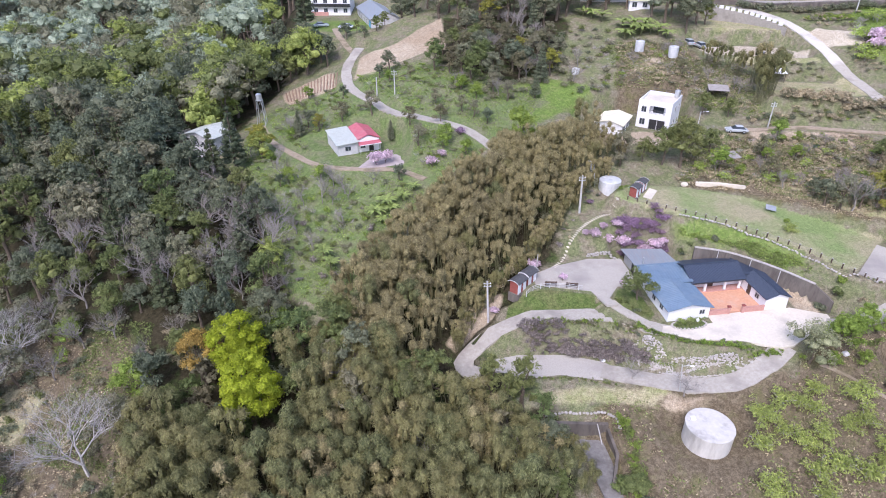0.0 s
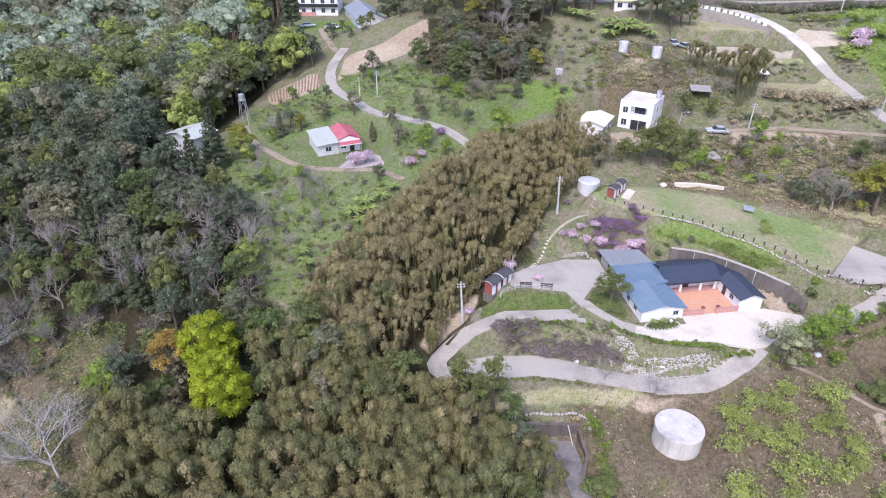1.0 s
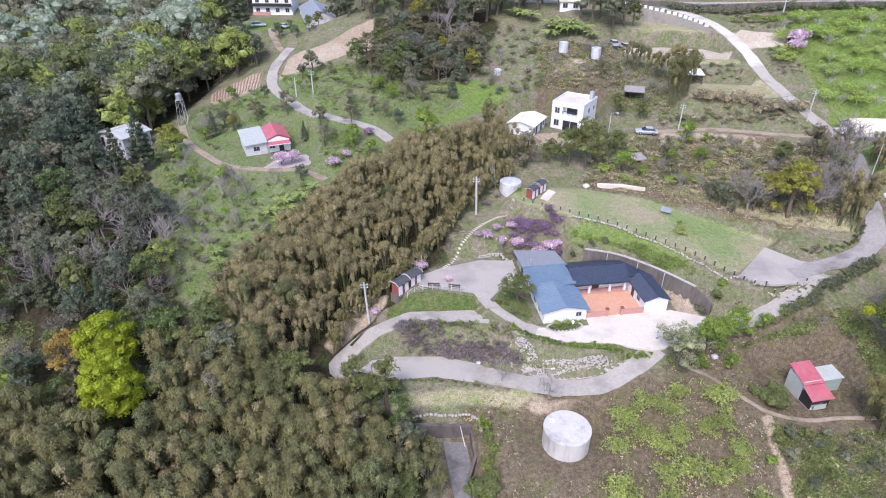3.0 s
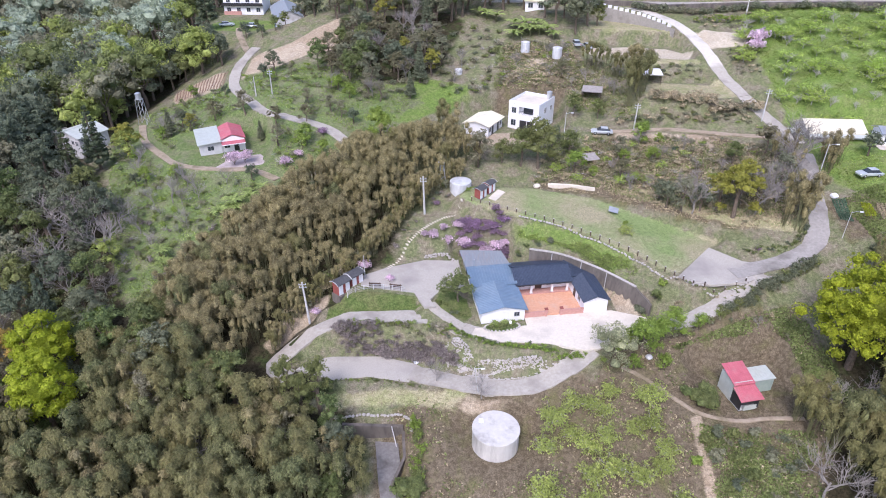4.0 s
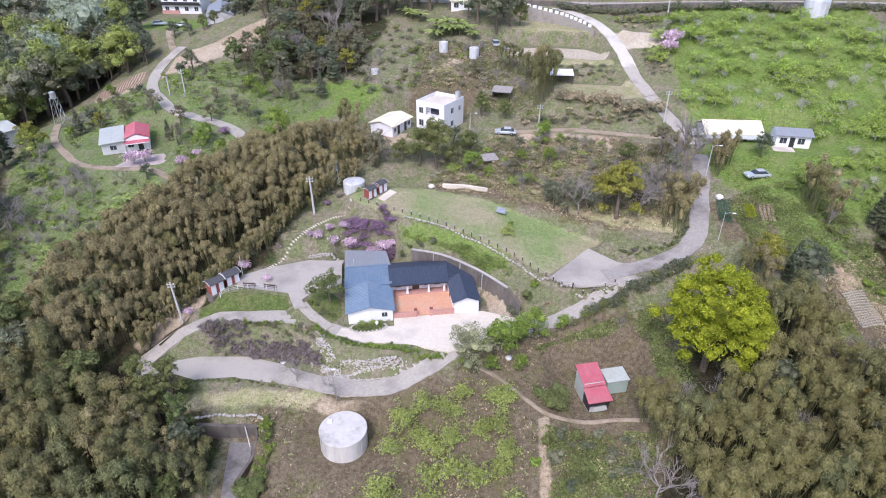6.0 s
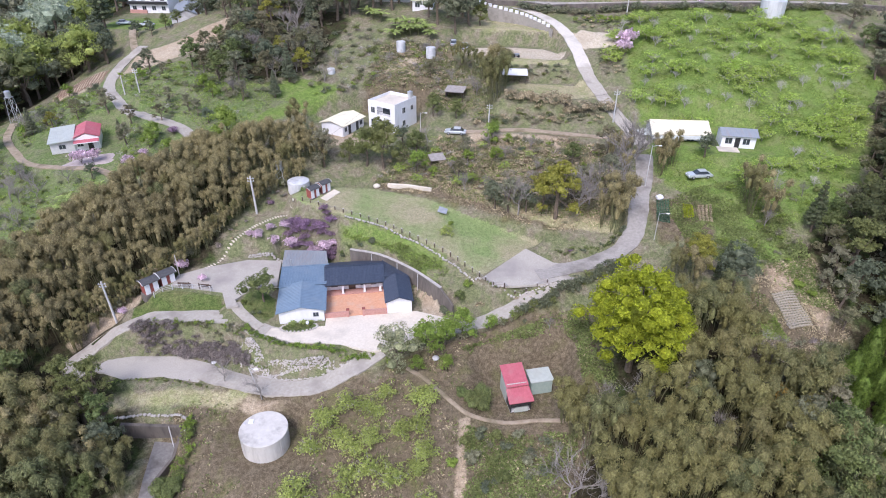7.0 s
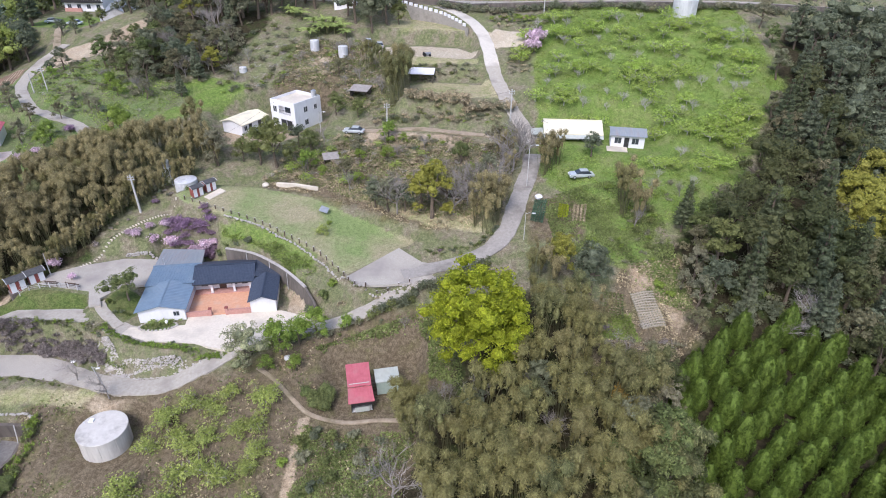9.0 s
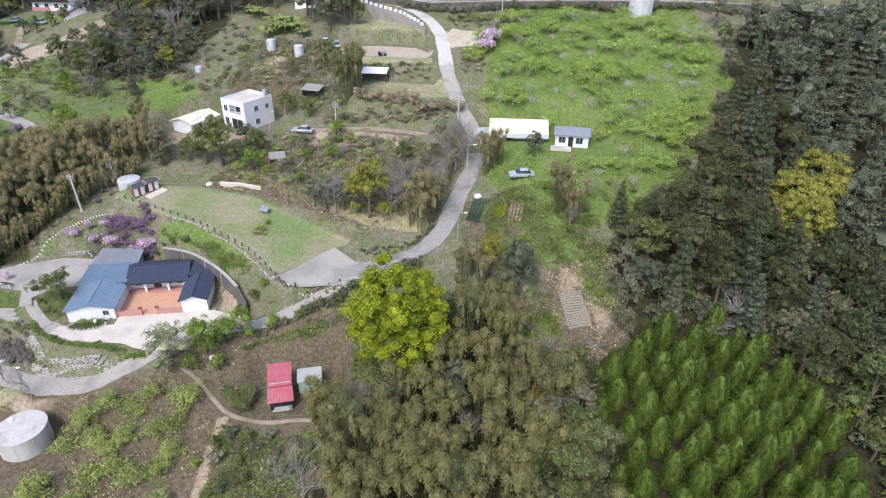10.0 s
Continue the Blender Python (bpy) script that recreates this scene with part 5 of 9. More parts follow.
def concrete_tank():
    t = thing("water_tank", "big round grey concrete water tank on bare earth", "water tank", pose(35.85, 59.1, -1.15))
    part("body", drum(3.15, 0, 3.02, 56), M_TANK, t)
    part("lid_slab", drum(3.22, 3.0, 3.14, 56, 0.0, 0.02), M_TANK, t, "smooth pale concrete lid")
    hatch = part("hatch", boxes((-2.25, -1.6, 0.85, 1.5, 3.1, 3.34), bevel=0.03), M_WHITE, t, "small white access hatch")
    part("hinge", boxes((-2.28, -2.22, 1.0, 1.35, 3.2, 3.3)), M_STEEL, hatch)
    bm = bmesh.new()
    tube(bm, [(-2.75, 0.75, 3.1), (-2.75, 0.75, 3.4), (-2.45, 0.5, 3.4)], [0.05] * 3, 6)
    part("pipe", bm, M_STEEL, t)
    for k, a in enumerate((200, 242, 284, 326)):
        c, s = math.cos(radians(a)), math.sin(radians(a))
        part("joint_rib", boxes((-0.03, 0.03, -0.06, 0.06, 0, 3.0)), M_TANK, t).matrix_basis = pose(3.15 * c, 3.15 * s, 0, 0, 0, a)


concrete_tank()


def steel_tank(x, y, z, r, h, label, legs=0.0):
    t = thing("steel_tank", label, "water tank", pose(x, y, z), "steel tanks")
    part("body", drum(r, legs, legs + h, 28, 0, 0.12 * r), M_TANKSTEEL, t)
    for k in range(1, 5):
        zz = legs + h * k / 5
        bm = bmesh.new()
        tube(bm, [(r * math.cos(a), r * math.sin(a), zz) for a in np.linspace(0, 2 * math.pi, 29)], [0.035] * 29, 4, False)
        part("hoop", bm, M_TANKSTEEL, t)
    if legs:
        for k in range(4):
            a = math.pi / 4 + k * math.pi / 2
            part("leg", tube(bmesh.new(), [(r * 0.8 * math.cos(a), r * 0.8 * math.sin(a), -0.3), (r * 0.8 * math.cos(a), r * 0.8 * math.sin(a), legs)], [0.06, 0.06], 5), M_TANKSTEEL, t)
    return t


steel_tank(31.9, 107.6, 13.2, 2.05, 3.0, "round galvanised steel tank by the cabins")
steel_tank(48.6, 156.2, gz(48.6, 156.2) - 0.2, 1.1, 2.5, "small steel water tank among the scrub")
steel_tank(56.0, 153.0, gz(56, 153) - 0.2, 1.15, 2.6, "small steel water tank among the scrub")
steel_tank(137.6, 157.0, gz(137.6, 156) - 0.4, 2.8, 3.9, "large ribbed steel tank above the orchard")
steel_tank(32.1, 150.0, gz(32.1, 150.0) - 0.2, 0.9, 1.3, "small pale tank on the slope")


def lattice_tower(x, y, h, r, label):
    """Four braced legs with a small tank on top."""
    t = thing("tank_tower", label, "water tower", pose(x, y, gz(x, y) - 0.2))
    c = [(r, r), (-r, r), (-r, -r), (r, -r)]
    for a, b in c:
        part("leg", tube(bmesh.new(), [(a, b, 0), (a * 0.6, b * 0.6, h)], [0.07, 0.06], 5), M_STEEL, t)
    for lev in range(3):
        z0, z1 = h * lev / 3, h * (lev + 1) / 3
        s0, s1 = 1 - 0.4 * lev / 3, 1 - 0.4 * (lev + 1) / 3
        for k in range(4):
            (a, b), (p, q) = c[k], c[(k + 1) % 4]
            part("brace", tube(bmesh.new(), [(a * s0, b * s0, z0), (p * s1, q * s1, z1)], [0.035, 0.035], 4), M_STEEL, t)
    part("platform", boxes((-r * 0.75, r * 0.75, -r * 0.75, r * 0.75, h, h + 0.1)), M_STEEL, t)
    part("tank", drum(r * 0.68, h + 0.1, h + 1.5, 18, 0, 0.15), M_STEEL, t)


lattice_tower(28.2, 108.9, 3.4, 0.95, "braced steel tower carrying a small water tank")
lattice_tower(-43.6, 143.5, 6.2, 1.0, "pale braced tower carrying a small water tank")


def utility_pole(x, y, h, label, lean=(0, 0), arm=True, lamp=False, r=0.16):
    p = thing("utility_pole", label, "utility pole", pose(x, y, gz(x, y) - 0.3) @ pose(0, 0, 0, lean[0], lean[1], 0), "utility poles")
    part("shaft", tube(bmesh.new(), [(0, 0, 0), (0, 0, h + 0.3)], [r, r * 0.65], 10), M_POLE, p)
    if arm:
        for k, z in enumerate((h - 0.2, h - 0.7)):
            a = part("crossarm", boxes((-0.6, 0.6, -0.06, 0.06, z, z + 0.1)), M_STEEL, p)
            for xx in (-0.5, 0.5):
                part("insulator", tube(bmesh.new(), [(xx, 0, z + 0.1), (xx, 0, z + 0.28)], [0.06, 0.04], 6), M_WHITE, a)
    if lamp:
        a = part("lamp_arm", tube(bmesh.new(), [(0, 0, h), (0.5, -0.3, h + 0.35), (1.0, -0.5, h + 0.4)], [0.04, 0.04, 0.03], 6), M_STEEL, p)
        part("lamp_head", boxes((0.9, 1.45, -0.65, -0.4, h + 0.32, h + 0.45), bevel=0.03), M_WHITE, a)
    return p


utility_pole(7.3, 79.5, 8.0, "plain grey concrete utility pole at the bamboo edge", (0, -3), r=0.2)
utility_pole(25.2, 101.4, 7.4, "tall pale concrete utility pole beside the steps", (0, -1.5), r=0.22)
utility_pole(68.7, 125.2, 5.8, "slim concrete utility pole on the slope", (0, 1))
utility_pole(-11.2, 141.5, 5.6, "utility pole beside the winding lane")
utility_pole(-15.5, 143.0, 4.6, "utility pole beside the winding lane", arm=False)
utility_pole(94.2, 123.4, 6.5, "utility pole at the bend of the pale road")
utility_pole(95.6, 101.8, 8.0, "street lamp pole beside the hill road", arm=False, lamp=True, r=0.09)
utility_pole(93.9, 88.2, 5.0, "white-topped post beside the hill road", arm=False, lamp=True, r=0.06)
utility_pole(33.8, 65.4, 5.2, "leaning street lamp below the stone bank", (4, -8), arm=False, lamp=True, r=0.1)
utility_pole(54.4, 126.4, 4.6, "street lamp beside the white farmhouse", arm=False, lamp=True, r=0.09)
utility_pole(15.6, 86.6, 4.2, "thin grey post behind the cabins", arm=False, r=0.09)
utility_pole(105.5, 166.0, 7.0, "utility pole along the top road")


def wire(points, sag, label):
    bm = bmesh.new()
    for a, b in zip(points, points[1:]):
        a, b = Vector(a), Vector(b)
        tube(bm, [a.lerp(b, t) - Vector((0, 0, sag * 4 * t * (1 - t))) for t in np.linspace(0, 1, 13)], [0.02] * 13, 3, False)
    tagged(part("power_cable", bm, M_RUBBER, None), label, "cable")


wire([(68.7, 125.2, 26.6), (94.2, 123.4, 29.2)], 1.2, "thin black overhead cable between poles")
wire([(25.2, 101.4, 19.4), (28.2, 108.9, 18.8), (44, 131, 24.0)], 0.8, "thin black overhead cable to the farmhouse")
wire([(94.2, 123.4, 29.0), (101.0, 116.0, 25.0)], 0.7, "thin black cable to the barn")


def lawn_fence():
    """Short dark posts with ropes along the lawn's edge."""
    f = thing("lawn_fence", "row of short dark posts with rope rails", "fence", pose(0, 0, 0))
    line = smooth_line([(33.8, 101.6), (41.2, 98.6), (48.4, 95.6), (53.3, 92.7), (59.5, 88.5), (63.3, 84.7), (65.6, 82.0), (67.1, 79.9), (70.5, 79.5), (74.4, 80.0), (76.4, 80.7)], 0.2)
    step = np.concatenate([[0], np.cumsum(np.hypot(*np.diff(line, axis=0).T))])
    tops = []
    for s in np.arange(0, step[-1], 1.7):
        x, y = np.interp(s, step, line[:, 0]), np.interp(s, step, line[:, 1])
        z = gz(x, y)
        b = boxes((x - 0.075, x + 0.075, y - 0.075, y + 0.075, z - 0.2, z + 0.75))
        post = part("post", b, M_WOODDARK, f)
        part("cap", boxes((x - 0.09, x + 0.09, y - 0.09, y + 0.09, z + 0.75, z + 0.8)), M_POLE, post)
        tops.append((x, y, z))
    for hgt in (0.35, 0.65):
        bm = bmesh.new()
        for a, b in zip(tops, tops[1:]):
            tube(bm, [(a[0], a[1], a[2] + hgt), ((a[0] + b[0]) / 2, (a[1] + b[1]) / 2, (a[2] + b[2]) / 2 + hgt - 0.08), (b[0], b[1], b[2] + hgt)], [0.025] * 3, 4, False)
        part("rope", bm, M_TWIG, f)


lawn_fence()


def rail_fence(points, label, mat):
    f = thing("rail_fence", label, "fence", pose(0, 0, 0))
    line = smooth_line(points, 0.3)
    z = ground_z(line[:, 0], line[:, 1])[0]
    for h in (0.3, 0.6, 0.9):
        part("rail", tube(bmesh.new(), [(x, y, k + h) for (x, y), k in zip(line, z)], [0.03] * len(line), 5), mat, f)
    for i in range(0, len(line), 5):
        x, y = line[i]
        part("post", boxes((x - 0.05, x + 0.05, y - 0.05, y + 0.05, z[i] - 0.2, z[i] + 0.98)), mat, f)


rail_fence([(13.4, 81.4), (15.6, 82.8), (19.0, 83.2), (22.6, 82.6)], "low pale rail fence beside the garden lawn", M_GREYWALL)


def bench(m):
    b = thing("bench", "dark green wooden bench beside the gravel yard", "bench", m, "benches by the yard")
    for k in range(3):
        part("seat_slat", boxes((-0.8, 0.8, -0.22 + 0.16 * k, -0.1 + 0.16 * k, 0.42, 0.46)), M_WOODDARK, b)
    for k in range(2):
        part("back_slat", boxes((-0.8, 0.8, 0.26, 0.3, 0.58 + 0.18 * k, 0.7 + 0.18 * k)), M_WOODDARK, b)
    for x in (-0.7, 0.7):
        for y in (-0.2, 0.28):
            part("leg", boxes((x - 0.04, x + 0.04, y - 0.04, y + 0.04, 0, 0.44 if y < 0 else 0.95)), M_WOODDARK, b)
    return b


first = bench(pose(17.6, 83.7, gz(17.6, 83.7) + 0.05, 0, 0, 178) @ Matrix.Scale(1.2, 4))
copy_thing(first, pose(21.0, 83.4, gz(21.0, 83.4) + 0.05, 0, 0, 172))


def stepping_path():
    p = thing("stepping_path", "stair path of pale stone slabs up the bank", "path", pose(0, 0, 0), kind="structure")
    line = smooth_line([(19.1, 89.4), (20.5, 91.2), (22.9, 94.9), (25.9, 98.4), (28.8, 100.4), (32.0, 102.0)], 0.52)
    d = np.gradient(line, axis=0)
    me = None
    for (x, y), w in zip(line, d):
        a = math.degrees(math.atan2(w[1], w[0]))
        if me is None:
            bm = boxes((-0.12, 0.12, -0.32, 0.32, -0.25, 0.05), bevel=0.02)
            s = part("slab", bm, M_CONCRETE, p)
            me = s.data
        else:
            s = part("slab", me, M_CONCRETE, p)
        s.matrix_basis = pose(x, y, gz(x, y), 0, 0, a + random.uniform(-6, 6))


stepping_path()


def car(m, label, paint):
    """A parked saloon: body, cabin, glass, wheels, lights."""
    c = thing("car", label, "car", m, "parked cars")
    bm = bmesh.new()
    prof = [(-2.2, 0.35), (-2.25, 0.72), (-1.6, 0.86), (1.0, 0.92), (2.0, 0.78), (2.2, 0.55), (2.15, 0.3)]
    rings = [[bm.verts.new((x, s * (0.86 if 0.4 < z < 0.85 else 0.8), z)) for x, z in prof] for s in (-1, 1)]
    for k in range(len(prof)):
        j = (k + 1) % len(prof)
        bm.faces.new((rings[0][k], rings[0][j], rings[1][j], rings[1][k]))
    bm.faces.new(rings[0][::-1])
    bm.faces.new(rings[1])
    bmesh.ops.recalc_face_normals(bm, faces=bm.faces)
    part("body", bm, paint, c)
    bm = bmesh.new()
    low = [bm.verts.new(v) for v in ((-1.75, -0.76, 0.84), (1.05, -0.76, 0.9), (1.05, 0.76, 0.9), (-1.75, 0.76, 0.84))]
    top = [bm.verts.new(v) for v in ((-1.1, -0.6, 1.36), (0.25, -0.6, 1.4), (0.25, 0.6, 1.4), (-1.1, 0.6, 1.36))]
    for k in range(4):
        bm.faces.new((low[k], low[(k + 1) % 4], top[(k + 1) % 4], top[k]))
    bmesh.ops.recalc_face_normals(bm, faces=bm.faces)
    part("window_band", bm, M_GLASS, c)
    part("roof_panel", boxes((-1.15, 0.3, -0.62, 0.62, 1.36, 1.43), bevel=0.02), paint, c)
    for x in (-1.35, 1.35):
        for s in (-1, 1):
            w = part("wheel", tube(bmesh.new(), [(x, s * 0.66, 0.31), (x, s * 0.86, 0.31)], [0.31, 0.31], 16), M_RUBBER, c)
            part("rim", tube(bmesh.new(), [(x, s * 0.85, 0.31), (x, s * 0.88, 0.31)], [0.19, 0.17], 10), M_STEEL, w)
    for s in (-1, 1):
        part("headlight", boxes((2.08, 2.2, s * 0.62 - 0.16, s * 0.62 + 0.16, 0.56, 0.68)), M_WHITE, c)
        part("tail_light", boxes((-2.27, -2.2, s * 0.64 - 0.14, s * 0.64 + 0.14, 0.58, 0.72)), M_RED, c)
    return c


silver = car(pose(105.3, 102.9, gz(105.3, 102.9), 0, 0, 186), "silver saloon car parked on the grass", M_CARPAINT)
for x, y, a in ((61.8, 124.3, 172), (61.5, 159.0, 95), (64.3, 158.5, 100), (-36.4, 192.4, 20), (-28.8, 190.2, 175)):
    tagged(copy_thing(silver, pose(x, y, gz(x, y) + 0.05, 0, 0, a)), "small grey car parked by the trees")
cart = thing("garden_tractor", "small dark garden tractor on the sandy terrace", "tractor", pose(76.3, 151.0, gz(76.3, 151.0), 0, 0, 10))
part("body", boxes((-0.5, 0.9, -0.35, 0.35, 0.35, 0.85), bevel=0.05), M_TARP, cart)
part("seat", boxes((-0.9, -0.5, -0.3, 0.3, 0.5, 0.62), (-0.95, -0.85, -0.3, 0.3, 0.62, 1.0)), M_RUBBER, cart)
for x, r in ((-0.6, 0.42), (0.65, 0.28)):
    for s in (-1, 1):
        part("wheel", tube(bmesh.new(), [(x, s * 0.36, r), (x, s * 0.56, r)], [r, r], 14), M_RUBBER, cart)


# low walls and banks of stone
def stone_wall(points, h, w, mat, label, seed, name="stone_wall", size=0.38):
    """A dry wall of separate stones."""
    rng = np.random.default_rng(seed)
    line = smooth_line(points, size * 1.25)
    wall = thing(name, label, "wall", pose(0, 0, 0), kind="structure")
    shapes = []
    for k in range(5):
        bm = bmesh.new()
        bmesh.ops.create_icosphere(bm, subdivisions=1, radius=1.0)
        for v in bm.verts:
            v.co *= 0.8 + 0.4 * rng.random()
            v.co.z *= 0.75
        me = bpy.data.meshes.new("stone")
        bm.to_mesh(me)
        bm.free()
        me.materials.append(mat)
        shapes.append(me)
    rows = max(1, round(h / (size * 0.9)))
    for r in range(rows):
        for i, (x, y) in enumerate(line):
            ob = part("stone", shapes[rng.integers(5)], mat, wall)
            z = gz(x, y) + (r + 0.4) * size * 0.9
            ob.matrix_basis = pose(x + rng.normal(0, 0.06), y + rng.normal(0, 0.06), z, *rng.uniform(-20, 20, 2), rng.uniform(0, 360)) @ Matrix.Diagonal((size * rng.uniform(0.5, 0.8), w * rng.uniform(0.8, 1.1), size * rng.uniform(0.5, 0.7), 1))
    return wall


stone_wall([(25.6, 92.9), (28.4, 93.4), (31.2, 93.2)], 0.7, 0.32, M_STONE, "rough dry stone wall along the gravel yard", 3)
stone_wall([(67.2, 79.5), (70.5, 79.1), (73.0, 79.4), (76.2, 80.3)], 0.3, 0.26, M_STONE, "low row of pale edging stones round the parking", 4)
stone_wall([(42.2, 97.2), (48.6, 94.7), (54.9, 91.0), (60.0, 87.0), (63.4, 83.6), (65.4, 81.4)], 0.2, 0.26, M_STONE, "low row of pale stones below the rope fence", 6)
stone_wall([(13.0, 63.4), (17.0, 63.6), (21.0, 63.4), (24.0, 62.6), (24.6, 60.6)], 0.5, 0.3, M_STONE, "rough stone edging above the ditch", 5)
wall_white = part("garden_wall", slab([(48.8, 108.9), (52.9, 107.6), (57.2, 106.4), (57.2, 106.0), (52.8, 107.2), (48.7, 108.5)], 12.0, lambda x, y: gz(x, y) + 0.55), M_CONCRETE, None)
tagged(wall_white, "low whitewashed garden wall above the lawn", "wall", kind="structure")
top_wall = part("roadside_wall", slab([(60.0, 180.2), (80.0, 177.0), (86.8, 173.4), (107.4, 169.8), (127.5, 162.6), (140.3, 159.6), (160.9, 159.6), (185, 161), (185, 161.5), (160.9, 160.1), (140.4, 160.1), (127.7, 163.1), (107.6, 170.3), (87.0, 174.0), (80.2, 177.6), (60.1, 180.8)], lambda x, y: net_z(np.array(x), np.array(y)) - 1.5, lambda x, y: float(net_z(np.array(x), np.array(y))) + 1.5), M_WALLOLD, None)
tagged(top_wall, "long dark stained retaining wall below the top road", "retaining wall", kind="structure")
RAMP = smooth_line([(68.4, 177.2), (72.6, 174.2), (76.6, 171.8), (79.9, 169.3), (82.3, 166.4), (84.2, 163.8), (86.2, 160.9)], 0.8)
RAMP_TOP = np.interp(RAMP[:, 0], [68.4, 72.6, 79.9, 84.2, 86.2], [37.4, 36.8, 35.7, 34.7, 33.8])
ramp_in = [(x + 0.2, y + 0.28) for x, y in RAMP]
ramp_wall = part("ramp_wall", slab([tuple(p) for p in RAMP] + ramp_in[::-1], 31.5, lambda x, y: float(np.interp(x, RAMP[:, 0], RAMP_TOP))), M_ROADDARK, None)
tagged(ramp_wall, "grey concrete wall carrying the pale road", "retaining wall", kind="structure")


def ramp_parapet():
    """White guard blocks standing on the wall that carries the pale road."""
    p = thing("guard_blocks", "row of white guard blocks beside the pale road", "guard blocks", pose(0, 0, 0), kind="structure")
    d = np.gradient(RAMP, axis=0)
    for i in range(0, len(RAMP) - 1, 2):
        ob = part("guard_block", boxes((-0.5, 0.5, -0.18, 0.18, -0.1, 0.65), bevel=0.03), M_WHITE, p)
        ob.matrix_basis = pose(RAMP[i][0] + 0.1, RAMP[i][1] + 0.14, RAMP_TOP[i], 0, 0, math.degrees(math.atan2(d[i][1], d[i][0])))


ramp_parapet()

# the ditch with its concrete apron and wall
ditch = thing("spillway", "dark concrete ditch wall with a grey apron", "ditch", pose(0, 0, 0), kind="structure")
part("wall", slab([(14.6, 62.5), (23.2, 62.2), (23.2, 61.7), (14.6, 62.0)], -4.2, -0.75), M_WALLOLD, ditch)
part("apron", slab([(19.2, 61.5), (22.4, 61.4), (23.0, 57.5), (23.2, 54.2), (23.4, 49.0), (21.4, 49.0), (20.2, 55.0)], -5.2, lambda x, y: -3.2 + 0.06 * min(0.0, y - 58)), M_APRON, ditch, "grey concrete apron of the ditch")
part("side_wall", slab([(23.0, 61.7), (23.4, 57.5), (22.0, 53.4), (22.4, 53.2), (23.8, 57.5), (23.4, 61.7)], -4.2, lambda x, y: -1.9 + 0.1 * (y - 57)), M_WALLOLD, ditch)
part("brace", tube(bmesh.new(), [(21.6, 61.7, -0.6), (22.3, 60.4, -3.2)], [0.07, 0.07], 6), M_GREYWALL, ditch)

# small loose things
def sack(x, y, s, mat, label, category):
    bm = bmesh.new()
    bmesh.ops.create_icosphere(bm, subdivisions=2, radius=s)
    for v in bm.verts:
        v.co *= 0.85 + 0.3 * noise.noise(v.co * 2.3 / s)
        v.co.z *= 0.7
    ob = part(category.replace(" ", "_"), bm, mat, None)
    ob.location = (x, y, gz(x, y) + 0.35 * s)
    tagged(ob, label, category)


sack(97.4, 98.6, 0.8, M_WHITE, "white plastic sacks heaped beside the road", "sack")
sack(58.6, 69.4, 0.6, M_GREYWALL, "grey boulder beside the hedge", "boulder")
sack(46.6, 108.6, 0.8, M_CONCRETE, "pale boulder above the lawn", "boulder")
sack(24.6, 72.9, 0.5, M_WHITE, "white box-shaped stone at the roadside", "boulder")
tarp = part("tarpaulin", sloped_slab([(58.4, 99.5, 14.05), (60.0, 98.8, 13.9), (60.3, 99.8, 14.4), (58.8, 100.6, 14.55)], 0.04), M_TARP, None)
tagged(tarp, "grey tarpaulin lying on the bank", "tarpaulin")

# ---- plants ----
def ico(sub=1):
    bm = bmesh.new()
    bmesh.ops.create_icosphere(bm, subdivisions=sub, radius=1.0)
    v = np.array([p.co[:] for p in bm.verts])
    f = np.array([[q.index for q in t.verts] for t in bm.faces])
    bm.free()
    return v, f


ICO2 = ico(2)


def lump():
    """The 20-sided inner mass of a clump."""
    p = (1 + 5**0.5) / 2
    v = np.array([(-1, p, 0), (1, p, 0), (-1, -p, 0), (1, -p, 0), (0, -1, p), (0, 1, p), (0, -1, -p), (0, 1, -p), (p, 0, -1), (p, 0, 1), (-p, 0, -1), (-p, 0, 1)]) / (1 + p * p) ** 0.5
    d = np.linalg.norm(v[:, None] - v[None], axis=2)
    near = (d > 0.1) & (d < 1.2)
    f = [(i, j, k) if np.dot(np.cross(v[j] - v[i], v[k] - v[i]), v[i]) > 0 else (i, k, j) for i in range(12) for j in range(i + 1, 12) for k in range(j + 1, 12) if near[i, j] and near[j, k] and near[i, k]]
    return v, np.array(f)


ICO0 = lump()


def unit(v):
    return v / np.maximum(np.linalg.norm(v, axis=1, keepdims=True), 1e-9)


def leaves(rng, at, out, size, slim=0.6, tilt=0.6, droop=0.0):
    """One triangle a leaf or leaf tuft, facing out with some tilt."""
    n = len(at)
    nor = unit(out + rng.normal(0, tilt, (n, 3)))
    tan = unit(np.cross(nor, rng.normal(0, 1, (n, 3))))
    tan = unit(tan + droop * np.array([0, 0, -1.0]) + (0.4 * droop) * out)
    bi = unit(np.cross(nor, tan))
    s = size * rng.uniform(0.6, 1.35, (n, 1))
    v = np.stack([at - 0.4 * tan * s - bi * s * slim * 0.5, at - 0.4 * tan * s + bi * s * slim * 0.5, at + 0.75 * tan * s], 1).reshape(-1, 3)
    return v, np.arange(3 * n).reshape(n, 3)


class Heap:
    """Gathers corners and triangles of one mesh."""

    def __init__(self):
        self.v, self.f, self.n = [], [], 0

    def add(self, v, f):
        self.v.append(v)
        self.f.append(f + self.n)
        self.n += len(v)

    def mesh(self, name):
        return fast_mesh(name, np.concatenate(self.v), np.concatenate(self.f))


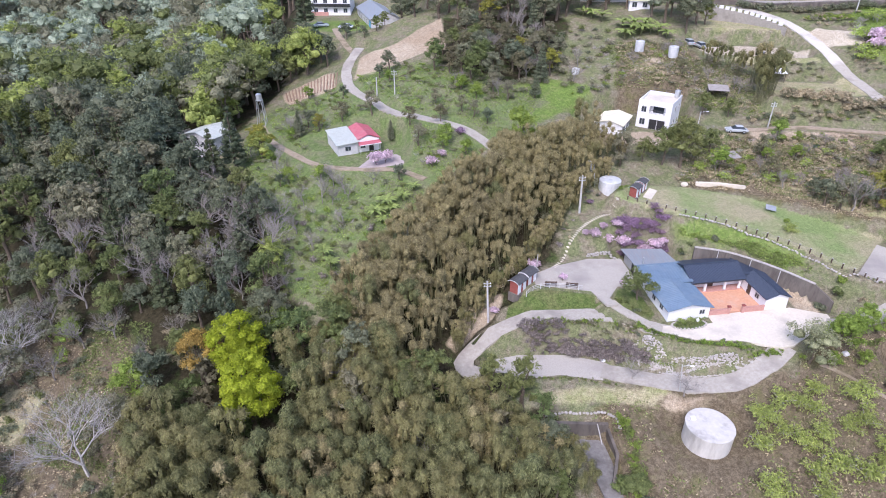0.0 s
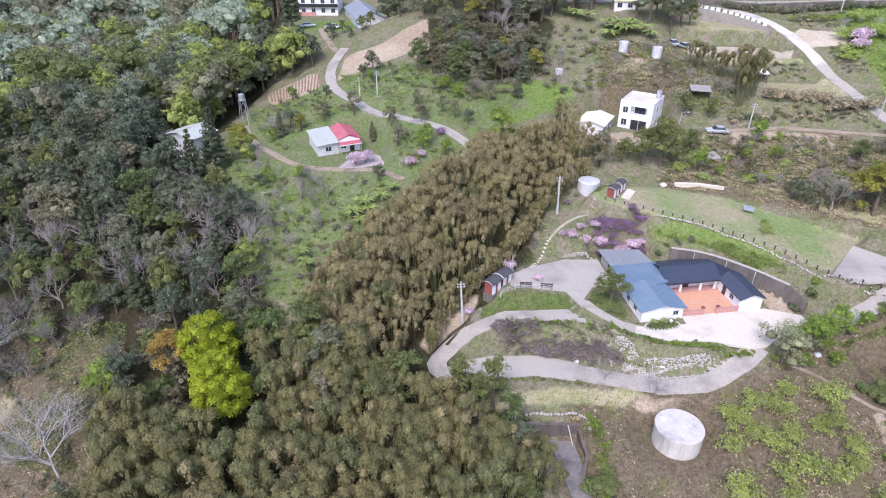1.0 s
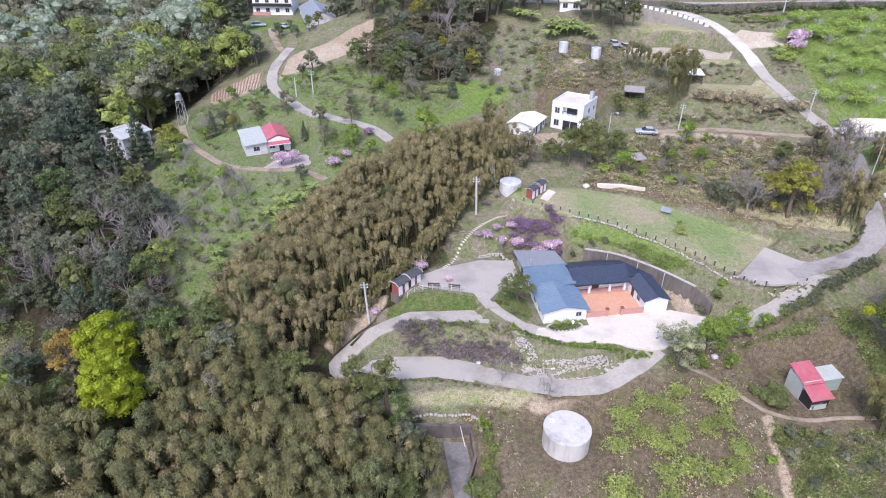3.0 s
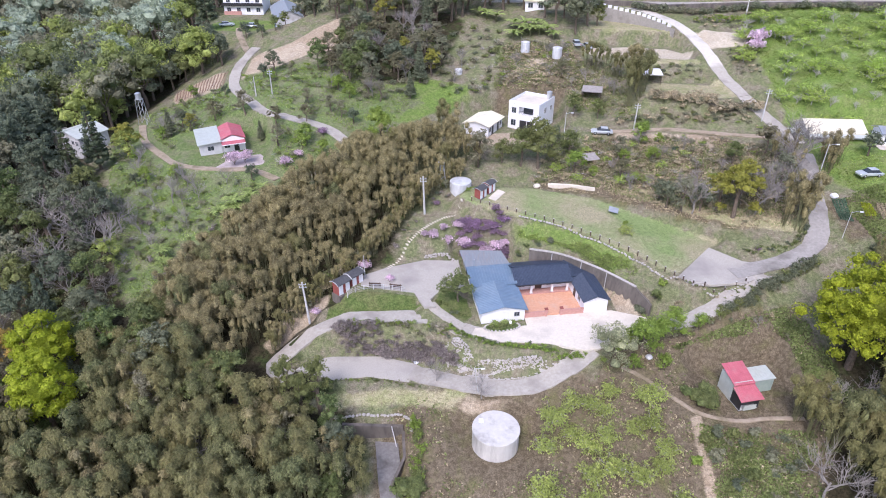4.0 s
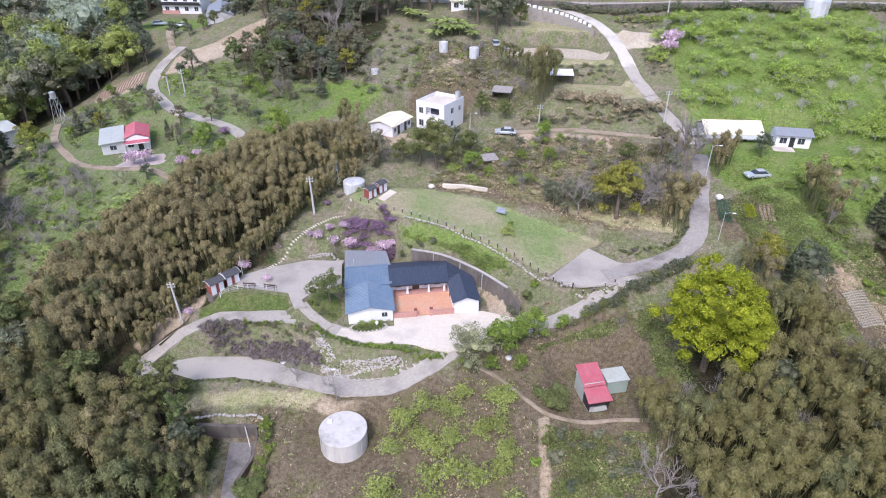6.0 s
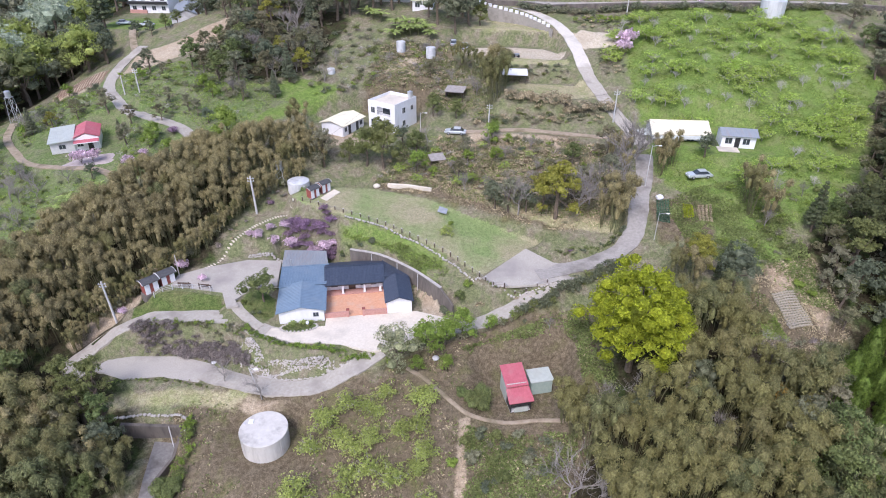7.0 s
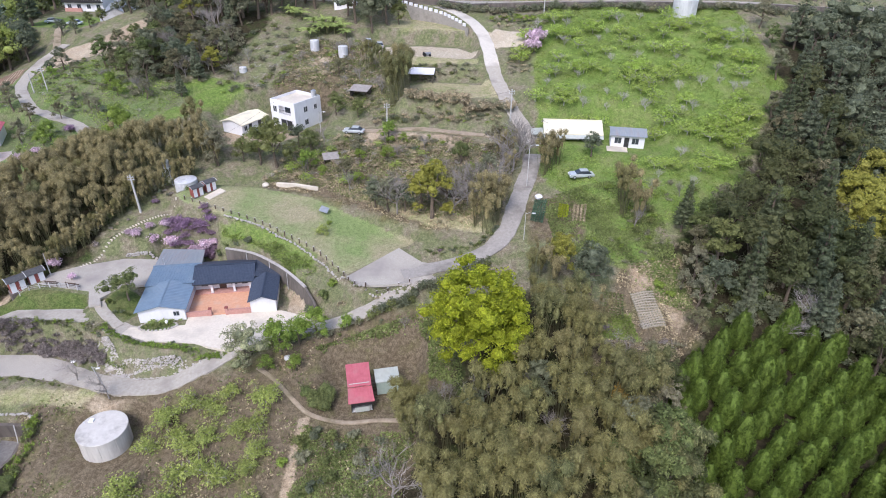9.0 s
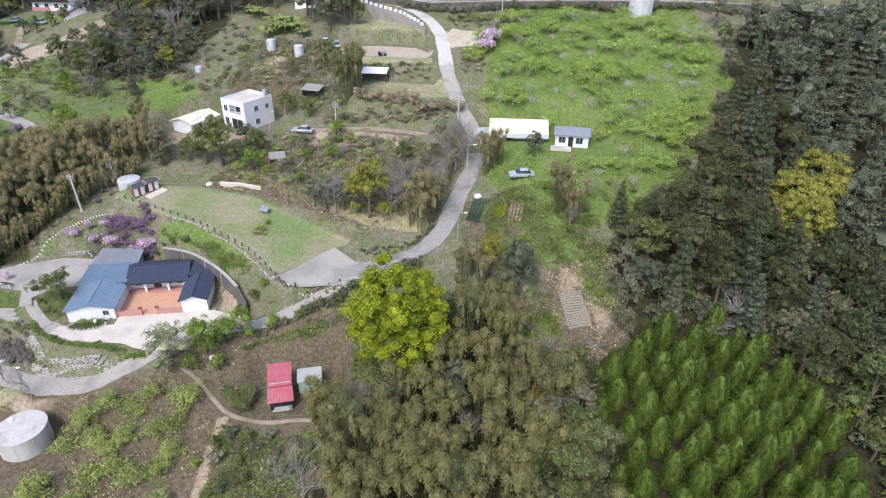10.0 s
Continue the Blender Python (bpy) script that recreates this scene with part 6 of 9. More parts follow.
def puff(heap, rng, c, r, n, size, slim=0.6, tilt=0.6, core=0.74, droop=0.0, up=0.0, deep=0.8):
    """A rounded clump of leaves round an inner mass of shaded ones; r may be three radii."""
    r = np.array(r, float) * np.ones(3)
    if core:
        v, f = ICO0
        heap.add(c + v * r * core * rng.uniform(0.85, 1.1, (len(v), 1)), f)
    d = unit(rng.normal(0, 1, (n, 3)))
    d[:, 2] = np.where(d[:, 2] < -0.45, -d[:, 2], d[:, 2])
    at = c + d * r * rng.uniform(deep, 1.12, (n, 1))
    heap.add(*leaves(rng, at, unit(unit(d / r) + np.array([0, 0, up])), size, slim, tilt, droop))


def stem(bm, rng, a, b, r0, r1, bend=0.1, n=4, sides=5):
    a, b = Vector(a), Vector(b)
    l = (b - a).length
    pts = [a.lerp(b, k / n) + (Vector(rng.normal(0, bend * l * 0.25, 3)) if 0 < k < n else Vector()) for k in range(n + 1)]
    tube(bm, pts, [r0 + (r1 - r0) * k / n for k in range(n + 1)], sides)
    return pts


def plant(name, label, category, trunk, crown, bark, leafmat, group="", trunk_name="trunk", crown_name="crown"):
    t = thing(name, label, category, Matrix.Identity(4), group)
    part(trunk_name, trunk, bark, t)
    part(crown_name, crown.mesh(crown_name) if isinstance(crown, Heap) else crown, leafmat, t)
    return t


def broadleaf(seed, h, w, leafmat, label, puffs=22, per=84, size=0.35, flat=1.35, name="broadleaf_tree", group="woodland trees", core=0.54, clump=(0.13, 0.21), sub=9):
    """A round-headed tree: trunk, limbs, and a crown of lobes that each carry many small leafy sprays."""
    rng = np.random.default_rng(seed)
    bm, heap = bmesh.new(), Heap()
    fork = h * 0.4
    stem(bm, rng, (0, 0, -0.6), (rng.normal(0, 0.2), rng.normal(0, 0.2), fork), 0.035 * h, 0.022 * h, 0.05, 4, 7)
    lobes = max(5, round(puffs / 3.2))
    for k in range(lobes):
        a = 2.39996 * k + rng.normal(0, 0.3)
        u = (k + 0.4) / lobes
        rad = w * 0.40 * math.sqrt(u) * rng.uniform(0.8, 1.1)
        c = np.array([rad * math.cos(a), rad * math.sin(a), h * (0.82 - 0.30 * flat * u**1.4) + rng.normal(0, 0.04 * h)])
        big = w * rng.uniform(*clump) * 1.45
        v, f = ICO0
        heap.add(c + v * big * core * np.array([1, 1, 0.82]) * rng.uniform(0.7, 1.15, (len(v), 1)), f)
        for j in range(sub):
            b, up = 2.39996 * j + rng.uniform(0, 6.3), 1 - 1.3 * (j + 0.5) / sub
            side = math.sqrt(max(0.0, 1 - up * up))
            p = c + big * rng.uniform(0.74, 0.98) * np.array([side * math.cos(b), side * math.sin(b), 0.85 * up])
            r = big * rng.uniform(0.30, 0.48)
            puff(heap, rng, p, (r, r, r * rng.uniform(0.7, 0.95)), per // 4 + 17, size * 0.95, 0.62, 0.55, 0, 0.0, 0.3, 0.55)
        if k % 2 == 0:
            stem(bm, rng, (0, 0, fork * rng.uniform(0.8, 1)), c - (0, 0, big * 0.3), 0.014 * h, 0.005 * h, 0.12, 3, 4)
    return plant(name, label, "tree", bm, heap, M_BARK, leafmat, group)


def domed(seed, h, w, leafmat, label, clumps, r, per, size, name, group):
    """A full-headed tree: the crown's uneven surface is closed by many rounded leaf clumps."""
    rng = np.random.default_rng(seed)
    bm, heap = bmesh.new(), Heap()
    stem(bm, rng, (0, 0, -0.8), (0, 0, h * 0.42), 0.032 * h, 0.02 * h, 0.04, 4, 8)
    mid, half = np.array([0, 0, 0.56 * h]), np.array([0.5 * w, 0.5 * w, 0.44 * h])
    waves = [(unit(rng.normal(0, 1, (1, 3)))[0], rng.uniform(2.5, 5.5), rng.uniform(0, 6.3)) for k in range(7)]

    def surface_at(d):
        return 0.86 + 0.055 * sum(np.sin(f * (d @ a) + p) for a, f, p in waves)

    v, f = ICO2
    heap.add(mid + v * half * 0.5 * surface_at(v)[:, None] * rng.uniform(0.85, 1.08, (len(v), 1)), f)
    for k in range(clumps):
        up = 1 - 1.72 * (k + 0.5) / clumps
        a = 2.39996 * k
        d = np.array([math.sqrt(1 - up * up) * math.cos(a), math.sqrt(1 - up * up) * math.sin(a), up]) + rng.normal(0, 0.06, 3)
        c = mid + d * half * float(surface_at(d)) * rng.uniform(0.86, 1.04)
        g = r * rng.uniform(0.7, 1.25)
        puff(heap, rng, c, (g, g, 0.8 * g), per, size, 0.74, 0.55, 0.72, 0.0, 0.3, 0.82)
        if k % 12 == 0:
            stem(bm, rng, (0, 0, 0.4 * h), c * 0.9, 0.011 * h, 0.004 * h, 0.1, 3, 4)
    return plant(name, label, "tree", bm, heap, M_BARK, leafmat, group)


def cedar(seed, h, w, leafmat, label, tiers=10, size=0.36, name="cedar_tree", group="woodland trees", per=40):
    """A dark layered conifer: tiers of drooping boughs on a straight trunk."""
    rng = np.random.default_rng(seed)
    bm, heap = bmesh.new(), Heap()
    stem(bm, rng, (0, 0, -0.6), (0, 0, h * 0.96), 0.025 * h, 0.006 * h, 0.02, 5, 6)
    for k in range(tiers):
        u = k / (tiers - 1)
        z, reach = h * (0.22 + 0.74 * u), w * 0.5 * (1 - u) ** 0.75 + 0.15
        n = max(3, round(7 * (1 - 0.6 * u)))
        for j in range(n):
            a = 2 * math.pi * j / n + k * 1.1 + rng.normal(0, 0.2)
            l = reach * rng.uniform(0.7, 1.1)
            c = np.array([l * 0.62 * math.cos(a), l * 0.62 * math.sin(a), z - 0.12 * l])
            puff(heap, rng, c, (max(0.35, l * 0.42), max(0.35, l * 0.42), 0.38 + 0.1 * l), per, size, 0.5, 0.6, 0.7, 0.35)
    return plant(name, label, "tree", bm, heap, M_BARK, leafmat, group)


def cypress(seed, h, w):
    """A plantation conifer: a full blunt cone of upswept rounded sprays."""
    rng = np.random.default_rng(seed)
    bm, heap = bmesh.new(), Heap()
    stem(bm, rng, (0, 0, -0.6), (0, 0, h * 0.9), 0.02 * h, 0.006 * h, 0.02, 4, 6)

    def skin(u):
        return w * 0.5 * np.clip(1 - u**2.1, 0.02, 1) ** 0.62 * (0.8 + 0.2 * np.minimum(1, u * 5))

    rows, cols = 7, 10
    a, u = np.meshgrid(np.linspace(0, 2 * math.pi, cols, endpoint=False), np.linspace(0.03, 0.97, rows))
    r = 0.86 * skin(u) * rng.uniform(0.92, 1.08, u.shape)
    v = np.stack([r * np.cos(a), r * np.sin(a), h * u], 2).reshape(-1, 3)
    q = np.arange(rows * cols).reshape(rows, cols)
    p0, p1, p2, p3 = q[:-1].ravel(), np.roll(q, -1, 1)[:-1].ravel(), np.roll(q, -1, 1)[1:].ravel(), q[1:].ravel()
    heap.add(v, np.concatenate([np.stack([p0, p1, p2], 1), np.stack([p0, p2, p3], 1)]))
    u = 0.10
    while u < 0.99:
        ring = float(skin(np.array(u)))
        n = max(1, round(2 * math.pi * ring / 1.05))
        for j in range(n):
            b = 2 * math.pi * (j + rng.uniform(-0.3, 0.3)) / n + 9 * u
            out = np.array([math.cos(b), math.sin(b), 0.0])
            g = rng.uniform(0.30, 0.44) * (0.75 + 0.25 * ring / (0.5 * w))
            c = out * ring * rng.uniform(0.78, 1.0) + np.array([0, 0, h * (u + rng.uniform(-0.03, 0.03))])
            m = 30
            d = unit(rng.normal(0, 1, (m, 3)) + 0.7 * out + np.array([0, 0, 0.5]))
            heap.add(*blades(rng, c + d * np.array([1, 1, 1.4]) * g * rng.uniform(0.6, 1.0, (m, 1)), d * 0.5 + np.array([0, 0, 0.8]), d, 0.25, 0.5))
        u += 0.085
    return plant("cypress", "bright green cone-shaped conifer in a planted row", "tree", bm, heap, M_BARK, L_CONE, "plantation conifers")


def blades(rng, at, way, face, size, slim, loose=0.28):
    """Leaf sprays that lie along a given way."""
    n = len(at)
    way = unit(way + rng.normal(0, loose, (n, 3)))
    bi = unit(np.cross(face + rng.normal(0, 0.9 * loose, (n, 3)), way))
    s = size * rng.uniform(0.6, 1.4, (n, 1))
    v = np.stack([at - 0.4 * way * s - bi * s * slim * 0.5, at - 0.4 * way * s + bi * s * slim * 0.5, at + 0.75 * way * s], 1).reshape(-1, 3)
    return v, np.arange(3 * n).reshape(n, 3)


def bamboo(seed, leafmat, label, plumes=5, h=9.0, spread=2.1, full=0.95):
    """A clump of canes that lean apart, each bundle topped by a rounded feathery plume."""
    rng = np.random.default_rng(seed)
    bm, heap = bmesh.new(), Heap()
    lump_v, lump_f = ICO0
    for k in range(plumes):
        a = 2.39996 * k + rng.normal(0, 0.4)
        lean = spread * math.sqrt((k + 0.3) / plumes) * rng.uniform(0.8, 1.15)
        top = h * rng.uniform(0.66, 1.05)
        out = np.array([math.cos(a), math.sin(a), 0.0])
        r = rng.uniform(0.78, 1.18) * full
        tip = lean * out + np.array([0, 0, top])
        base = 0.3 * lean * out + np.array([0, 0, -0.5])
        for j in range(3):
            shift = rng.normal(0, 0.2, 3) * (1, 1, 0)
            tube(bm, [base + shift, (base + tip) / 2 - 0.12 * lean * out + 1.4 * shift, tip + 1.8 * shift - (0, 0, 0.3)], [0.045, 0.04, 0.02], 3, False)
        c = tip - np.array([0, 0, 0.6 * r])
        heap.add(c + lump_v * np.array([0.66, 0.66, 0.95]) * r * rng.uniform(0.85, 1.12, (12, 1)), lump_f)
        heap.add(c - (0, 0, 1.9 * r) - 0.2 * lean * out + lump_v * np.array([0.45, 0.45, 1.2]) * r * rng.uniform(0.8, 1.15, (12, 1)), lump_f)
        n = int(310 * full * r * r)
        d = unit(rng.normal(0, 1, (n, 3)) + 0.25 * out + np.array([0, 0, 0.35]))
        d[:, 2] = np.where(d[:, 2] < -0.3, -0.8 * d[:, 2], d[:, 2])
        d = unit(d)
        at = c + d * np.array([r, r, 1.25 * r]) * rng.uniform(0.7, 1.1, (n, 1))
        flat = unit(d * (1, 1, 0) + 1e-3)
        heap.add(*blades(rng, at, flat - np.array([0, 0, 0.75]) * (0.4 + rng.random((n, 1))), unit(d + np.array([0, 0, 0.4])), 0.25, 0.4, 0.4))
        n = int(24 * full)
        a2 = rng.uniform(0, 2 * math.pi, n)
        flat = np.stack([np.cos(a2), np.sin(a2), np.zeros(n)], 1)
        low = 0.6 + 2.6 * rng.random((n, 1)) ** 1.5
        at = c - (0.07 * lean * low) * out + flat * r * rng.uniform(0.4, 0.85, (n, 1)) - np.array([0, 0, 1.0]) * low * r
        heap.add(*blades(rng, at, flat - np.array([0, 0, 0.7]), unit(flat + np.array([0, 0, 0.7])), 0.34, 0.5, 0.5))
    t = plant("bamboo_clump", label, "bamboo", bm, heap, M_CULM, leafmat, "bamboo grove", "cane", "foliage")
    tagged(t.children[0], kind="stuff")
    return t


def bare_tree(seed, h, w, label, mat=None, levels=4, name="bare_tree", twigs=None, twig_name="twig"):
    """A leafless tree: forking limbs down to fine twigs."""
    rng = np.random.default_rng(seed)
    bm, fine = bmesh.new(), bmesh.new()
    tips = []

    def grow(p, way, l, r, lev):
        q = p + way * l
        if lev:
            tube(bm if lev > 1 else fine, [p, (p + q) / 2 + Vector(rng.normal(0, 0.06 * l, 3)), q], [r, r * 0.8, r * 0.6], 5 if lev > 2 else 3, False)
        else:
            tube(fine, [p, q], [r, r * 0.5], 3, False)
        tips.append(q)
        if lev == 0:
            return
        for k in range(4 if lev > 1 else 3):
            side = Vector(rng.normal(0, 1, 3))
            side.z = abs(side.z) * 0.4
            grow(p.lerp(q, rng.uniform(0.55, 1.0)), (way * 0.75 + side.normalized() * rng.uniform(0.5, 0.95) * (w / h)).normalized(), l * rng.uniform(0.66, 0.92), r * 0.55, lev - 1)

    grow(Vector((0, 0, -0.4)), Vector((0, 0, 1)), h * 0.34, 0.019 * h, levels)
    t = thing(name, label, "tree", Matrix.Identity(4), "leafless trees")
    part("trunk", bm, mat or M_TWIG, t)
    tagged(part(twig_name, fine, mat or M_TWIG, t), kind="stuff")
    return t, tips


def blossom_tree(seed, h, w, label, leafmat, per=10):
    t, tips = bare_tree(seed, h, w, label, M_BARK, 3, "blossom_tree")
    rng = np.random.default_rng(seed + 50)
    heap = Heap()
    for p in tips:
        if p.z > h * 0.35:
            puff(heap, rng, np.array(p), 0.45, per, 0.28, 0.8, 0.7, 0)
    part("blossom", heap.mesh("blossom"), leafmat, t)
    t["group"] = "blossom trees"
    return t


def orchard_tree(seed, h, w, leafmat, label, per=15, group="orchard trees", grey=0.0):
    """A low pruned fruit tree: spreading limbs with open tufts of young leaves."""
    rng = np.random.default_rng(seed)
    bm, heap = bmesh.new(), Heap()
    stem(bm, rng, (0, 0, -0.4), (0, 0, h * 0.3), 0.09, 0.07, 0.05, 2, 6)
    for k in range(9):
        a = 2 * math.pi * k / 9 + rng.normal(0, 0.25)
        l = w * 0.5 * rng.uniform(0.6, 1.1)
        end = np.array([l * math.cos(a), l * math.sin(a), h * rng.uniform(0.42, 0.95)])
        pts = stem(bm, rng, (0, 0, h * 0.28), end, 0.05, 0.015, 0.15, 4, 4)
        for p in pts[2:]:
            for j in range(2):
                c = np.array(p) + rng.normal(0, 0.36, 3) * (1, 1, 0.7)
                stem(bm, rng, p, c, 0.015, 0.008, 0.1, 1, 3)
                if rng.random() > grey:
                    puff(heap, rng, c, (0.55, 0.55, 0.3), per, 0.29, 0.6, 0.45, 0, 0.0, 0.8)
    for j in range(6):
        puff(heap, rng, np.array([rng.normal(0, w * 0.16), rng.normal(0, w * 0.16), h * 0.82]), (0.55, 0.55, 0.3), per, 0.29, 0.6, 0.45, 0, 0.0, 0.8)
    return plant("fruit_tree", label, "tree", bm, heap, M_TWIGPALE, leafmat, group)


def shrub(seed, h, w, leafmat, label, puffs=5, per=44, size=0.29, name="shrub", group="shrubs", core=0.75, stems=True):
    rng = np.random.default_rng(seed)
    bm, heap = bmesh.new(), Heap()
    for k in range(puffs):
        a = 2.39996 * k + rng.normal(0, 0.4)
        rad = w * 0.36 * math.sqrt((k + 0.2) / puffs) * rng.uniform(0.8, 1.2)
        c = np.array([rad * math.cos(a), rad * math.sin(a), h * rng.uniform(0.38, 0.72)])
        if stems or k == 0:
            stem(bm, rng, (0, 0, -0.2), c, 0.03, 0.012, 0.1, 2, 4 if stems else 3)
        g = rng.uniform(0.7, 1.2)
        puff(heap, rng, c, (w * 0.25 * g, w * 0.25 * g, h * 0.34 * g), per, size, 0.6, 0.7, core)
    return plant(name, label, "shrub", bm, heap, M_BARK, leafmat, group, "stems", "foliage")


def banana(seed, label, name="banana_plant", n=12, l=2.7, h=1.5, mat=None):
    """A fleshy stem with long arching blades, each folded along its rib."""
    rng = np.random.default_rng(seed)
    bm = bmesh.new()
    stem(bm, rng, (0, 0, -0.3), (0, 0, h), 0.16, 0.1, 0.02, 3, 7)
    t = thing(name, label, "plant", Matrix.Identity(4), "banana plants")
    part("stem", bm, M_CULM, t)
    for k in range(n):
        a = 2.39996 * k
        up = rng.uniform(0.5, 1.2)
        heap = Heap()
        w = l * 0.12
        rows = []
        for j in range(7):
            u = j / 6
            r = l * u * math.cos(up * (1 - 0.3 * u))
            z = h + l * (math.sin(up) * u - 0.55 * u * u)
            wid = w * math.sin(math.pi * min(0.97, 0.12 + 0.85 * u)) + 0.03
            p = np.array([r * math.cos(a), r * math.sin(a), z])
            s = np.array([-math.sin(a), math.cos(a), 0.0])
            rows += [p - s * wid - (0, 0, 0.06), p + np.array([0, 0, 0.04]), p + s * wid - (0, 0, 0.06)]
        f = []
        for j in range(6):
            for q in (0, 1):
                i = 3 * j + q
                f += [(i, i + 1, i + 4), (i, i + 4, i + 3)]
        heap.add(np.array(rows), np.array(f))
        part("leaf", heap.mesh("leaf"), mat or L_BANANA, t)
    return t


USED = {}


def standing(x, y, s, turn, tall=1.0):
    return pose(x, y, gz(x, y) - 0.05, 0, 0, turn) @ Matrix.Diagonal((s, s, s * tall, 1))


def put(proto, x, y, s=1.0, turn=None, tall=1.0):
    """Stands a copy (the first time the plant itself) on the ground."""
    m = standing(x, y, s, random.uniform(0, 360) if turn is None else turn, tall)
    if proto.name not in USED:
        USED[proto.name] = True
        proto.matrix_basis = m
        return proto
    k = proto.matrix_basis.to_scale()
    return copy_thing(proto, m @ Matrix.Diagonal((1 / k.x, 1 / k.y, 1 / k.z, 1)))


def merged(name, label, category, places, kind="stuff"):
    """Many plants as one object of real geometry: places of (plant, pose)."""
    mats, vs, fs, ids, n = [], [], [], [], 0
    for proto, m in places:
        m = np.array(m)
        for ch in proto.children:
            me = ch.data
            key = (me.name, "flat")
            if key not in USED:
                me.calc_loop_triangles()
                v = np.empty(3 * len(me.vertices), np.float32)
                me.vertices.foreach_get("co", v)
                f = np.empty(3 * len(me.loop_triangles), np.int32)
                me.loop_triangles.foreach_get("vertices", f)
                USED[key] = (v.reshape(-1, 3), f.reshape(-1, 3))
            v, f = USED[key]
            if me.materials[0] not in mats:
                mats.append(me.materials[0])
            vs.append(v @ m[:3, :3].T + m[:3, 3])
            fs.append(f + n)
            ids.append(np.full(len(f), mats.index(me.materials[0]), np.int32))
            n += len(v)
    me = fast_mesh(name, np.concatenate(vs), np.concatenate(fs))
    for m in mats:
        me.materials.append(m)
    me.polygons.foreach_set("material_index", np.concatenate(ids))
    return tagged(new(name, me), label, category, kind=kind)


def spots(outline, step, rng, jitter=0.35):
    """Uneven rows of places inside an outline."""
    xs, ys = zip(*outline)
    gx, gy = np.meshgrid(np.arange(min(xs), max(xs), step), np.arange(min(ys), max(ys), step * 0.87))
    gx = gx + (np.arange(len(gx))[:, None] % 2) * step / 2
    x = gx.ravel() + rng.normal(0, jitter * step * 0.5, gx.size)
    y = gy.ravel() + rng.normal(0, jitter * step * 0.5, gx.size)
    keep = outside(x, y, list(outline)) < 0
    return list(zip(x[keep], y[keep]))


# ---- bamboo groves ----
rng = np.random.default_rng(11)
BAMB = [bamboo(1, L_BAMBOO, "arching bamboo clump with dry olive-brown foliage"), bamboo(2, L_BAMBOO, "arching bamboo clump with dry olive-brown foliage", 6, 9.6, 2.2),
        bamboo(3, L_BAMBOOG, "arching bamboo clump with olive green foliage"), bamboo(4, L_BAMBOOG, "arching bamboo clump with olive green foliage", 6, 8.8, 2.3)]
GOLD = [bamboo(5, L_BAMBOOR, "arching bamboo clump with golden olive foliage", 6, 8.6, 2.2), bamboo(6, L_BAMBOOR, "arching bamboo clump with golden olive foliage", 5, 9.0, 2.1)]
GROVE_A = [(-17.5, 73.5), (-18.5, 83.6), (-9.5, 95.0), (2.5, 107.0), (9.0, 113.5), (19.3, 117.6), (30.1, 121.0), (31.0, 113.6), (22.6, 105.0), (16.2, 95.2), (9.2, 87.8), (3.0, 82.2), (0.6, 75.6), (-1.9, 66.7)]
GROVE_B = [(-43.0, 61.7), (-33, 62), (-24, 57), (-21, 64), (-24.6, 70.6), (-17.6, 74.6), (-6.9, 72.6), (-1.9, 66.0), (3.5, 64.6), (11.0, 60.2), (14.5, 52.4), (10.9, 44.0), (-5.5, 42.0), (-25.7, 42.0), (-40.2, 45.0)]
GROVE_R = [(73.6, 59.2), (79.5, 62.6), (88.3, 61.4), (93.3, 66.2), (94.0, 73.7), (98.8, 75.0), (101.8, 68.0), (104.6, 63.4), (110.3, 62.1), (111.0, 56.7), (110.9, 50.3), (109, 43), (94.3, 41.2), (80.4, 43.0), (78.0, 50.0), (76.6, 55.0)]
far_grove = []
for x, y in spots(GROVE_A, 2.9, rng):
    k, s, t = (rng.integers(0, 2) if rng.random() < 0.88 else 2), rng.uniform(0.8, 1.08), rng.uniform(0, 360)
    s *= 0.66 + 0.34 * min(1.0, -float(outside(np.array([x]), np.array([y]), GROVE_A)[0]) / 5.0)
    if y > 104:
        far_grove.append((BAMB[k], standing(x, y, s, t)))
    else:
        put(BAMB[k], x, y, s, t)
for x, y in smooth_line([(31.4, 112.0), (23.4, 103.8), (17.0, 94.4), (10.0, 87.0), (4.0, 81.6), (1.4, 75.4)], 1.5):
    for d, size in ((0.5, 0.52), (1.6, 0.36)):
        far_grove.append((BAMB[rng.integers(0, 3)], standing(x + 0.7 * d + rng.normal(0, 0.4), y - 0.6 * d + rng.normal(0, 0.4), size * rng.uniform(0.8, 1.2), rng.uniform(0, 360))))
for x, y in spots(GROVE_B, 3.1, rng):
    k, s, t = (rng.integers(2, 4) if rng.random() < 0.9 else 0), rng.uniform(0.85, 1.15), rng.uniform(0, 360)
    if y < 46:
        far_grove.append((BAMB[k], standing(x, y, s, t)))
    else:
        put(BAMB[k], x, y, s, t)
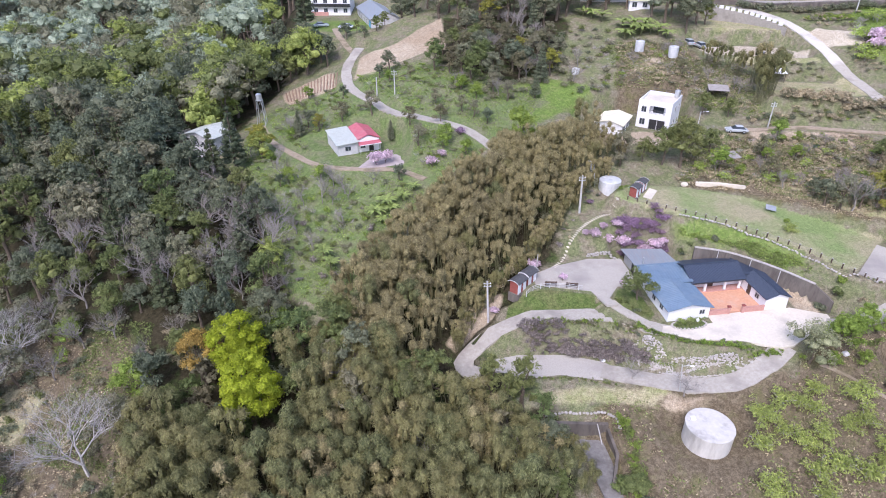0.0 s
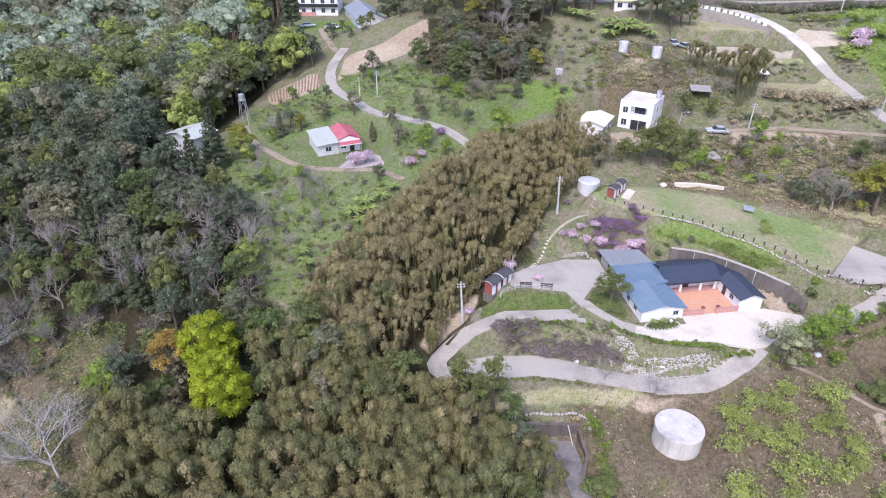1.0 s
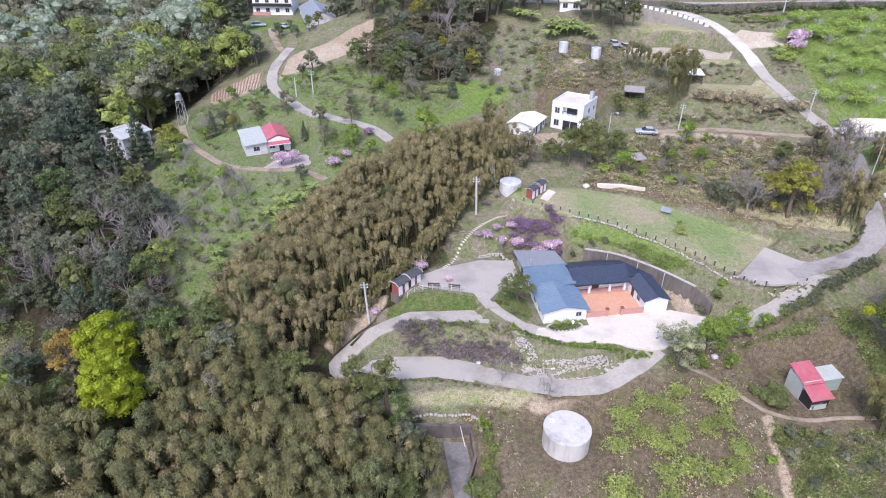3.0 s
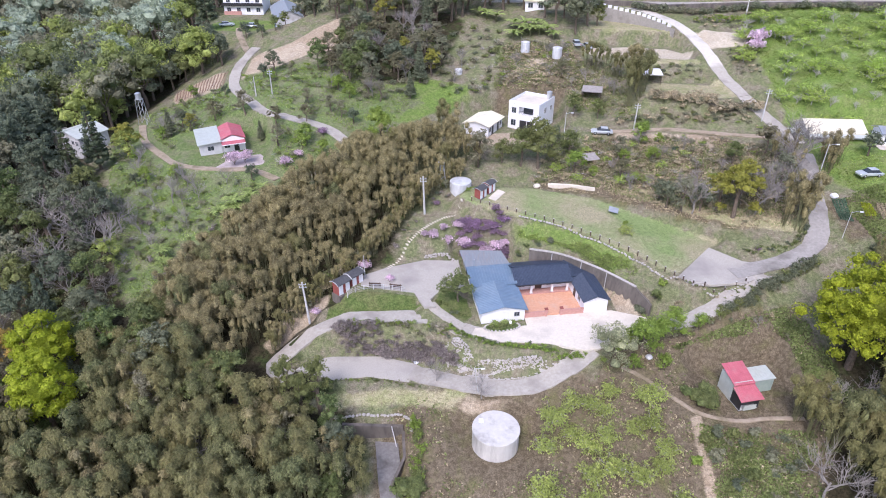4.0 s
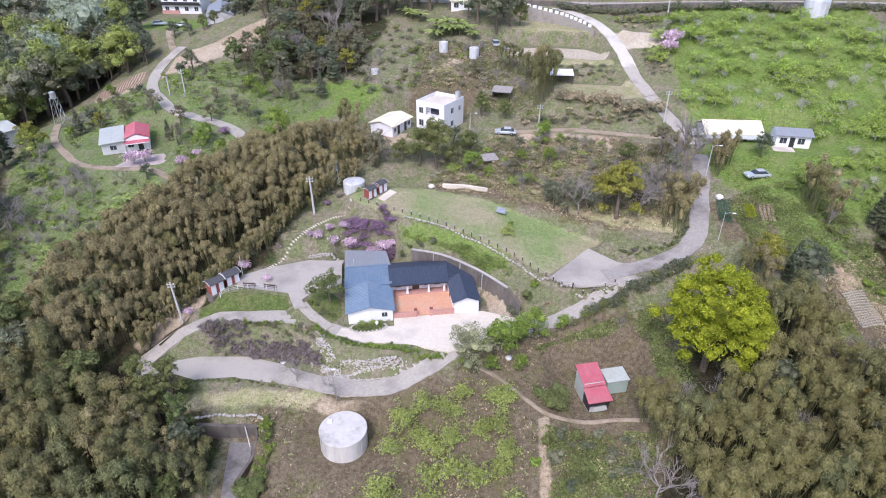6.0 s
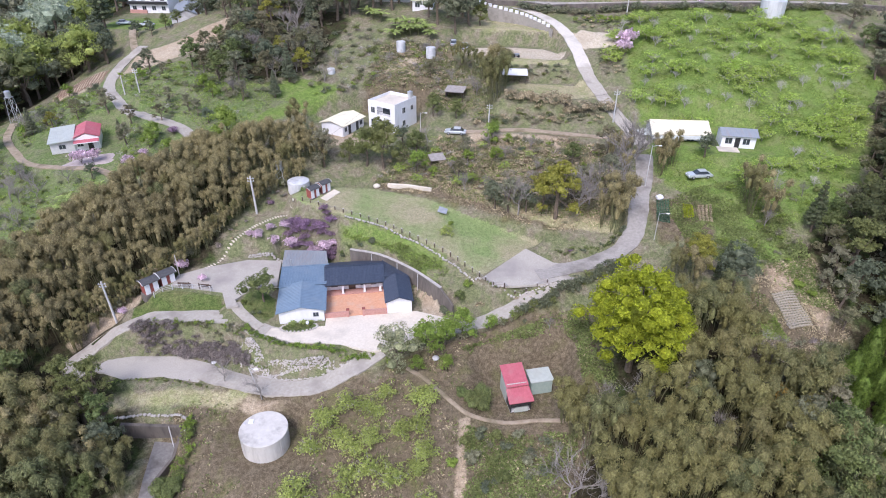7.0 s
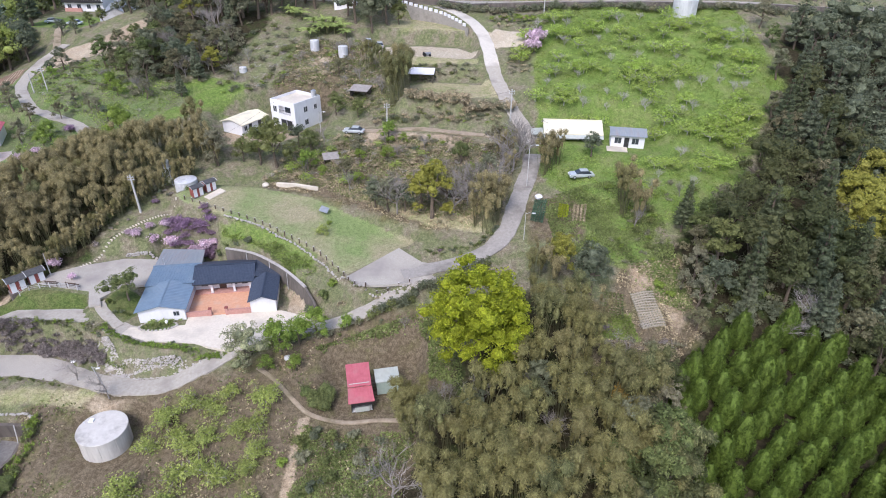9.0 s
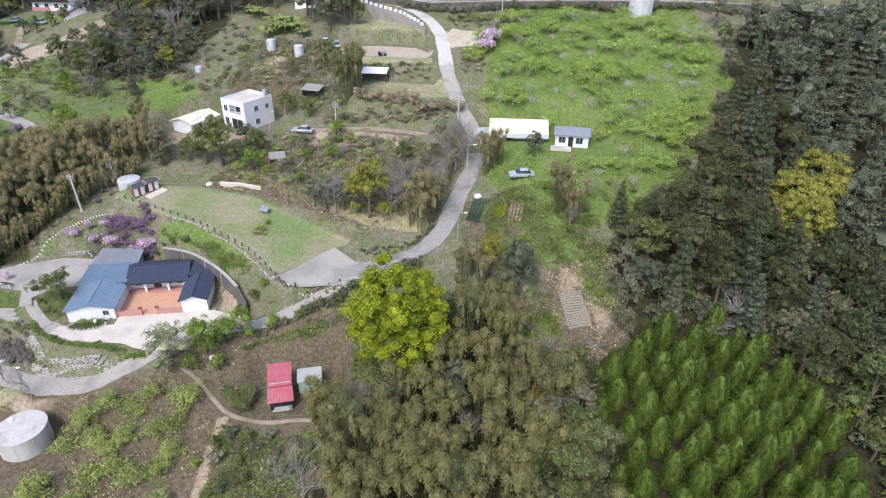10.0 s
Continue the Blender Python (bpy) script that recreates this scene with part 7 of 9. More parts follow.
for x, y, k, s in ((87.8, 90.8, 0, 0.95), (86.2, 92.4, 0, 0.8), (89.4, 92.8, 0, 1.05), (90.2, 95.0, 0, 0.85), (88.0, 95.4, 0, 0.8), (98.9, 104.6, 0, 0.8), (100.2, 106.4, 0, 0.85), (99.6, 108.4, 0, 0.75), (101.8, 107.6, 0, 0.7), (93.0, 108.4, 0, 0.75), (91.2, 110, 0, 0.7), (92.4, 104.0, 0, 0.6), (15.2, 57.4, 2, 0.7), (17.0, 55.2, 3, 0.7), (15.4, 53.6, 2, 0.8), (18.4, 52.4, 3, 0.6), (17.0, 58.4, 2, 0.5), (13.4, 55.6, 0, 0.8), (33.0, 116.5, 0, 0.8), (35.4, 115.2, 0, 0.62), (34.6, 118.2, 2, 0.55), (31.6, 118.4, 0, 0.85), (30.4, 122.0, 0, 0.9), (28.4, 124.0, 2, 0.9), (71.0, 132.2, 2, 1.1), (69.4, 133.6, 3, 1.15), (72.4, 134.8, 2, 1.0), (71, 137, 0, 1.1), (70.6, 140, 2, 1.0), (68.0, 142.4, 2, 0.75), (66.2, 144.8, 2, 0.7), (64.0, 146.4, 3, 0.7), (62.2, 147.6, 2, 0.7), (110.5, 92.5, 2, 0.95), (112.4, 90.5, 0, 0.95), (111.0, 95.5, 0, 0.85), (97.2, 78.4, 0, 0.8), (94.6, 79.6, 2, 0.75), (96.0, 81.6, 0, 0.7), (100.2, 73.4, 2, 0.9), (102.6, 71.0, 0, 0.85)):
    put(BAMB[k], x, y, s, 40 * x)
merged("bamboo_grove", "dense stand of dry olive-brown bamboo", "bamboo", far_grove)

# ---- plantation of cypress ----
CYP = [cypress(k, 5.9 + 0.3 * k, 3.25) for k in range(5)]
PLANTATION = [(110.8, 63.0), (115.5, 66.8), (121, 71.0), (131, 73.2), (136, 70.8), (141, 66.5), (144.5, 60), (146, 51), (145, 42), (112.6, 42), (110.4, 54)]
for j in range(-8, 9):
    for i in range(-12, 13):
        u, v = i * 3.3, j * 3.4 + (i % 2) * 1.7
        x, y = 129 + u * math.cos(0.16) - v * math.sin(0.16) + rng.normal(0, 0.35), 56 + u * math.sin(0.16) + v * math.cos(0.16) + rng.normal(0, 0.35)
        if outside(np.array([x]), np.array([y]), PLANTATION)[0] < 0:
            put(CYP[rng.integers(5)], x, y, rng.uniform(0.78, 1.08), rng.uniform(0, 360), rng.uniform(0.88, 1.08))

# ---- woods ----
WOOD = [broadleaf(21, 9.5, 6.5, L_DARK, "dense dark green broadleaf tree in the wood", 22, 62, 0.38, 1.5), broadleaf(22, 11.0, 7.0, L_DARK, "tall dark green broadleaf tree in the wood", 24, 62, 0.38, 1.5),
        broadleaf(23, 8.5, 6.5, L_MID, "rounded mid-green broadleaf tree in the wood", 24, 80, 0.3, 1.7), broadleaf(24, 10.0, 6.0, L_MID, "loose mid-green broadleaf tree", 22, 74, 0.34, 1.5),
        broadleaf(25, 9.0, 6.0, L_OLIVE, "olive-yellow broadleaf tree in the wood", 34, 80, 0.28, 1.85, clump=(0.10, 0.15)), broadleaf(26, 10.0, 6.5, L_SAGE, "grey-green broadleaf tree in the wood", 26, 80, 0.30, 1.75, "grey_green_tree", "grey-green trees", clump=(0.11, 0.17))]
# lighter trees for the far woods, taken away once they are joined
FAR = [broadleaf(101, 10.0, 7.2, L_DARK, "distant dark green broadleaf tree", 16, 40, 0.42, 1.7, core=0.72, sub=7), broadleaf(102, 9.5, 7.2, L_MID, "distant mid-green broadleaf tree", 16, 40, 0.42, 1.7, core=0.72, sub=7), broadleaf(103, 10.0, 7.0, L_HAZED, "distant broadleaf tree with haze-paled leaves", 16, 40, 0.42, 1.7, core=0.72, sub=7), broadleaf(104, 9.0, 7.0, L_SPRING, "distant yellow-green broadleaf tree", 16, 40, 0.42, 1.7, core=0.72, sub=7), cedar(105, 10.5, 5.0, L_DARK, "distant slim dark conifer", 7, 0.6, per=16),
       broadleaf(106, 9.5, 7.2, L_SAGE, "distant yellow-green broadleaf tree", 16, 36, 0.42, 1.5, core=0.72, sub=6), broadleaf(107, 10.0, 7.0, L_HAZED, "distant broadleaf tree with haze-paled leaves", 16, 36, 0.42, 1.5, core=0.72, sub=6)]
CEDAR = [cedar(31, 12.0, 5.5, L_CEDAR, "tall dark blue-green conifer in the wood"), cedar(32, 10.5, 4.6, L_DARK, "slim dark green conifer in the wood", 10)]
PALEBARE = bare_tree(44, 8.5, 8.6, "large leafless tree with pale lichened twigs", M_TWIGPALE, 5)[0]
BARE = [bare_tree(41, 8.5, 8.0, "leafless grey tree with fine twigs")[0], bare_tree(42, 7.0, 8.0, "leafless pale grey spreading tree")[0], bare_tree(43, 9.0, 7.0, "tall leafless grey tree")[0]]
FOREST_L = [(-118.0, 165.5), (-120.0, 210), (-83.8, 196.3), (-58.8, 182.1), (-38.7, 168.4), (-46.5, 158), (-52.5, 142.5), (-60.0, 133.9), (-63.0, 120.0), (-46.0, 116.0), (-39.1, 108.0), (-34.0, 100.1), (-27.1, 88.0), (-24, 79), (-31, 75.5), (-38.8, 75.5), (-44.3, 80.2), (-52.5, 86.7), (-60, 89), (-74.0, 87.1), (-92, 92)]
rng = np.random.default_rng(12)
far_wood = []
for x, y in spots(FOREST_L, 5.6, rng):
    if y > 138 and rng.random() < 0.25:
        continue
    k = rng.random()
    tree = WOOD[0] if k < 0.2 else WOOD[1] if k < 0.4 else WOOD[2] if k < 0.5 else WOOD[3] if k < 0.62 else WOOD[5] if k < 0.72 else CEDAR[0] if k < 0.80 else CEDAR[1] if k < 0.87 else BARE[rng.integers(3)] if y < 125 else WOOD[5]
    s, t, tall = rng.uniform(0.9, 1.35) * (0.8 if y < 95 else 1.0), rng.uniform(0, 360), rng.uniform(0.95, 1.2)
    if y > 138:
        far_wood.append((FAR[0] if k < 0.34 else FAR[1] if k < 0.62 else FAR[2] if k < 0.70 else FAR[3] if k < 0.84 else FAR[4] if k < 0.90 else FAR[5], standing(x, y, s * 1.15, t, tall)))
    else:
        put(tree, x, y, s, t, tall)
# farthest trees, mostly the ones whose leaf colour is paled for haze
for x, y in spots([(-215, 230), (-300, 330), (-300, 500), (-60, 500), (-40, 300), (-50, 228), (-120, 300), (-215, 310)], 14.0, rng):
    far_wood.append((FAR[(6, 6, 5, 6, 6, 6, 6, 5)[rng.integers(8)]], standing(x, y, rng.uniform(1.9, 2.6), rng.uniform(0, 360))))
for x, y in spots([(-60, 187), (-46, 186), (-36, 180), (-31, 170), (-31, 164), (-44, 163.6), (-52, 171)], 5.0, rng):
    put((WOOD[2], WOOD[0], WOOD[3], WOOD[1], WOOD[2])[rng.integers(5)], x, y, rng.uniform(0.8, 1.15), rng.uniform(0, 360))
FOREST_FAR = [(-200.0, 215.0), (-215.0, 310.0), (-120.0, 300.0), (-52, 228), (-52.0, 186), (-60, 188), (-85.7, 199.7), (-120.4, 212.7)]
for x, y in spots(FOREST_FAR, 10.0, rng):
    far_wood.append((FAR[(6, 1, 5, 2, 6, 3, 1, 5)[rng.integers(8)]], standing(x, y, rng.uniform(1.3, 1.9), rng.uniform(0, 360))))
for x, y in spots([(95, 180), (60, 188), (30, 188), (4, 200), (-4, 208), (0, 215), (120, 205), (200, 196), (200, 186), (140, 190)], 10.5, rng):
    far_wood.append((FAR[(0, 0, 5, 6, 5)[rng.integers(5)]], standing(x, y + 8, rng.uniform(0.8, 1.1), rng.uniform(0, 360))))
RUSSET = broadleaf(27, 8.0, 6.2, L_RUSSET, "russet-olive broadleaf tree on the bank", 26, 80, 0.28, 1.8, "russet_tree", "russet trees", clump=(0.11, 0.17))
WOODR = [broadleaf(28, 9.5, 6.6, L_WOODR, "dense dark green broadleaf tree in the wood", 22, 62, 0.33, 1.5), broadleaf(29, 11.0, 7.0, L_WOODR, "tall dark green broadleaf tree in the wood", 24, 62, 0.33, 1.6)]
FOREST_R = [(153.0, 130.8), (160, 150.4), (190.9, 151.8), (205, 120), (185, 70), (165, 58), (150, 62), (143.4, 66.0), (136.6, 69.0), (133.6, 72.0), (125.6, 71.5), (120.3, 75.0), (121.0, 83.5), (122, 88), (126.4, 91.6), (132.3, 95.3), (139.4, 106.5), (146.3, 120.1)]
for x, y in spots(FOREST_R, 5.4, rng):
    k = rng.random()
    tree = CEDAR[0] if k < 0.27 else CEDAR[1] if k < 0.46 else WOODR[0] if k < 0.62 else WOODR[1] if k < 0.78 else RUSSET if k < 0.86 else WOOD[3] if k < 0.93 else BARE[1] if k < 0.96 else WOOD[2]
    s, t = rng.uniform(0.85, 1.25), rng.uniform(0, 360)
    if x > 158:
        far_wood.append((FAR[4] if k < 0.5 else FAR[0], standing(x, y, s, t)))
    else:
        put(tree, x, y, s, t)
merged("far_woods", "distant mixed woodland of green, dark and haze-paled trees", "woodland", far_wood)
for tree in FAR:
    for ob in (*tree.children, tree):
        bpy.data.objects.remove(ob)
for x, y in spots(GROVE_R, 3.05, rng):
    k = rng.random()
    if k < 0.05:
        put(BARE[1], x, y, rng.uniform(0.8, 1.0), rng.uniform(0, 360))
    elif k < 0.09:
        put(WOOD[0], x, y, rng.uniform(0.6, 0.8), rng.uniform(0, 360))
    else:
        put((GOLD[0], GOLD[1], BAMB[3], GOLD[0], BAMB[2])[rng.integers(5)], x, y, rng.uniform(0.7, 1.12), rng.uniform(0, 360))
MIDWOOD = [(-4, 151), (4, 147.5), (9, 142.5), (15, 140.5), (24, 145), (30, 157), (27, 172), (8, 173), (-1, 158)]
for x, y in spots(MIDWOOD, 4.8, rng):
    k = rng.random()
    put(RUSSET if k < 0.42 else WOOD[5] if k < 0.66 else WOOD[2] if k < 0.74 else WOOD[4] if k < 0.8 else CEDAR[1] if k < 0.84 else WOOD[0] if k < 0.92 else BARE[0], x, y, rng.uniform(0.55, 0.95), rng.uniform(0, 360))
for x, y in spots([(-4, 176), (14, 174), (30, 174), (40, 177), (52, 174), (50, 186), (30, 190), (2, 192)], 5.6, rng):
    put(WOOD[(0, 1, 5, 1, 3)[rng.integers(5)]], x, y, rng.uniform(0.85, 1.25), rng.uniform(0, 360))
for tree, x, y, s in ((WOOD[1], 57.6, 167.0, 1.1), (WOOD[0], 62.0, 163.6, 1.05), (WOOD[1], 65.6, 166.6, 1.0), (RUSSET, 60.0, 170.6, 1.1), (WOOD[2], 68.4, 168.4, 0.75), (WOOD[5], 55.0, 171.0, 0.9), (WOOD[1], 26.0, 176.0, 1.2), (WOOD[0], 33.6, 176.4, 1.15), (BARE[2], 20.0, 173.0, 1.1), (WOOD[4], 12.6, 175.0, 1.0), (CEDAR[0], 64.0, 171.4, 0.9)):
    put(tree, x, y, s, 43 * x)
for x, y in spots([(146, 40), (147, 58), (152, 64), (165, 60), (180, 50), (170, 36)], 4.2, rng):
    put(WOOD[2] if rng.random() < 0.7 else WOOD[3], x, y, rng.uniform(0.45, 0.75), rng.uniform(0, 360))
for x, y in spots([(-22, 74), (-26, 79), (-18, 84), (-13, 74), (-18, 66), (-23, 66)], 4.6, rng):
    put((WOOD[5], WOOD[3], WOOD[2])[rng.integers(3)], x, y, rng.uniform(0.8, 1.15), rng.uniform(0, 360))

for x, y in spots([(-40, 74), (-24, 76), (-22, 64), (-30, 58), (-44, 62)], 4.6, rng):
    put((WOOD[5], RUSSET, WOOD[0], WOOD[3])[rng.integers(4)], x, y, rng.uniform(0.5, 0.75), rng.uniform(0, 360))
CLEARING = [(-52, 83), (-46.5, 79), (-49.5, 72), (-47, 66.5), (-54, 58), (-68, 59), (-64, 70), (-57, 77)]
VALLEY = [(-86, 60), (-78, 82), (-62, 88), (-48, 85), (-38, 76), (-34, 66), (-44, 62), (-52, 62), (-66, 70), (-72, 60)]
for x, y in spots(VALLEY, 5.4, rng):
    if outside(np.array([x]), np.array([y]), CLEARING)[0] < 0.5:
        continue
    k = rng.random()
    put(BARE[rng.integers(3)] if k < 0.3 else WOOD[5] if k < 0.52 else RUSSET if k < 0.68 else WOOD[2] if k < 0.8 else WOOD[3] if k < 0.9 else WOOD[0], x, y, rng.uniform(0.5, 0.95), rng.uniform(0, 360))

# ---- single trees that stand out ----
LIME = domed(51, 12.4, 8.2, L_LIME, "large bright lime-yellow tree in new leaf", 60, 0.92, 96, 0.26, "lime_tree", "lime-yellow trees")
put(LIME, -30.6, 71.6, 1.0, 20)
put(LIME, -27.2, 63.6, 1.05, 140)
put(LIME, 7.9, 45.0, 0.62, 200)
put(LIME, 96.8, 43.6, 0.55, 250)
put(LIME, 78.9, 43.0, 0.55, 310)
BIG = domed(57, 16.0, 12.6, L_LIME, "huge bright lime-yellow camphor tree in new leaf", 112, 1.08, 120, 0.28, "lime_tree", "lime-yellow trees")
put(BIG, 85.6, 66.6, 1.07, 70)
YELLOW = domed(56, 13.0, 11.0, L_OLIVE, "broad yellow-olive tree in new leaf above the wood", 120, 0.92, 84, 0.28, "yellow_tree", "yellow-olive trees")
put(YELLOW, 148.4, 90.4, 1.05, 30)
put(YELLOW, 155.0, 99.5, 1.0, 150)
ORANGE = broadleaf(52, 11.0, 6.4, L_ORANGE, "orange-brown broadleaf tree in young leaf", 30, 80, 0.30, 1.2, clump=(0.11, 0.16))
put(ORANGE, -36.6, 71.0, 1.0, 10)
for x, y, s in ((-38.9, 124.8, 0.95), (78.8, 95.4, 1.3), (76.8, 97.6, 0.9), (98.6, 81.0, 0.8), (-52, 172, 1.2), (-60, 176, 1.2), (-96, 168, 1.2)):
    put(WOOD[4], x, y, s, 37 * x)
SPRING = broadleaf(58, 9.0, 8.5, L_SPRING, "rounded yellow-green broadleaf tree in spring leaf", 34, 85, 0.3, 1.7, "broadleaf_tree", "woodland trees", clump=(0.11, 0.17))
for x, y, s in ((-36.6, 168.0, 1.45), (-39.0, 124.0, 0.75), (-72, 186, 1.5), (-64, 190, 1.4), (-80, 190, 1.5), (-58, 178, 1.2), (-54, 150, 0.9), (-100, 178, 1.3), (-90, 164, 1.0), (-30.0, 92.4, 0.6)):
    put(SPRING, x, y, s, 61 * x)
COLUMN = broadleaf(60, 11.5, 4.4, L_MID, "tall narrow dark green tree by the hairpin", 30, 70, 0.28, 2.1, "column_tree", "narrow trees", clump=(0.15, 0.22))
PALE = broadleaf(59, 5.6, 6.0, L_BLOSSOM, "pale grey-green tree coming into blossom", 22, 80, 0.22, 1.6, clump=(0.12, 0.18))
FRESH = broadleaf(53, 7.0, 6.0, L_BRIGHT, "fresh green broadleaf tree", 24, 85, 0.26, 1.7, "young_tree", "fresh green trees", clump=(0.13, 0.2))
for x, y, s in ((15.8, 119.4, 1.15), (57.6, 70.0, 0.9), (62.4, 72.4, 0.75), (56.0, 67.8, 0.4), (60.0, 71.6, 0.7), (56.0, 71.4, 0.4), (-46.5, 69.4, 1.0), (-61.5, 80.4, 0.7), (-77, 52, 1.3), (-66, 57, 1.25), (-63, 54.5, 1.1), (-70, 54, 1.2), (60.2, 67.6, 0.4), (-57, 168, 1.7), (-66, 184, 1.8), (-73, 172, 1.6), (-26.0, 78.0, 0.9), (66.8, 73.4, 0.4)):
    put(FRESH, x, y, s, 53 * x)
for tree, x, y, s in ((WOOD[2], 47.4, 114.6, 1.2), (WOOD[2], 44.2, 115.4, 0.95), (WOOD[5], 35.6, 115.4, 0.85), (WOOD[2], 40.4, 116.6, 0.6), (WOOD[0], 51.0, 120.4, 0.55), (PALE, 53.0, 68.4, 1.2), (WOOD[0], 103.0, 77.4, 0.95), (CEDAR[0], 102.0, 79.6, 0.6), (WOOD[4], 99.0, 82.8, 0.7), (CEDAR[0], 119.5, 89.2, 0.75), (WOOD[5], 119.0, 80.0, 0.65), (RUSSET, 120.6, 84.4, 0.75), (WOOD[5], 118.4, 75.4, 0.6), (WOOD[2], 121.2, 87.4, 0.6), (RUSSET, 117.4, 71.8, 0.55), (WOOD[2], 123.2, 90.2, 0.6), (WOOD[5], 116.8, 78.4, 0.4), (WOOD[0], 121.4, 77.4, 0.8), (WOOD[5], 127.0, 94.0, 0.6), (WOOD[2], 133.0, 98.4, 0.55), (RUSSET, 139.4, 108.6, 0.6), (WOOD[5], 145.6, 120.4, 0.6), (WOOD[5], 150.6, 132.0, 0.7), (WOOD[2], 152.6, 142.0, 0.6), (WOOD[5], 153.0, 150.0, 0.7), (WOOD[0], 68.6, 99.6, 0.6), (WOOD[5], 71.0, 98.6, 0.7), (WOOD[0], 74.0, 98.0, 0.6), (RUSSET, 81.2, 98.4, 0.8), (RUSSET, 84.6, 100.4, 0.8), (WOOD[5], 88.6, 101.0, 0.8), (WOODR[1], 107.4, 54.6, 0.9), (WOODR[0], 106.6, 50.0, 0.95), (WOODR[0], 109.4, 47.6, 0.9), (RUSSET, 62.4, 108.6, 0.6), (WOOD[2], 54.0, 117.6, 0.7), (RUSSET, 91.0, 113.0, 0.75), (WOOD[2], 84.0, 110.6, 0.55), (WOOD[5], 64.0, 116.0, 0.55), (WOOD[2], 62.0, 130.0, 0.5), (WOOD[2], 57.0, 131.6, 0.6), (RUSSET, 56.0, 145.0, 0.5),
                      (RUSSET, -22.6, 134.0, 0.6), (WOOD[5], -16.0, 135.0, 0.6), (CEDAR[1], -32.0, 131.0, 0.6), (WOOD[4], -27.6, 132.0, 0.5), (RUSSET, -7.0, 126.6, 0.55), (WOOD[5], -5.0, 119.0, 0.5), (FRESH, 0.6, 119.6, 0.6), (FRESH, 4.6, 116.0, 0.5), (WOOD[0], -30.6, 134.6, 0.5), (CEDAR[1], -11.4, 129.0, 0.45), (RUSSET, -0.6, 127.0, 0.5),
                      (CEDAR[0], -43.6, 120.6, 1.15), (WOOD[0], -50.6, 117.0, 0.7), (WOOD[5], -56.0, 117.0, 0.75), (WOOD[2], -47.0, 116.4, 0.7), (WOOD[1], -65.0, 122.0, 0.9), (CEDAR[0], -40.0, 188.0, 1.35), (WOOD[1], -12, 188, 0.95), (WOOD[0], -8, 183.5, 0.9), (WOOD[3], -4.5, 188, 0.9), (WOOD[1], -1, 184, 0.9), (WOOD[0], -10, 194, 1.0), (WOOD[5], -5, 197, 1.0), (WOOD[1], -13, 200, 1.0), (WOOD[0], -22, 177.5, 0.4), (WOOD[2], -18.6, 179.6, 0.5), (WOOD[0], -27.4, 180.4, 0.55), (WOOD[2], -16.6, 183.4, 0.5), (WOOD[3], -24.5, 182, 0.4), (WOOD[0], 108.2, 109.0, 0.55), (WOOD[0], 68.2, 102.6, 0.45), (WOOD[1], -13.4, 153.6, 0.55), (WOOD[0], -15.6, 151.6, 0.4), (CEDAR[1], 21.0, 138.6, 0.6), (WOOD[5], 6.6, 128.6, 0.42), (WOOD[5], 4.2, 130.6, 0.42), (WOOD[5], -1.6, 135.0, 0.4), (WOOD[0], 9.4, 126.6, 0.4),
                      (COLUMN, 11.2, 64.4, 0.95), (COLUMN, 6.6, 65.0, 0.95), (COLUMN, 9.0, 63.2, 0.85), (COLUMN, 13.6, 60.4, 0.8), (WOOD[3], -1.6, 66.6, 1.1), (WOOD[3], -5.0, 65.2, 1.0), (WOOD[5], -12.6, 69.6, 1.15), (WOOD[5], 8.0, 60.6, 0.7), (BARE[1], 7.0, 58.6, 0.9), (WOOD[0], 14.4, 58.0, 0.75), (RUSSET, 12.6, 54.6, 0.9), (WOOD[5], 15.6, 54.4, 0.6), (WOOD[4], -16.0, 68.6, 0.7), (WOOD[2], 14.6, 52.0, 0.6), (WOOD[5], -12.0, 64.0, 1.0), (WOODR[0], 109.6, 52.4, 0.85), (WOODR[1], 110.4, 61.4, 0.7), (ORANGE, 104.2, 60.6, 0.5), (ORANGE, 107.0, 58.6, 0.5)):
    put(tree, x, y, s, 71 * x)
for x, y, s in ((-61.7, 86.6, 1.4), (-28.4, 86.4, 0.95), (-34.0, 85.6, 1.2), (-71.0, 93.9, 1.2), (82.6, 95.4, 1.35), (85.0, 97.6, 1.3), (87.4, 98.4, 1.2), (90.6, 99.4, 1.1), (93.4, 106.6, 1.35), (95.0, 110.6, 1.2), (91.0, 106.0, 1.1), (70.8, 102.5, 0.9), (75.4, 50.0, 1.15), (34.2, 64.6, 0.8), (27.9, 68.3, 0.6), (-4, 57, 1.15), (10, 56, 1.15), (-12, 67, 1.2), (105, 66.6, 0.7), (72.6, 97.6, 1.1), (95.6, 108.9, 0.9), (-52, 90, 1.5), (-46, 86, 1.5), (-40, 90, 1.6), (-57, 95, 1.5), (-36, 96, 1.6), (-65, 93, 1.5), (-31, 100, 1.3), (-43, 98, 1.7), (-30, 93, 1.4), (130, 71.6, 1.0), (-75, 69, 1.1), (-79, 75, 1.2), (-54, 80, 0.9), (-66, 83, 1.1), (100, 62, 0.9), (91, 52, 0.9)):
    put(BARE[int(abs(x)) % 3], x, y, s, 91 * x)
for x, y, s in ((-49.8, 58.4, 1.6), (-68.5, 77.9, 1.4), (-71.5, 72.0, 1.2), (136.0, 75.4, 0.75)):
    put(PALEBARE, x, y, s, 91 * x)
rng = np.random.default_rng(17)
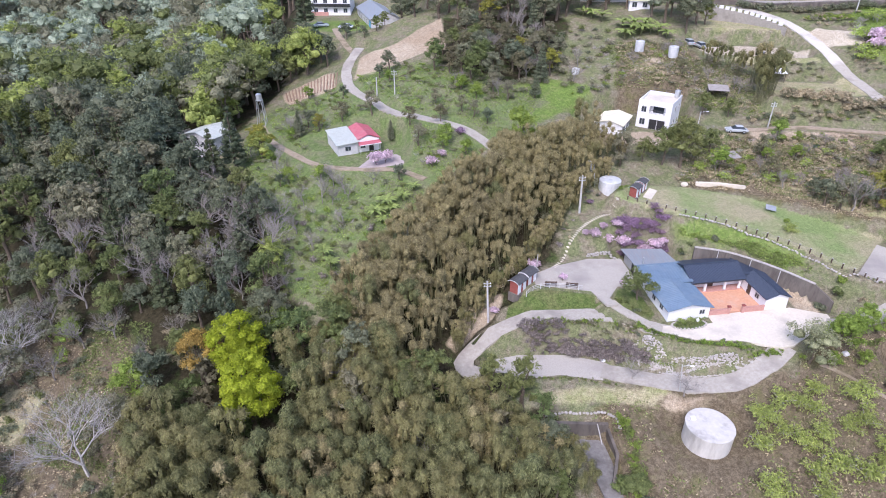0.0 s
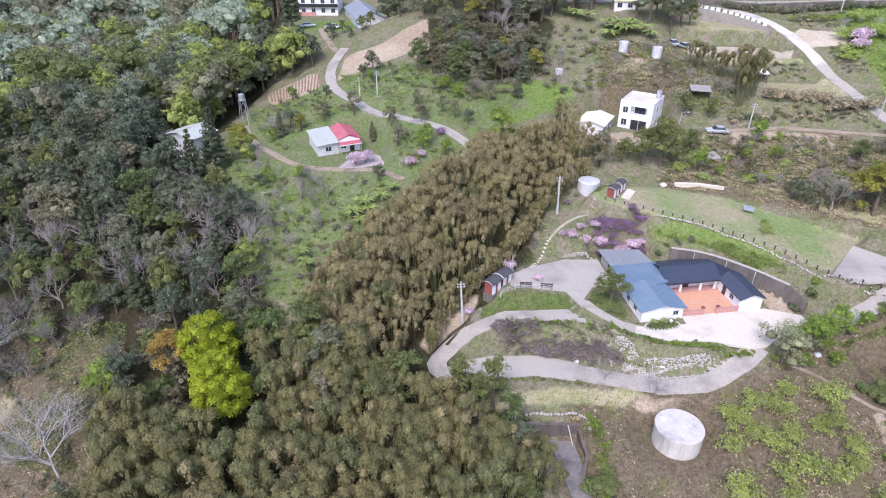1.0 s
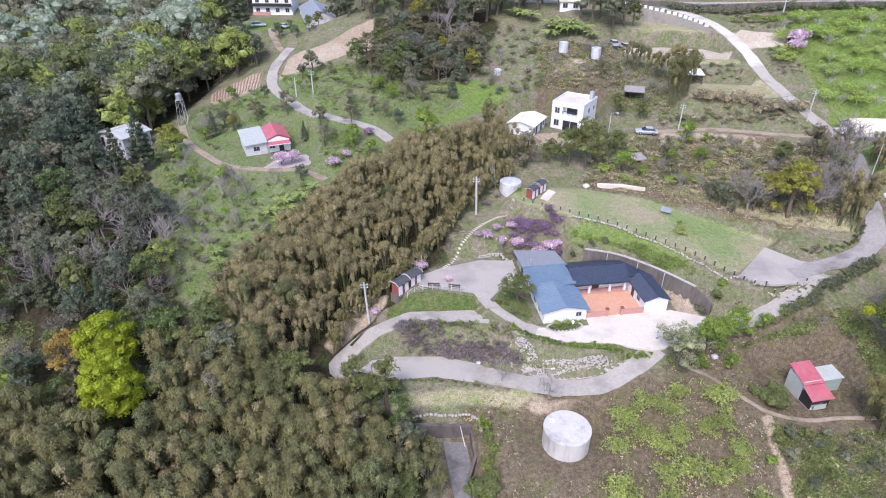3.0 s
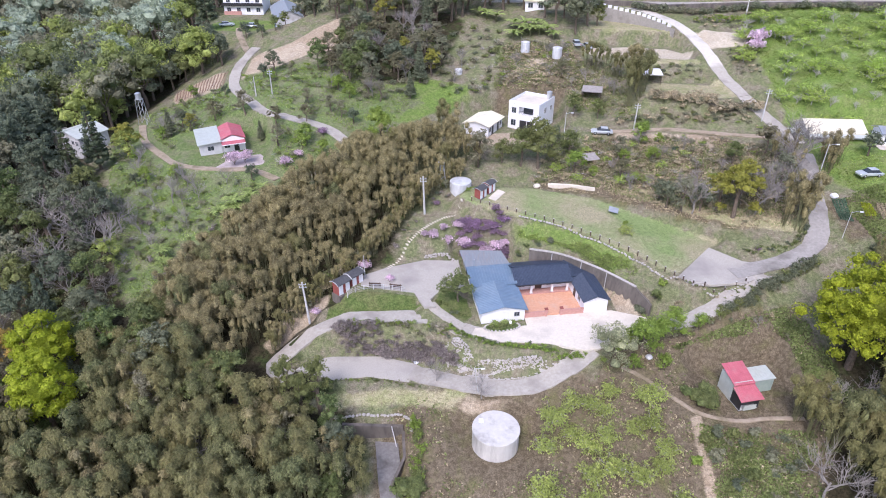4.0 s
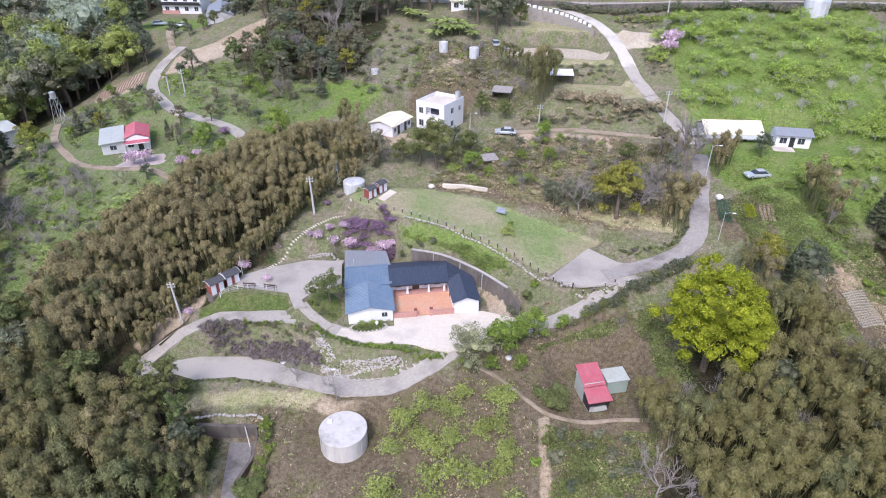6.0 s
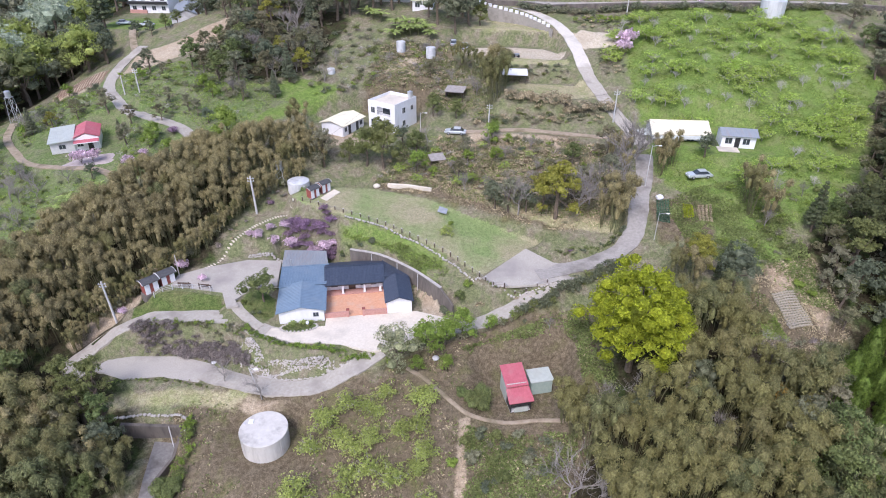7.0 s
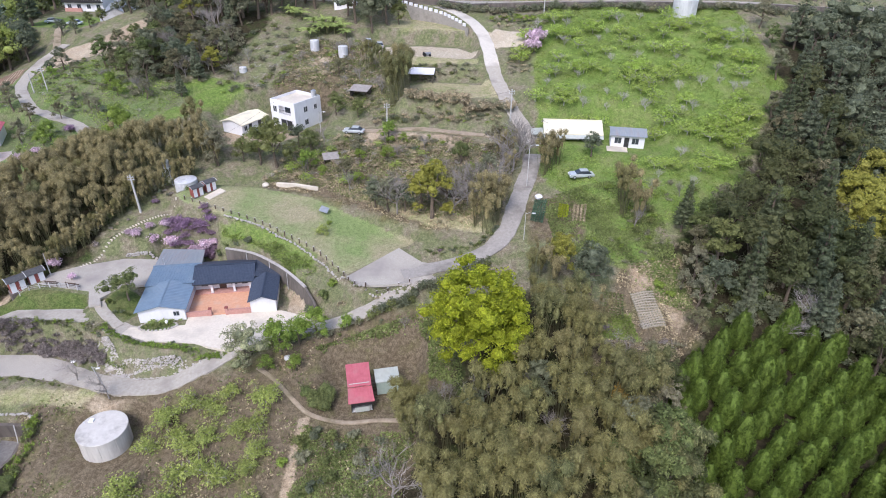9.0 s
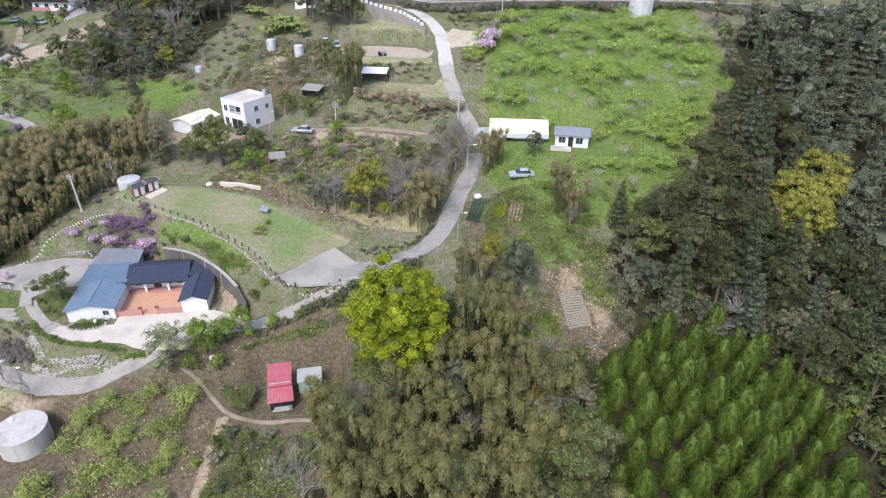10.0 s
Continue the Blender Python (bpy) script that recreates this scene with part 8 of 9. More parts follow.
for outline, step, lo, hi in (([(46, 112), (60, 106), (80, 97), (90, 97), (94, 114), (66, 123), (52, 122)], 7.0, 0.3, 0.55), ([(42, 142), (56, 137), (70, 130), (72, 146), (60, 156), (46, 160)], 5.5, 0.3, 0.6), ([(62, 71), (80, 75), (82, 67), (70, 70)], 6.0, 0.2, 0.35), ([(-44, 98), (-34, 112), (-42, 126), (-30, 136), (-10, 128), (-12, 108), (-24, 88)], 5.2, 0.35, 0.75), ([(112, 88), (110, 98), (118, 100), (124, 96)], 5.0, 0.3, 0.6), ([(2, 142), (8, 134), (30, 144), (40, 158), (30, 168), (5, 172)], 8.0, 0.5, 0.9)):
    for x, y in spots(outline, step, rng, 0.9):
        if ground_z(x, y)[1][0] < 0.05:
            put(BARE[rng.integers(3)], x, y, rng.uniform(lo, hi), rng.uniform(0, 360))

# the clipped tree beside the blue-roofed wing
COURT_TREE = broadleaf(54, 3.9, 4.6, L_MID, "clipped cloud-shaped tree beside the blue-roofed wing", 18, 96, 0.2, 0.7, "garden_tree", "garden trees", 0.54, (0.12, 0.17))
put(COURT_TREE, 31.0, 80.8, 1.42, None, 0.8)

# blossom
PINK = blossom_tree(61, 3.2, 3.6, "small cherry tree in pink blossom", L_PINK)
for x, y, s in ((15.6, 89.0, 0.85), (19.8, 85.2, 0.55), (32.2, 96.4, 0.95), (31.4, 97.6, 0.7), (29.7, 95.6, 0.85), (28.9, 96.6, 0.6), (36.3, 95.8, 0.9), (38.6, 96.4, 1.0), (37.4, 95.9, 0.8), (39.6, 96.6, 0.75), (26.6, 94.9, 0.8), (25.2, 95.6, 0.55), (101.4, 149.4, 1.8), (100.7, 147.4, 1.5), (102.0, 151.0, 1.3), (-13.6, 116.0, 1.3), (-11.8, 117.0, 1.1), (-2.1, 112.4, 0.9), (0.0, 115.6, 0.7), (8.3, 80.6, 0.6), (29.6, 84.2, 0.4), (124.0, 168.0, 0.8)):
    put(PINK, x, y, s, 47 * x)
PURPLE = shrub(62, 2.2, 3.4, L_PURPLE, "spreading purple bougainvillea bush above the house", 10, 70, 0.22, "bougainvillea", "bougainvillea bushes", 0.45)
for x, y, s in ((3.6, 122.0, 0.8), (27.4, 103.4, 0.5), (80.2, 87.3, 0.3)):
    put(PURPLE, x, y, s, 29 * x)
for j in range(8):
    for i in range(6):
        x, y = 32.6 + i * 1.4 + 0.7 * (j % 2) - 0.15 * j + rng.normal(0, 0.3), 94.8 + 0.56 * j + rng.normal(0, 0.15)
        if y < 100.9 - (x - 33.8) * 0.405:
            put(PURPLE, x, y, rng.uniform(0.55, 0.85), rng.uniform(0, 360), rng.uniform(0.6, 0.95))

# bananas and ferns
BAN = banana(63, "banana plant with long ragged leaves")
for x, y, s in ((46.2, 162.4, 1.5), (48.4, 164.0, 1.7), (50.6, 163.2, 1.7), (52.6, 162.4, 1.5), (54.6, 162.0, 1.6), (49.4, 166.4, 1.6), (52.0, 165.6, 1.6), (46.6, 167.0, 1.5), (56.0, 159.6, 1.3), (40.0, 174.6, 1.5), (42.4, 172.6, 1.5), (38.0, 176.0, 1.3), (-12.6, 101.4, 1.2), (-10.6, 103.6, 1.3), (-9.6, 102.2, 1.0), (-7.6, 104.6, 1.0), (-5.6, 106.6, 0.9), (-11.2, 99.8, 0.9), (-8.4, 106.2, 0.8), (-6.5, 146.5, 0.7), (36.6, 75.9, 0.42), (38.2, 76.1, 0.4), (39.4, 76.2, 0.36)):
    put(BAN, x, y, 0.78 * s, 67 * x)
FERN = banana(64, "tree fern with spreading pale fronds", "tree_fern", 14, 2.4, 2.6)
for x, y, s in ((-20.9, 92.4, 1.0), (-19.4, 90.0, 0.9)):
    put(FERN, x, y, s, 10 * x)

# orchards
PLUM = [orchard_tree(71, 2.6, 4.0, L_ORCHARD, "low spreading plum tree in young leaf", 13), orchard_tree(72, 2.4, 3.6, L_ORCHARD, "low spreading plum tree in young leaf", 11, grey=0.3)]
GREY = bare_tree(73, 3.0, 4.6, "grey leafless spreading plum tree", M_TWIGPALE, 4, "fruit_tree")[0]
GREY["group"] = "orchard trees"
AIRY = [orchard_tree(74 + k, 2.4, 3.5 - 0.4 * k, L_SPRING, "low airy fruit tree in yellow-green young leaf", 17 - 5 * k) for k in range(2)]
rng = np.random.default_rng(13)
for x, y in spots([(39.0, 41), (40.0, 55), (42, 61), (46, 64.5), (52, 66), (58.5, 63.5), (60, 58.5), (61.5, 52), (61, 41)], 3.7, rng, 0.7):
    if rng.random() < 0.8:
        put(GREY if rng.random() < 0.08 else AIRY[rng.integers(2)], x, y, rng.uniform(0.7, 1.15), rng.uniform(0, 360))
for x, y in spots([(99, 122), (97, 150), (103, 163), (118, 163), (136, 156), (149, 150), (148, 128), (140, 116), (130, 104), (123, 106), (121, 122)], 4.05, rng, 1.1):
    if rng.random() < 0.06:
        continue
    put(GREY if rng.random() < 0.34 else PLUM[rng.integers(2)], x, y, rng.uniform(0.75, 1.3), rng.uniform(0, 360))
for x, y in spots([(110, 103), (112, 108), (128, 106), (124, 97), (113, 96)], 4.4, rng, 0.6):
    put(GREY if rng.random() < 0.2 else PLUM[rng.integers(2)], x, y, rng.uniform(0.7, 1.05), rng.uniform(0, 360))
for x, y in spots([(-38, 112), (-30, 108), (-14, 106), (4, 116), (8, 116), (-6, 125), (-28, 130), (-40, 134), (-40, 148), (-20, 146), (-4, 138), (12, 130), (22, 132), (10, 142), (-14, 152), (-42, 150)], 5.6, rng, 0.8):
    if outside(np.array([x]), np.array([y]), PADS["red_house"][6])[0] > 2.5 and ground_z(x, y)[1][0] < 0.1:
        put((PLUM[0], GREY, WOOD[0], WOOD[5], FRESH)[rng.integers(5)], x, y, rng.uniform(0.3, 0.55), rng.uniform(0, 360))

for x, y in spots([(50, 111), (60, 107), (76, 106), (80, 114), (72, 122), (56, 124)], 4.0, rng, 0.8):
    if ground_z(x, y)[1][0] < 0.05 and rng.random() < 0.7:
        put((PLUM[0], FRESH, PLUM[1])[rng.integers(3)], x, y, rng.uniform(0.35, 0.75), rng.uniform(0, 360))

put(AIRY[0], 60.0, 93.3, 0.62, 40)

# green trees at the foot of the bamboo
for kind, x, y, s in ((WOOD[2], 108.2, 54.0, 1.2), (WOOD[5], 104.6, 56.0, 1.02), (WOOD[2], 102.0, 51.6, 1.0), (WOOD[3], 106.2, 49.2, 1.12), (WOOD[5], 109.2, 58.4, 0.85)):
    put(kind, x, y, s, 31 * x)

# shrubs
BUSH = [shrub(81, 1.6, 2.2, L_MID, "rounded leafy mid-green shrub"), shrub(82, 1.4, 2.0, L_DARK, "dense dark green shrub"), shrub(83, 1.5, 2.1, L_BRIGHT, "fresh bright green shrub"), shrub(84, 1.2, 2.0, L_MAUVE, "dry mauve-brown shrub on the bank", 5, 60, 0.22), shrub(85, 1.5, 2.2, L_DRY, "dry straw-coloured shrub on the slope"), shrub(86, 1.6, 2.2, L_SAGE, "grey-green shrub on the slope")]
LOW = [shrub(90 + k, 1.5, 2.1, m, "low wild shrub of the slope", 4, 30, 0.24, core=0.45, stems=False) for k, m in enumerate((L_MID, L_DARK, L_BRIGHT, L_MAUVE, L_DRY, L_SAGE))]
HEDGES = [("tangled dry growth along the bamboo edge", [(3.6, 80.4), (9.4, 86.4), (16.6, 94.8), (23.4, 103.8), (28.4, 108.4)], 0.55, (4, 5, 0, 5), 1.15), ("low fresh green hedge along the forecourt edge", [(29.5, 74.9), (32.8, 72.9), (36.9, 71.2), (43.6, 70.3), (48.6, 69.6), (49.6, 69.9)], 0.2, (2, 2, 0), 0.42), ("weedy green border above the purple bank", [(13.0, 75.6), (20.1, 76.0), (25.2, 75.8), (29.4, 74.9)], 0.5, (0, 2, 5), 0.5),
          ("dark green hedge beside the grey lane", [(70.2, 74.8), (76.6, 78.0), (81.8, 80.8), (88.0, 83.6)], 0.3, (1, 1, 0), 0.8), ("overgrown fresh green hedge below the lane", [(51.5, 67.6), (53.6, 69.8), (58, 72.6), (64, 72.6), (70, 74.6)], 0.7, (2, 0, 5), 0.65),
          ("planting bed with white-edged bushes before the gable", [(36, 75.5), (38.2, 75.8), (40.6, 76.2)], 0.6, (0, 2), 0.38), ("dry mauve shrubs covering the bank", [(12.6, 75.2), (18.4, 74.5), (25.2, 73.0), (30.6, 71.0)], 0.24, (3, 3, 3), 0.62),
          ("dry mauve shrubs covering the bank", [(12.2, 76.0), (18.4, 75.3), (25.0, 73.9), (30.2, 71.9)], 0.24, (3, 3, 3), 0.62), ("dry mauve shrubs covering the bank", [(12.4, 75.6), (18.4, 74.9), (25.1, 73.4), (30.4, 71.4)], 0.24, (3, 3, 3), 0.62), ("weedy green strip above the mauve shrubs", [(14.4, 76.6), (20.0, 76.3), (26.0, 75.0), (29.6, 73.6)], 0.35, (0, 2, 5, 1), 0.35), ("bright green bushes beside the ditch", [(24.6, 62.4), (25.4, 59.4), (25.6, 56.0), (25.0, 53.0), (25.0, 48)], 0.45, (2, 2, 0), 0.75),
          ("low grass hedge along the hardstanding", [(8.6, 68.2), (17.5, 69.0), (25.4, 67.6)], 0.35, (0, 2), 0.25), ("tall dry reeds along the terrace edge", [(73.0, 130.4), (77, 129.6), (82, 128.6), (88, 127.9), (95, 126.8)], 0.4, (4, 4, 4, 5), 1.2), ("dark hedge along the foot of the top wall", [(80, 175), (88, 171.5), (96, 169.6), (107, 168.4), (117, 165), (127, 161.2), (140, 158.2), (162, 158.2)], 0.8, (1, 1, 5), 1.25), ("yellow-green grass bank beside the top wall", [(92, 164.6), (97, 163.6), (103, 162.4)], 0.7, (2, 4, 2), 0.9), ("dry weeds along the parking edge", [(65.5, 81.0), (70, 78.6), (76, 79.3)], 1.0, (4, 0), 0.35), ("dark green border along the parking", [(77.8, 87.2), (81.4, 87.4), (86, 88.4), (90, 91.5)], 0.4, (1, 0), 0.45), ("leafy bed beside the garden path", [(27.6, 80.8), (29.5, 79.0), (32.0, 77.8)], 0.6, (2, 0, 1), 0.42),
          ("dark shrubs behind the hall roof", [(45.0, 92.4), (41.5, 93.2)], 0.8, (0, 1), 0.7), ("clipped yellow-green hedge below the steel tank", [(32.6, 104.4), (35.0, 105.9)], 0.6, (2, 2), 0.45), ("dark shrubs beside the pole and tower", [(26.4, 104.0), (28.0, 106.0), (29.6, 104.8)], 0.9, (1, 0, 3), 0.75)]
for label, line, step, kinds, s in HEDGES:
    places = [(LOW[kinds[rng.integers(len(kinds))]], standing(x + rng.normal(0, 0.15 + 0.2 * s), y + rng.normal(0, 0.15 + 0.2 * s), s * rng.uniform(0.6, 1.35), rng.uniform(0, 360))) for x, y in smooth_line(line, step)]
    merged("hedge", label, "hedge", places)
for x, y, k, s in ((62.6, 56.6, 0, 1.0), (64.4, 57.6, 1, 1.1), (66.6, 57.4, 0, 1.0), (68.0, 56.2, 1, 0.9), (63.4, 54.4, 5, 1.0), (66.0, 54.2, 0, 0.9), (69.6, 57.8, 5, 0.8), (61.0, 54.0, 2, 0.8), (67.4, 52.0, 0, 1.0), (64.8, 51.0, 1, 0.9), (70.6, 54.6, 5, 0.9), (60.0, 79.6, 1, 1.1), (62.2, 80.2, 0, 1.0), (63.4, 81.8, 2, 0.8), (60.8, 96.2, 2, 0.55), (69.8, 120.9, 2, 1.1), (23.4, 53.2, 0, 1.4), (26.2, 50.4, 1, 1.3), (41.3, 71.3, 1, 0.5), (47.4, 92.8, 1, 0.9), (74.8, 117, 1, 0.8), (94.0, 117.4, 0, 1.2), (97.6, 85.8, 1, 0.8), (99.0, 85.4, 1, 0.7), (113.4, 78.6, 2, 0.9), (115.0, 77.2, 2, 0.8)):
    put(BUSH[k], x, y, s, 31 * x)
DOME = shrub(87, 2.4, 4.0, L_MID, "large dense rounded green bush beside the path", 18, 120, 0.2, "dome_bush", "rounded bushes", 0.92)
put(DOME, 64.6, 62.6, 1.0, 20)
put(DOME, 62.4, 63.6, 0.45, 80)
put(DOME, 25.0, 52.6, 0.85, 140)
scrub = []
for outline, step, mixk, lo, hi in (([(44, 110), (57, 108), (80, 96), (90, 95), (95, 112), (90, 118), (66, 123), (54, 124), (50, 121)], 1.8, (4, 5, 2, 4, 5, 5, 4, 4), 0.3, 0.95),
                                    ([(40, 141), (56, 136), (70, 128), (72, 150), (60, 158), (44, 162)], 1.7, (4, 5, 5, 4, 5, 4, 5, 2), 0.3, 0.95),
                                    ([(-84, 46), (-78, 74), (-58, 84), (-44, 80), (-42, 64), (-34, 70), (-44, 46)], 2.2, (0, 1, 5, 4, 5, 5), 0.5, 1.3),
                                    ([(60, 42), (74, 42), (80, 56), (74, 59), (64, 57)], 2.8, (1, 0, 5), 0.6, 1.1),
                                    ([(75, 141.5), (79, 142), (89.8, 140.5), (90, 144), (80, 146), (72, 147)], 1.2, (1, 5, 0, 5), 0.4, 0.9),
                                    ([(64, 159.5), (84, 159), (85, 161), (66, 162.4)], 1.2, (1, 5, 0), 0.4, 0.9),
                                    ([(64.5, 129), (72, 129.8), (92, 126.5), (91, 124.5), (66, 126.5)], 1.3, (1, 5, 0, 4), 0.5, 1.0),
                                    ([(93.5, 140), (99.5, 138), (102, 151), (95, 150.5)], 1.6, (5, 4, 5, 1), 0.3, 0.8),
                                    ([(93, 161), (104, 158), (108, 166), (94, 168)], 1.8, (5, 1, 4, 2), 0.4, 1.0),
                                    ([(28, 130), (30, 142), (42, 152), (44, 142), (56, 139), (55, 126), (53, 128), (54, 140), (42, 142), (31, 137)], 2.0, (0, 5, 1, 2), 0.6, 1.4),
                                    ([(76, 110), (94, 112), (96, 124), (92, 127), (70, 128), (64, 126), (66, 122)], 2.2, (5, 4, 2, 4, 5), 0.35, 0.95),
                                    ([(62, 72), (80, 76), (82, 66), (77, 66), (66, 71)], 3.0, (0, 4, 5, 3), 0.35, 0.8),
                                    ([(98, 88), (112, 92), (118, 86), (112, 80), (104, 84)], 2.6, (0, 2, 5), 0.4, 0.9),
                                    ([(100, 64), (104, 72), (112, 70), (118, 72), (117, 66), (108, 62)], 2.2, (4, 5, 3), 0.5, 1.0),
                                    ([(19, 86), (22, 92), (24, 100), (21, 101), (17, 93), (15, 88)], 2.0, (3, 4, 5), 0.4, 0.8),
                                    ([(-30, 86), (-20, 84), (-8, 100), (-14, 106), (-28, 104)], 2.8, (0, 2, 5, 3), 0.4, 1.0),
                                    ([(112, 86), (108, 98), (116, 102), (126, 98), (118, 88)], 2.8, (0, 2, 5), 0.5, 1.1),
                                    ([(58, 104), (70, 98.5), (78, 93), (90, 92), (92, 96), (80, 97), (66, 104)], 2.0, (4, 5, 4, 4), 0.25, 0.6),
                                    ([(-90, 60), (-70, 90), (-58, 88), (-66, 60)], 3.0, (0, 1, 5, 2), 0.6, 1.4),
                                    ([(-44, 98), (-34, 112), (-44, 126), (-42, 150), (-12, 158), (6, 150), (4, 118), (-8, 106), (-24, 88)], 2.5, (0, 5, 5, 5, 2, 1, 0), 0.3, 1.0),
                                    ([(2, 141), (9, 132), (16, 137), (31, 144), (42, 158), (42.7, 166.0), (29, 172), (2, 176)], 3.0, (0, 5, 1, 5), 0.7, 1.4),
                                    ([(-92, 94), (-74, 88), (-60, 90), (-46, 84), (-40, 76), (-28, 77), (-26, 86), (-30, 98), (-60, 104), (-90, 112)], 3.4, (1, 0, 1, 5), 0.9, 1.7),
                                    ([(120, 76), (126, 71), (136, 70), (146, 64), (160, 60), (175, 70), (160, 84), (140, 84), (122, 90)], 3.4, (1, 0, 1, 5), 0.9, 1.7)):
    for x, y in spots(outline, step, rng, 0.8):
        if ground_z(x, y)[1][0] < (0.05 if step > 1.5 else 0.9) and (x > -40 or outside(np.array([x]), np.array([y]), CLEARING)[0] > 0 or rng.random() < 0.25):
            scrub.append((LOW[mixk[rng.integers(len(mixk))]], standing(x, y, rng.uniform(lo, hi), rng.uniform(0, 360), rng.uniform(0.5, 1.1))))
brush_mesh = bare_tree(97, 2.2, 5.0, "low tangle of dry twigs", M_TWIGPALE, 3)[0]
brush = []
for outline, step in (([(44, 110), (57, 108), (80, 96), (90, 95), (95, 112), (90, 118), (66, 123), (54, 124)], 3.2), ([(36, 142), (56, 137), (68, 130), (70, 146), (60, 158), (44, 164), (32, 160)], 2.9), ([(-44, 98), (-34, 112), (-44, 126), (-42, 146), (-14, 152), (2, 140), (2, 116), (-12, 104), (-26, 90)], 4.4), ([(-80, 50), (-70, 76), (-50, 80), (-44, 56)], 3.6), ([(100, 60), (104, 72), (116, 72), (112, 62)], 3.4)):
    for x, y in spots(outline, step, rng, 0.9):
        if ground_z(x, y)[1][0] < 0.05:
            if x < -40 and outside(np.array([x]), np.array([y]), CLEARING)[0] < 0:
                continue
            brush.append((brush_mesh, standing(x, y, rng.uniform(0.5, 1.2), rng.uniform(0, 360), rng.uniform(0.5, 1.0))))
vines = []
for outline, step, lo, hi in (([(137, 73), (143, 68), (147, 58), (149, 42), (172, 40), (178, 66), (160, 76), (146, 76)], 2.6, 1.1, 2.2), ([(119, 74), (126, 75), (137, 74.5), (146, 77), (140, 84), (126, 82), (120, 84)], 2.4, 0.9, 1.7)):
    for x, y in spots(outline, step, rng, 0.9):
        vines.append((LOW[(0, 0, 1, 2, 0, 5)[rng.integers(6)]], standing(x, y, rng.uniform(lo, hi), rng.uniform(0, 360), rng.uniform(0.7, 1.3))))
merged("undergrowth", "tangled green vines and bushes below the wood", "undergrowth", vines)
merged("dry_brush", "tangled leafless grey-brown brush on the slope", "scrub", brush)
for ob in (*brush_mesh.children, brush_mesh):
    bpy.data.objects.remove(ob)
merged("scrub", "wild mixed scrub of green and dry bushes", "scrub", scrub)
for bush in LOW:
    for ob in (*bush.children, bush):
        bpy.data.objects.remove(ob)


def tufts(name, label, outlines, n, leafmat, size, seed, clear=0.12):
    """Weeds and grass: small upright blades, one object."""
    rng = np.random.default_rng(seed)
    heap = Heap()
    for share, outline in outlines:
        xs, ys = zip(*outline)
        m = int(n * share * 3)
        x, y = rng.uniform(min(xs), max(xs), m), rng.uniform(min(ys), max(ys), m)
        patchy = np.sin(x * 0.7 + 2 * np.sin(y * 0.31)) * np.sin(y * 0.6 + 1.7 * np.sin(x * 0.23)) + rng.normal(0, 0.5, m)
        keep = (outside(x, y, list(outline)) < 0) & (patchy > -0.2)
        x, y = x[keep], y[keep]
        z, flat = ground_z(x, y)
        ok = flat < clear
        x, y, z = x[ok], y[ok], z[ok]
        k = len(x)
        for b in range(2):
            at = np.stack([x + rng.normal(0, 0.12, k), y + rng.normal(0, 0.12, k), z + size * 0.3], 1)
            out = unit(np.stack([rng.normal(0, 1, k), rng.normal(0, 1, k), np.full(k, 0.9)], 1))
            heap.add(*leaves(rng, at, out, size, 0.7, 0.3, -0.5))
    ob = part(name, heap.mesh(name), leafmat, None)
    tagged(ob, label, "grass", kind="stuff")


FIELD_R, FIELD_L = ZONES["field"][0][1], ZONES["field"][1][1]
tufts("field_grass", "fresh green weeds and grass of the fields", [(1.0, FIELD_R), (0.9, FIELD_L), (0.25, ZONES["field"][2][1]), (0.15, ZONES["field"][4][1])], 20000, L_GRASS, 0.24, 5)
tufts("dry_grass", "dry straw-coloured grass on bare slopes", [(0.3, ZONES["soil"][0][1]), (0.8, ZONES["soil"][1][1]), (0.4, ZONES["soil"][2][1]), (0.3, ZONES["soil"][3][1]), (0.9, [(56, 104), (70, 98), (92, 92), (95, 112), (70, 122), (52, 122), (46, 110)]), (0.5, [(42, 141), (56, 136), (71, 128), (72, 150), (60, 158), (44, 162)]), (0.3, [(58, 76), (66, 79), (72, 77.5), (64, 74)])], 9000, L_DRY, 0.28, 6)
tufts("weeds", "low green weeds among the orchard trees", [(0.35, ZONES["soil"][0][1]), (1.2, [(46, 110), (58, 106), (80, 95), (93, 94), (96, 114), (68, 124), (52, 124)]), (0.9, [(40, 141), (56, 135), (71, 127), (72, 150), (60, 158), (42, 162)]), (0.5, [(-62, 62), (-58, 84), (-48, 82), (-44, 56)]), (0.5, [(28, 72), (44, 70), (48, 68), (30, 69)]), (0.6, [(40, 99), (62, 87), (58, 82), (50, 91)]), (1.2, [(99, 84), (98, 98), (112, 102), (117, 92), (118, 74), (113, 76), (108, 82)]), (0.8, [(62, 71), (82, 77), (84, 64), (70, 68)]), (0.6, [(63, 62), (78, 60), (74, 44), (62, 44)])], 9000, L_WEED, 0.28, 7)


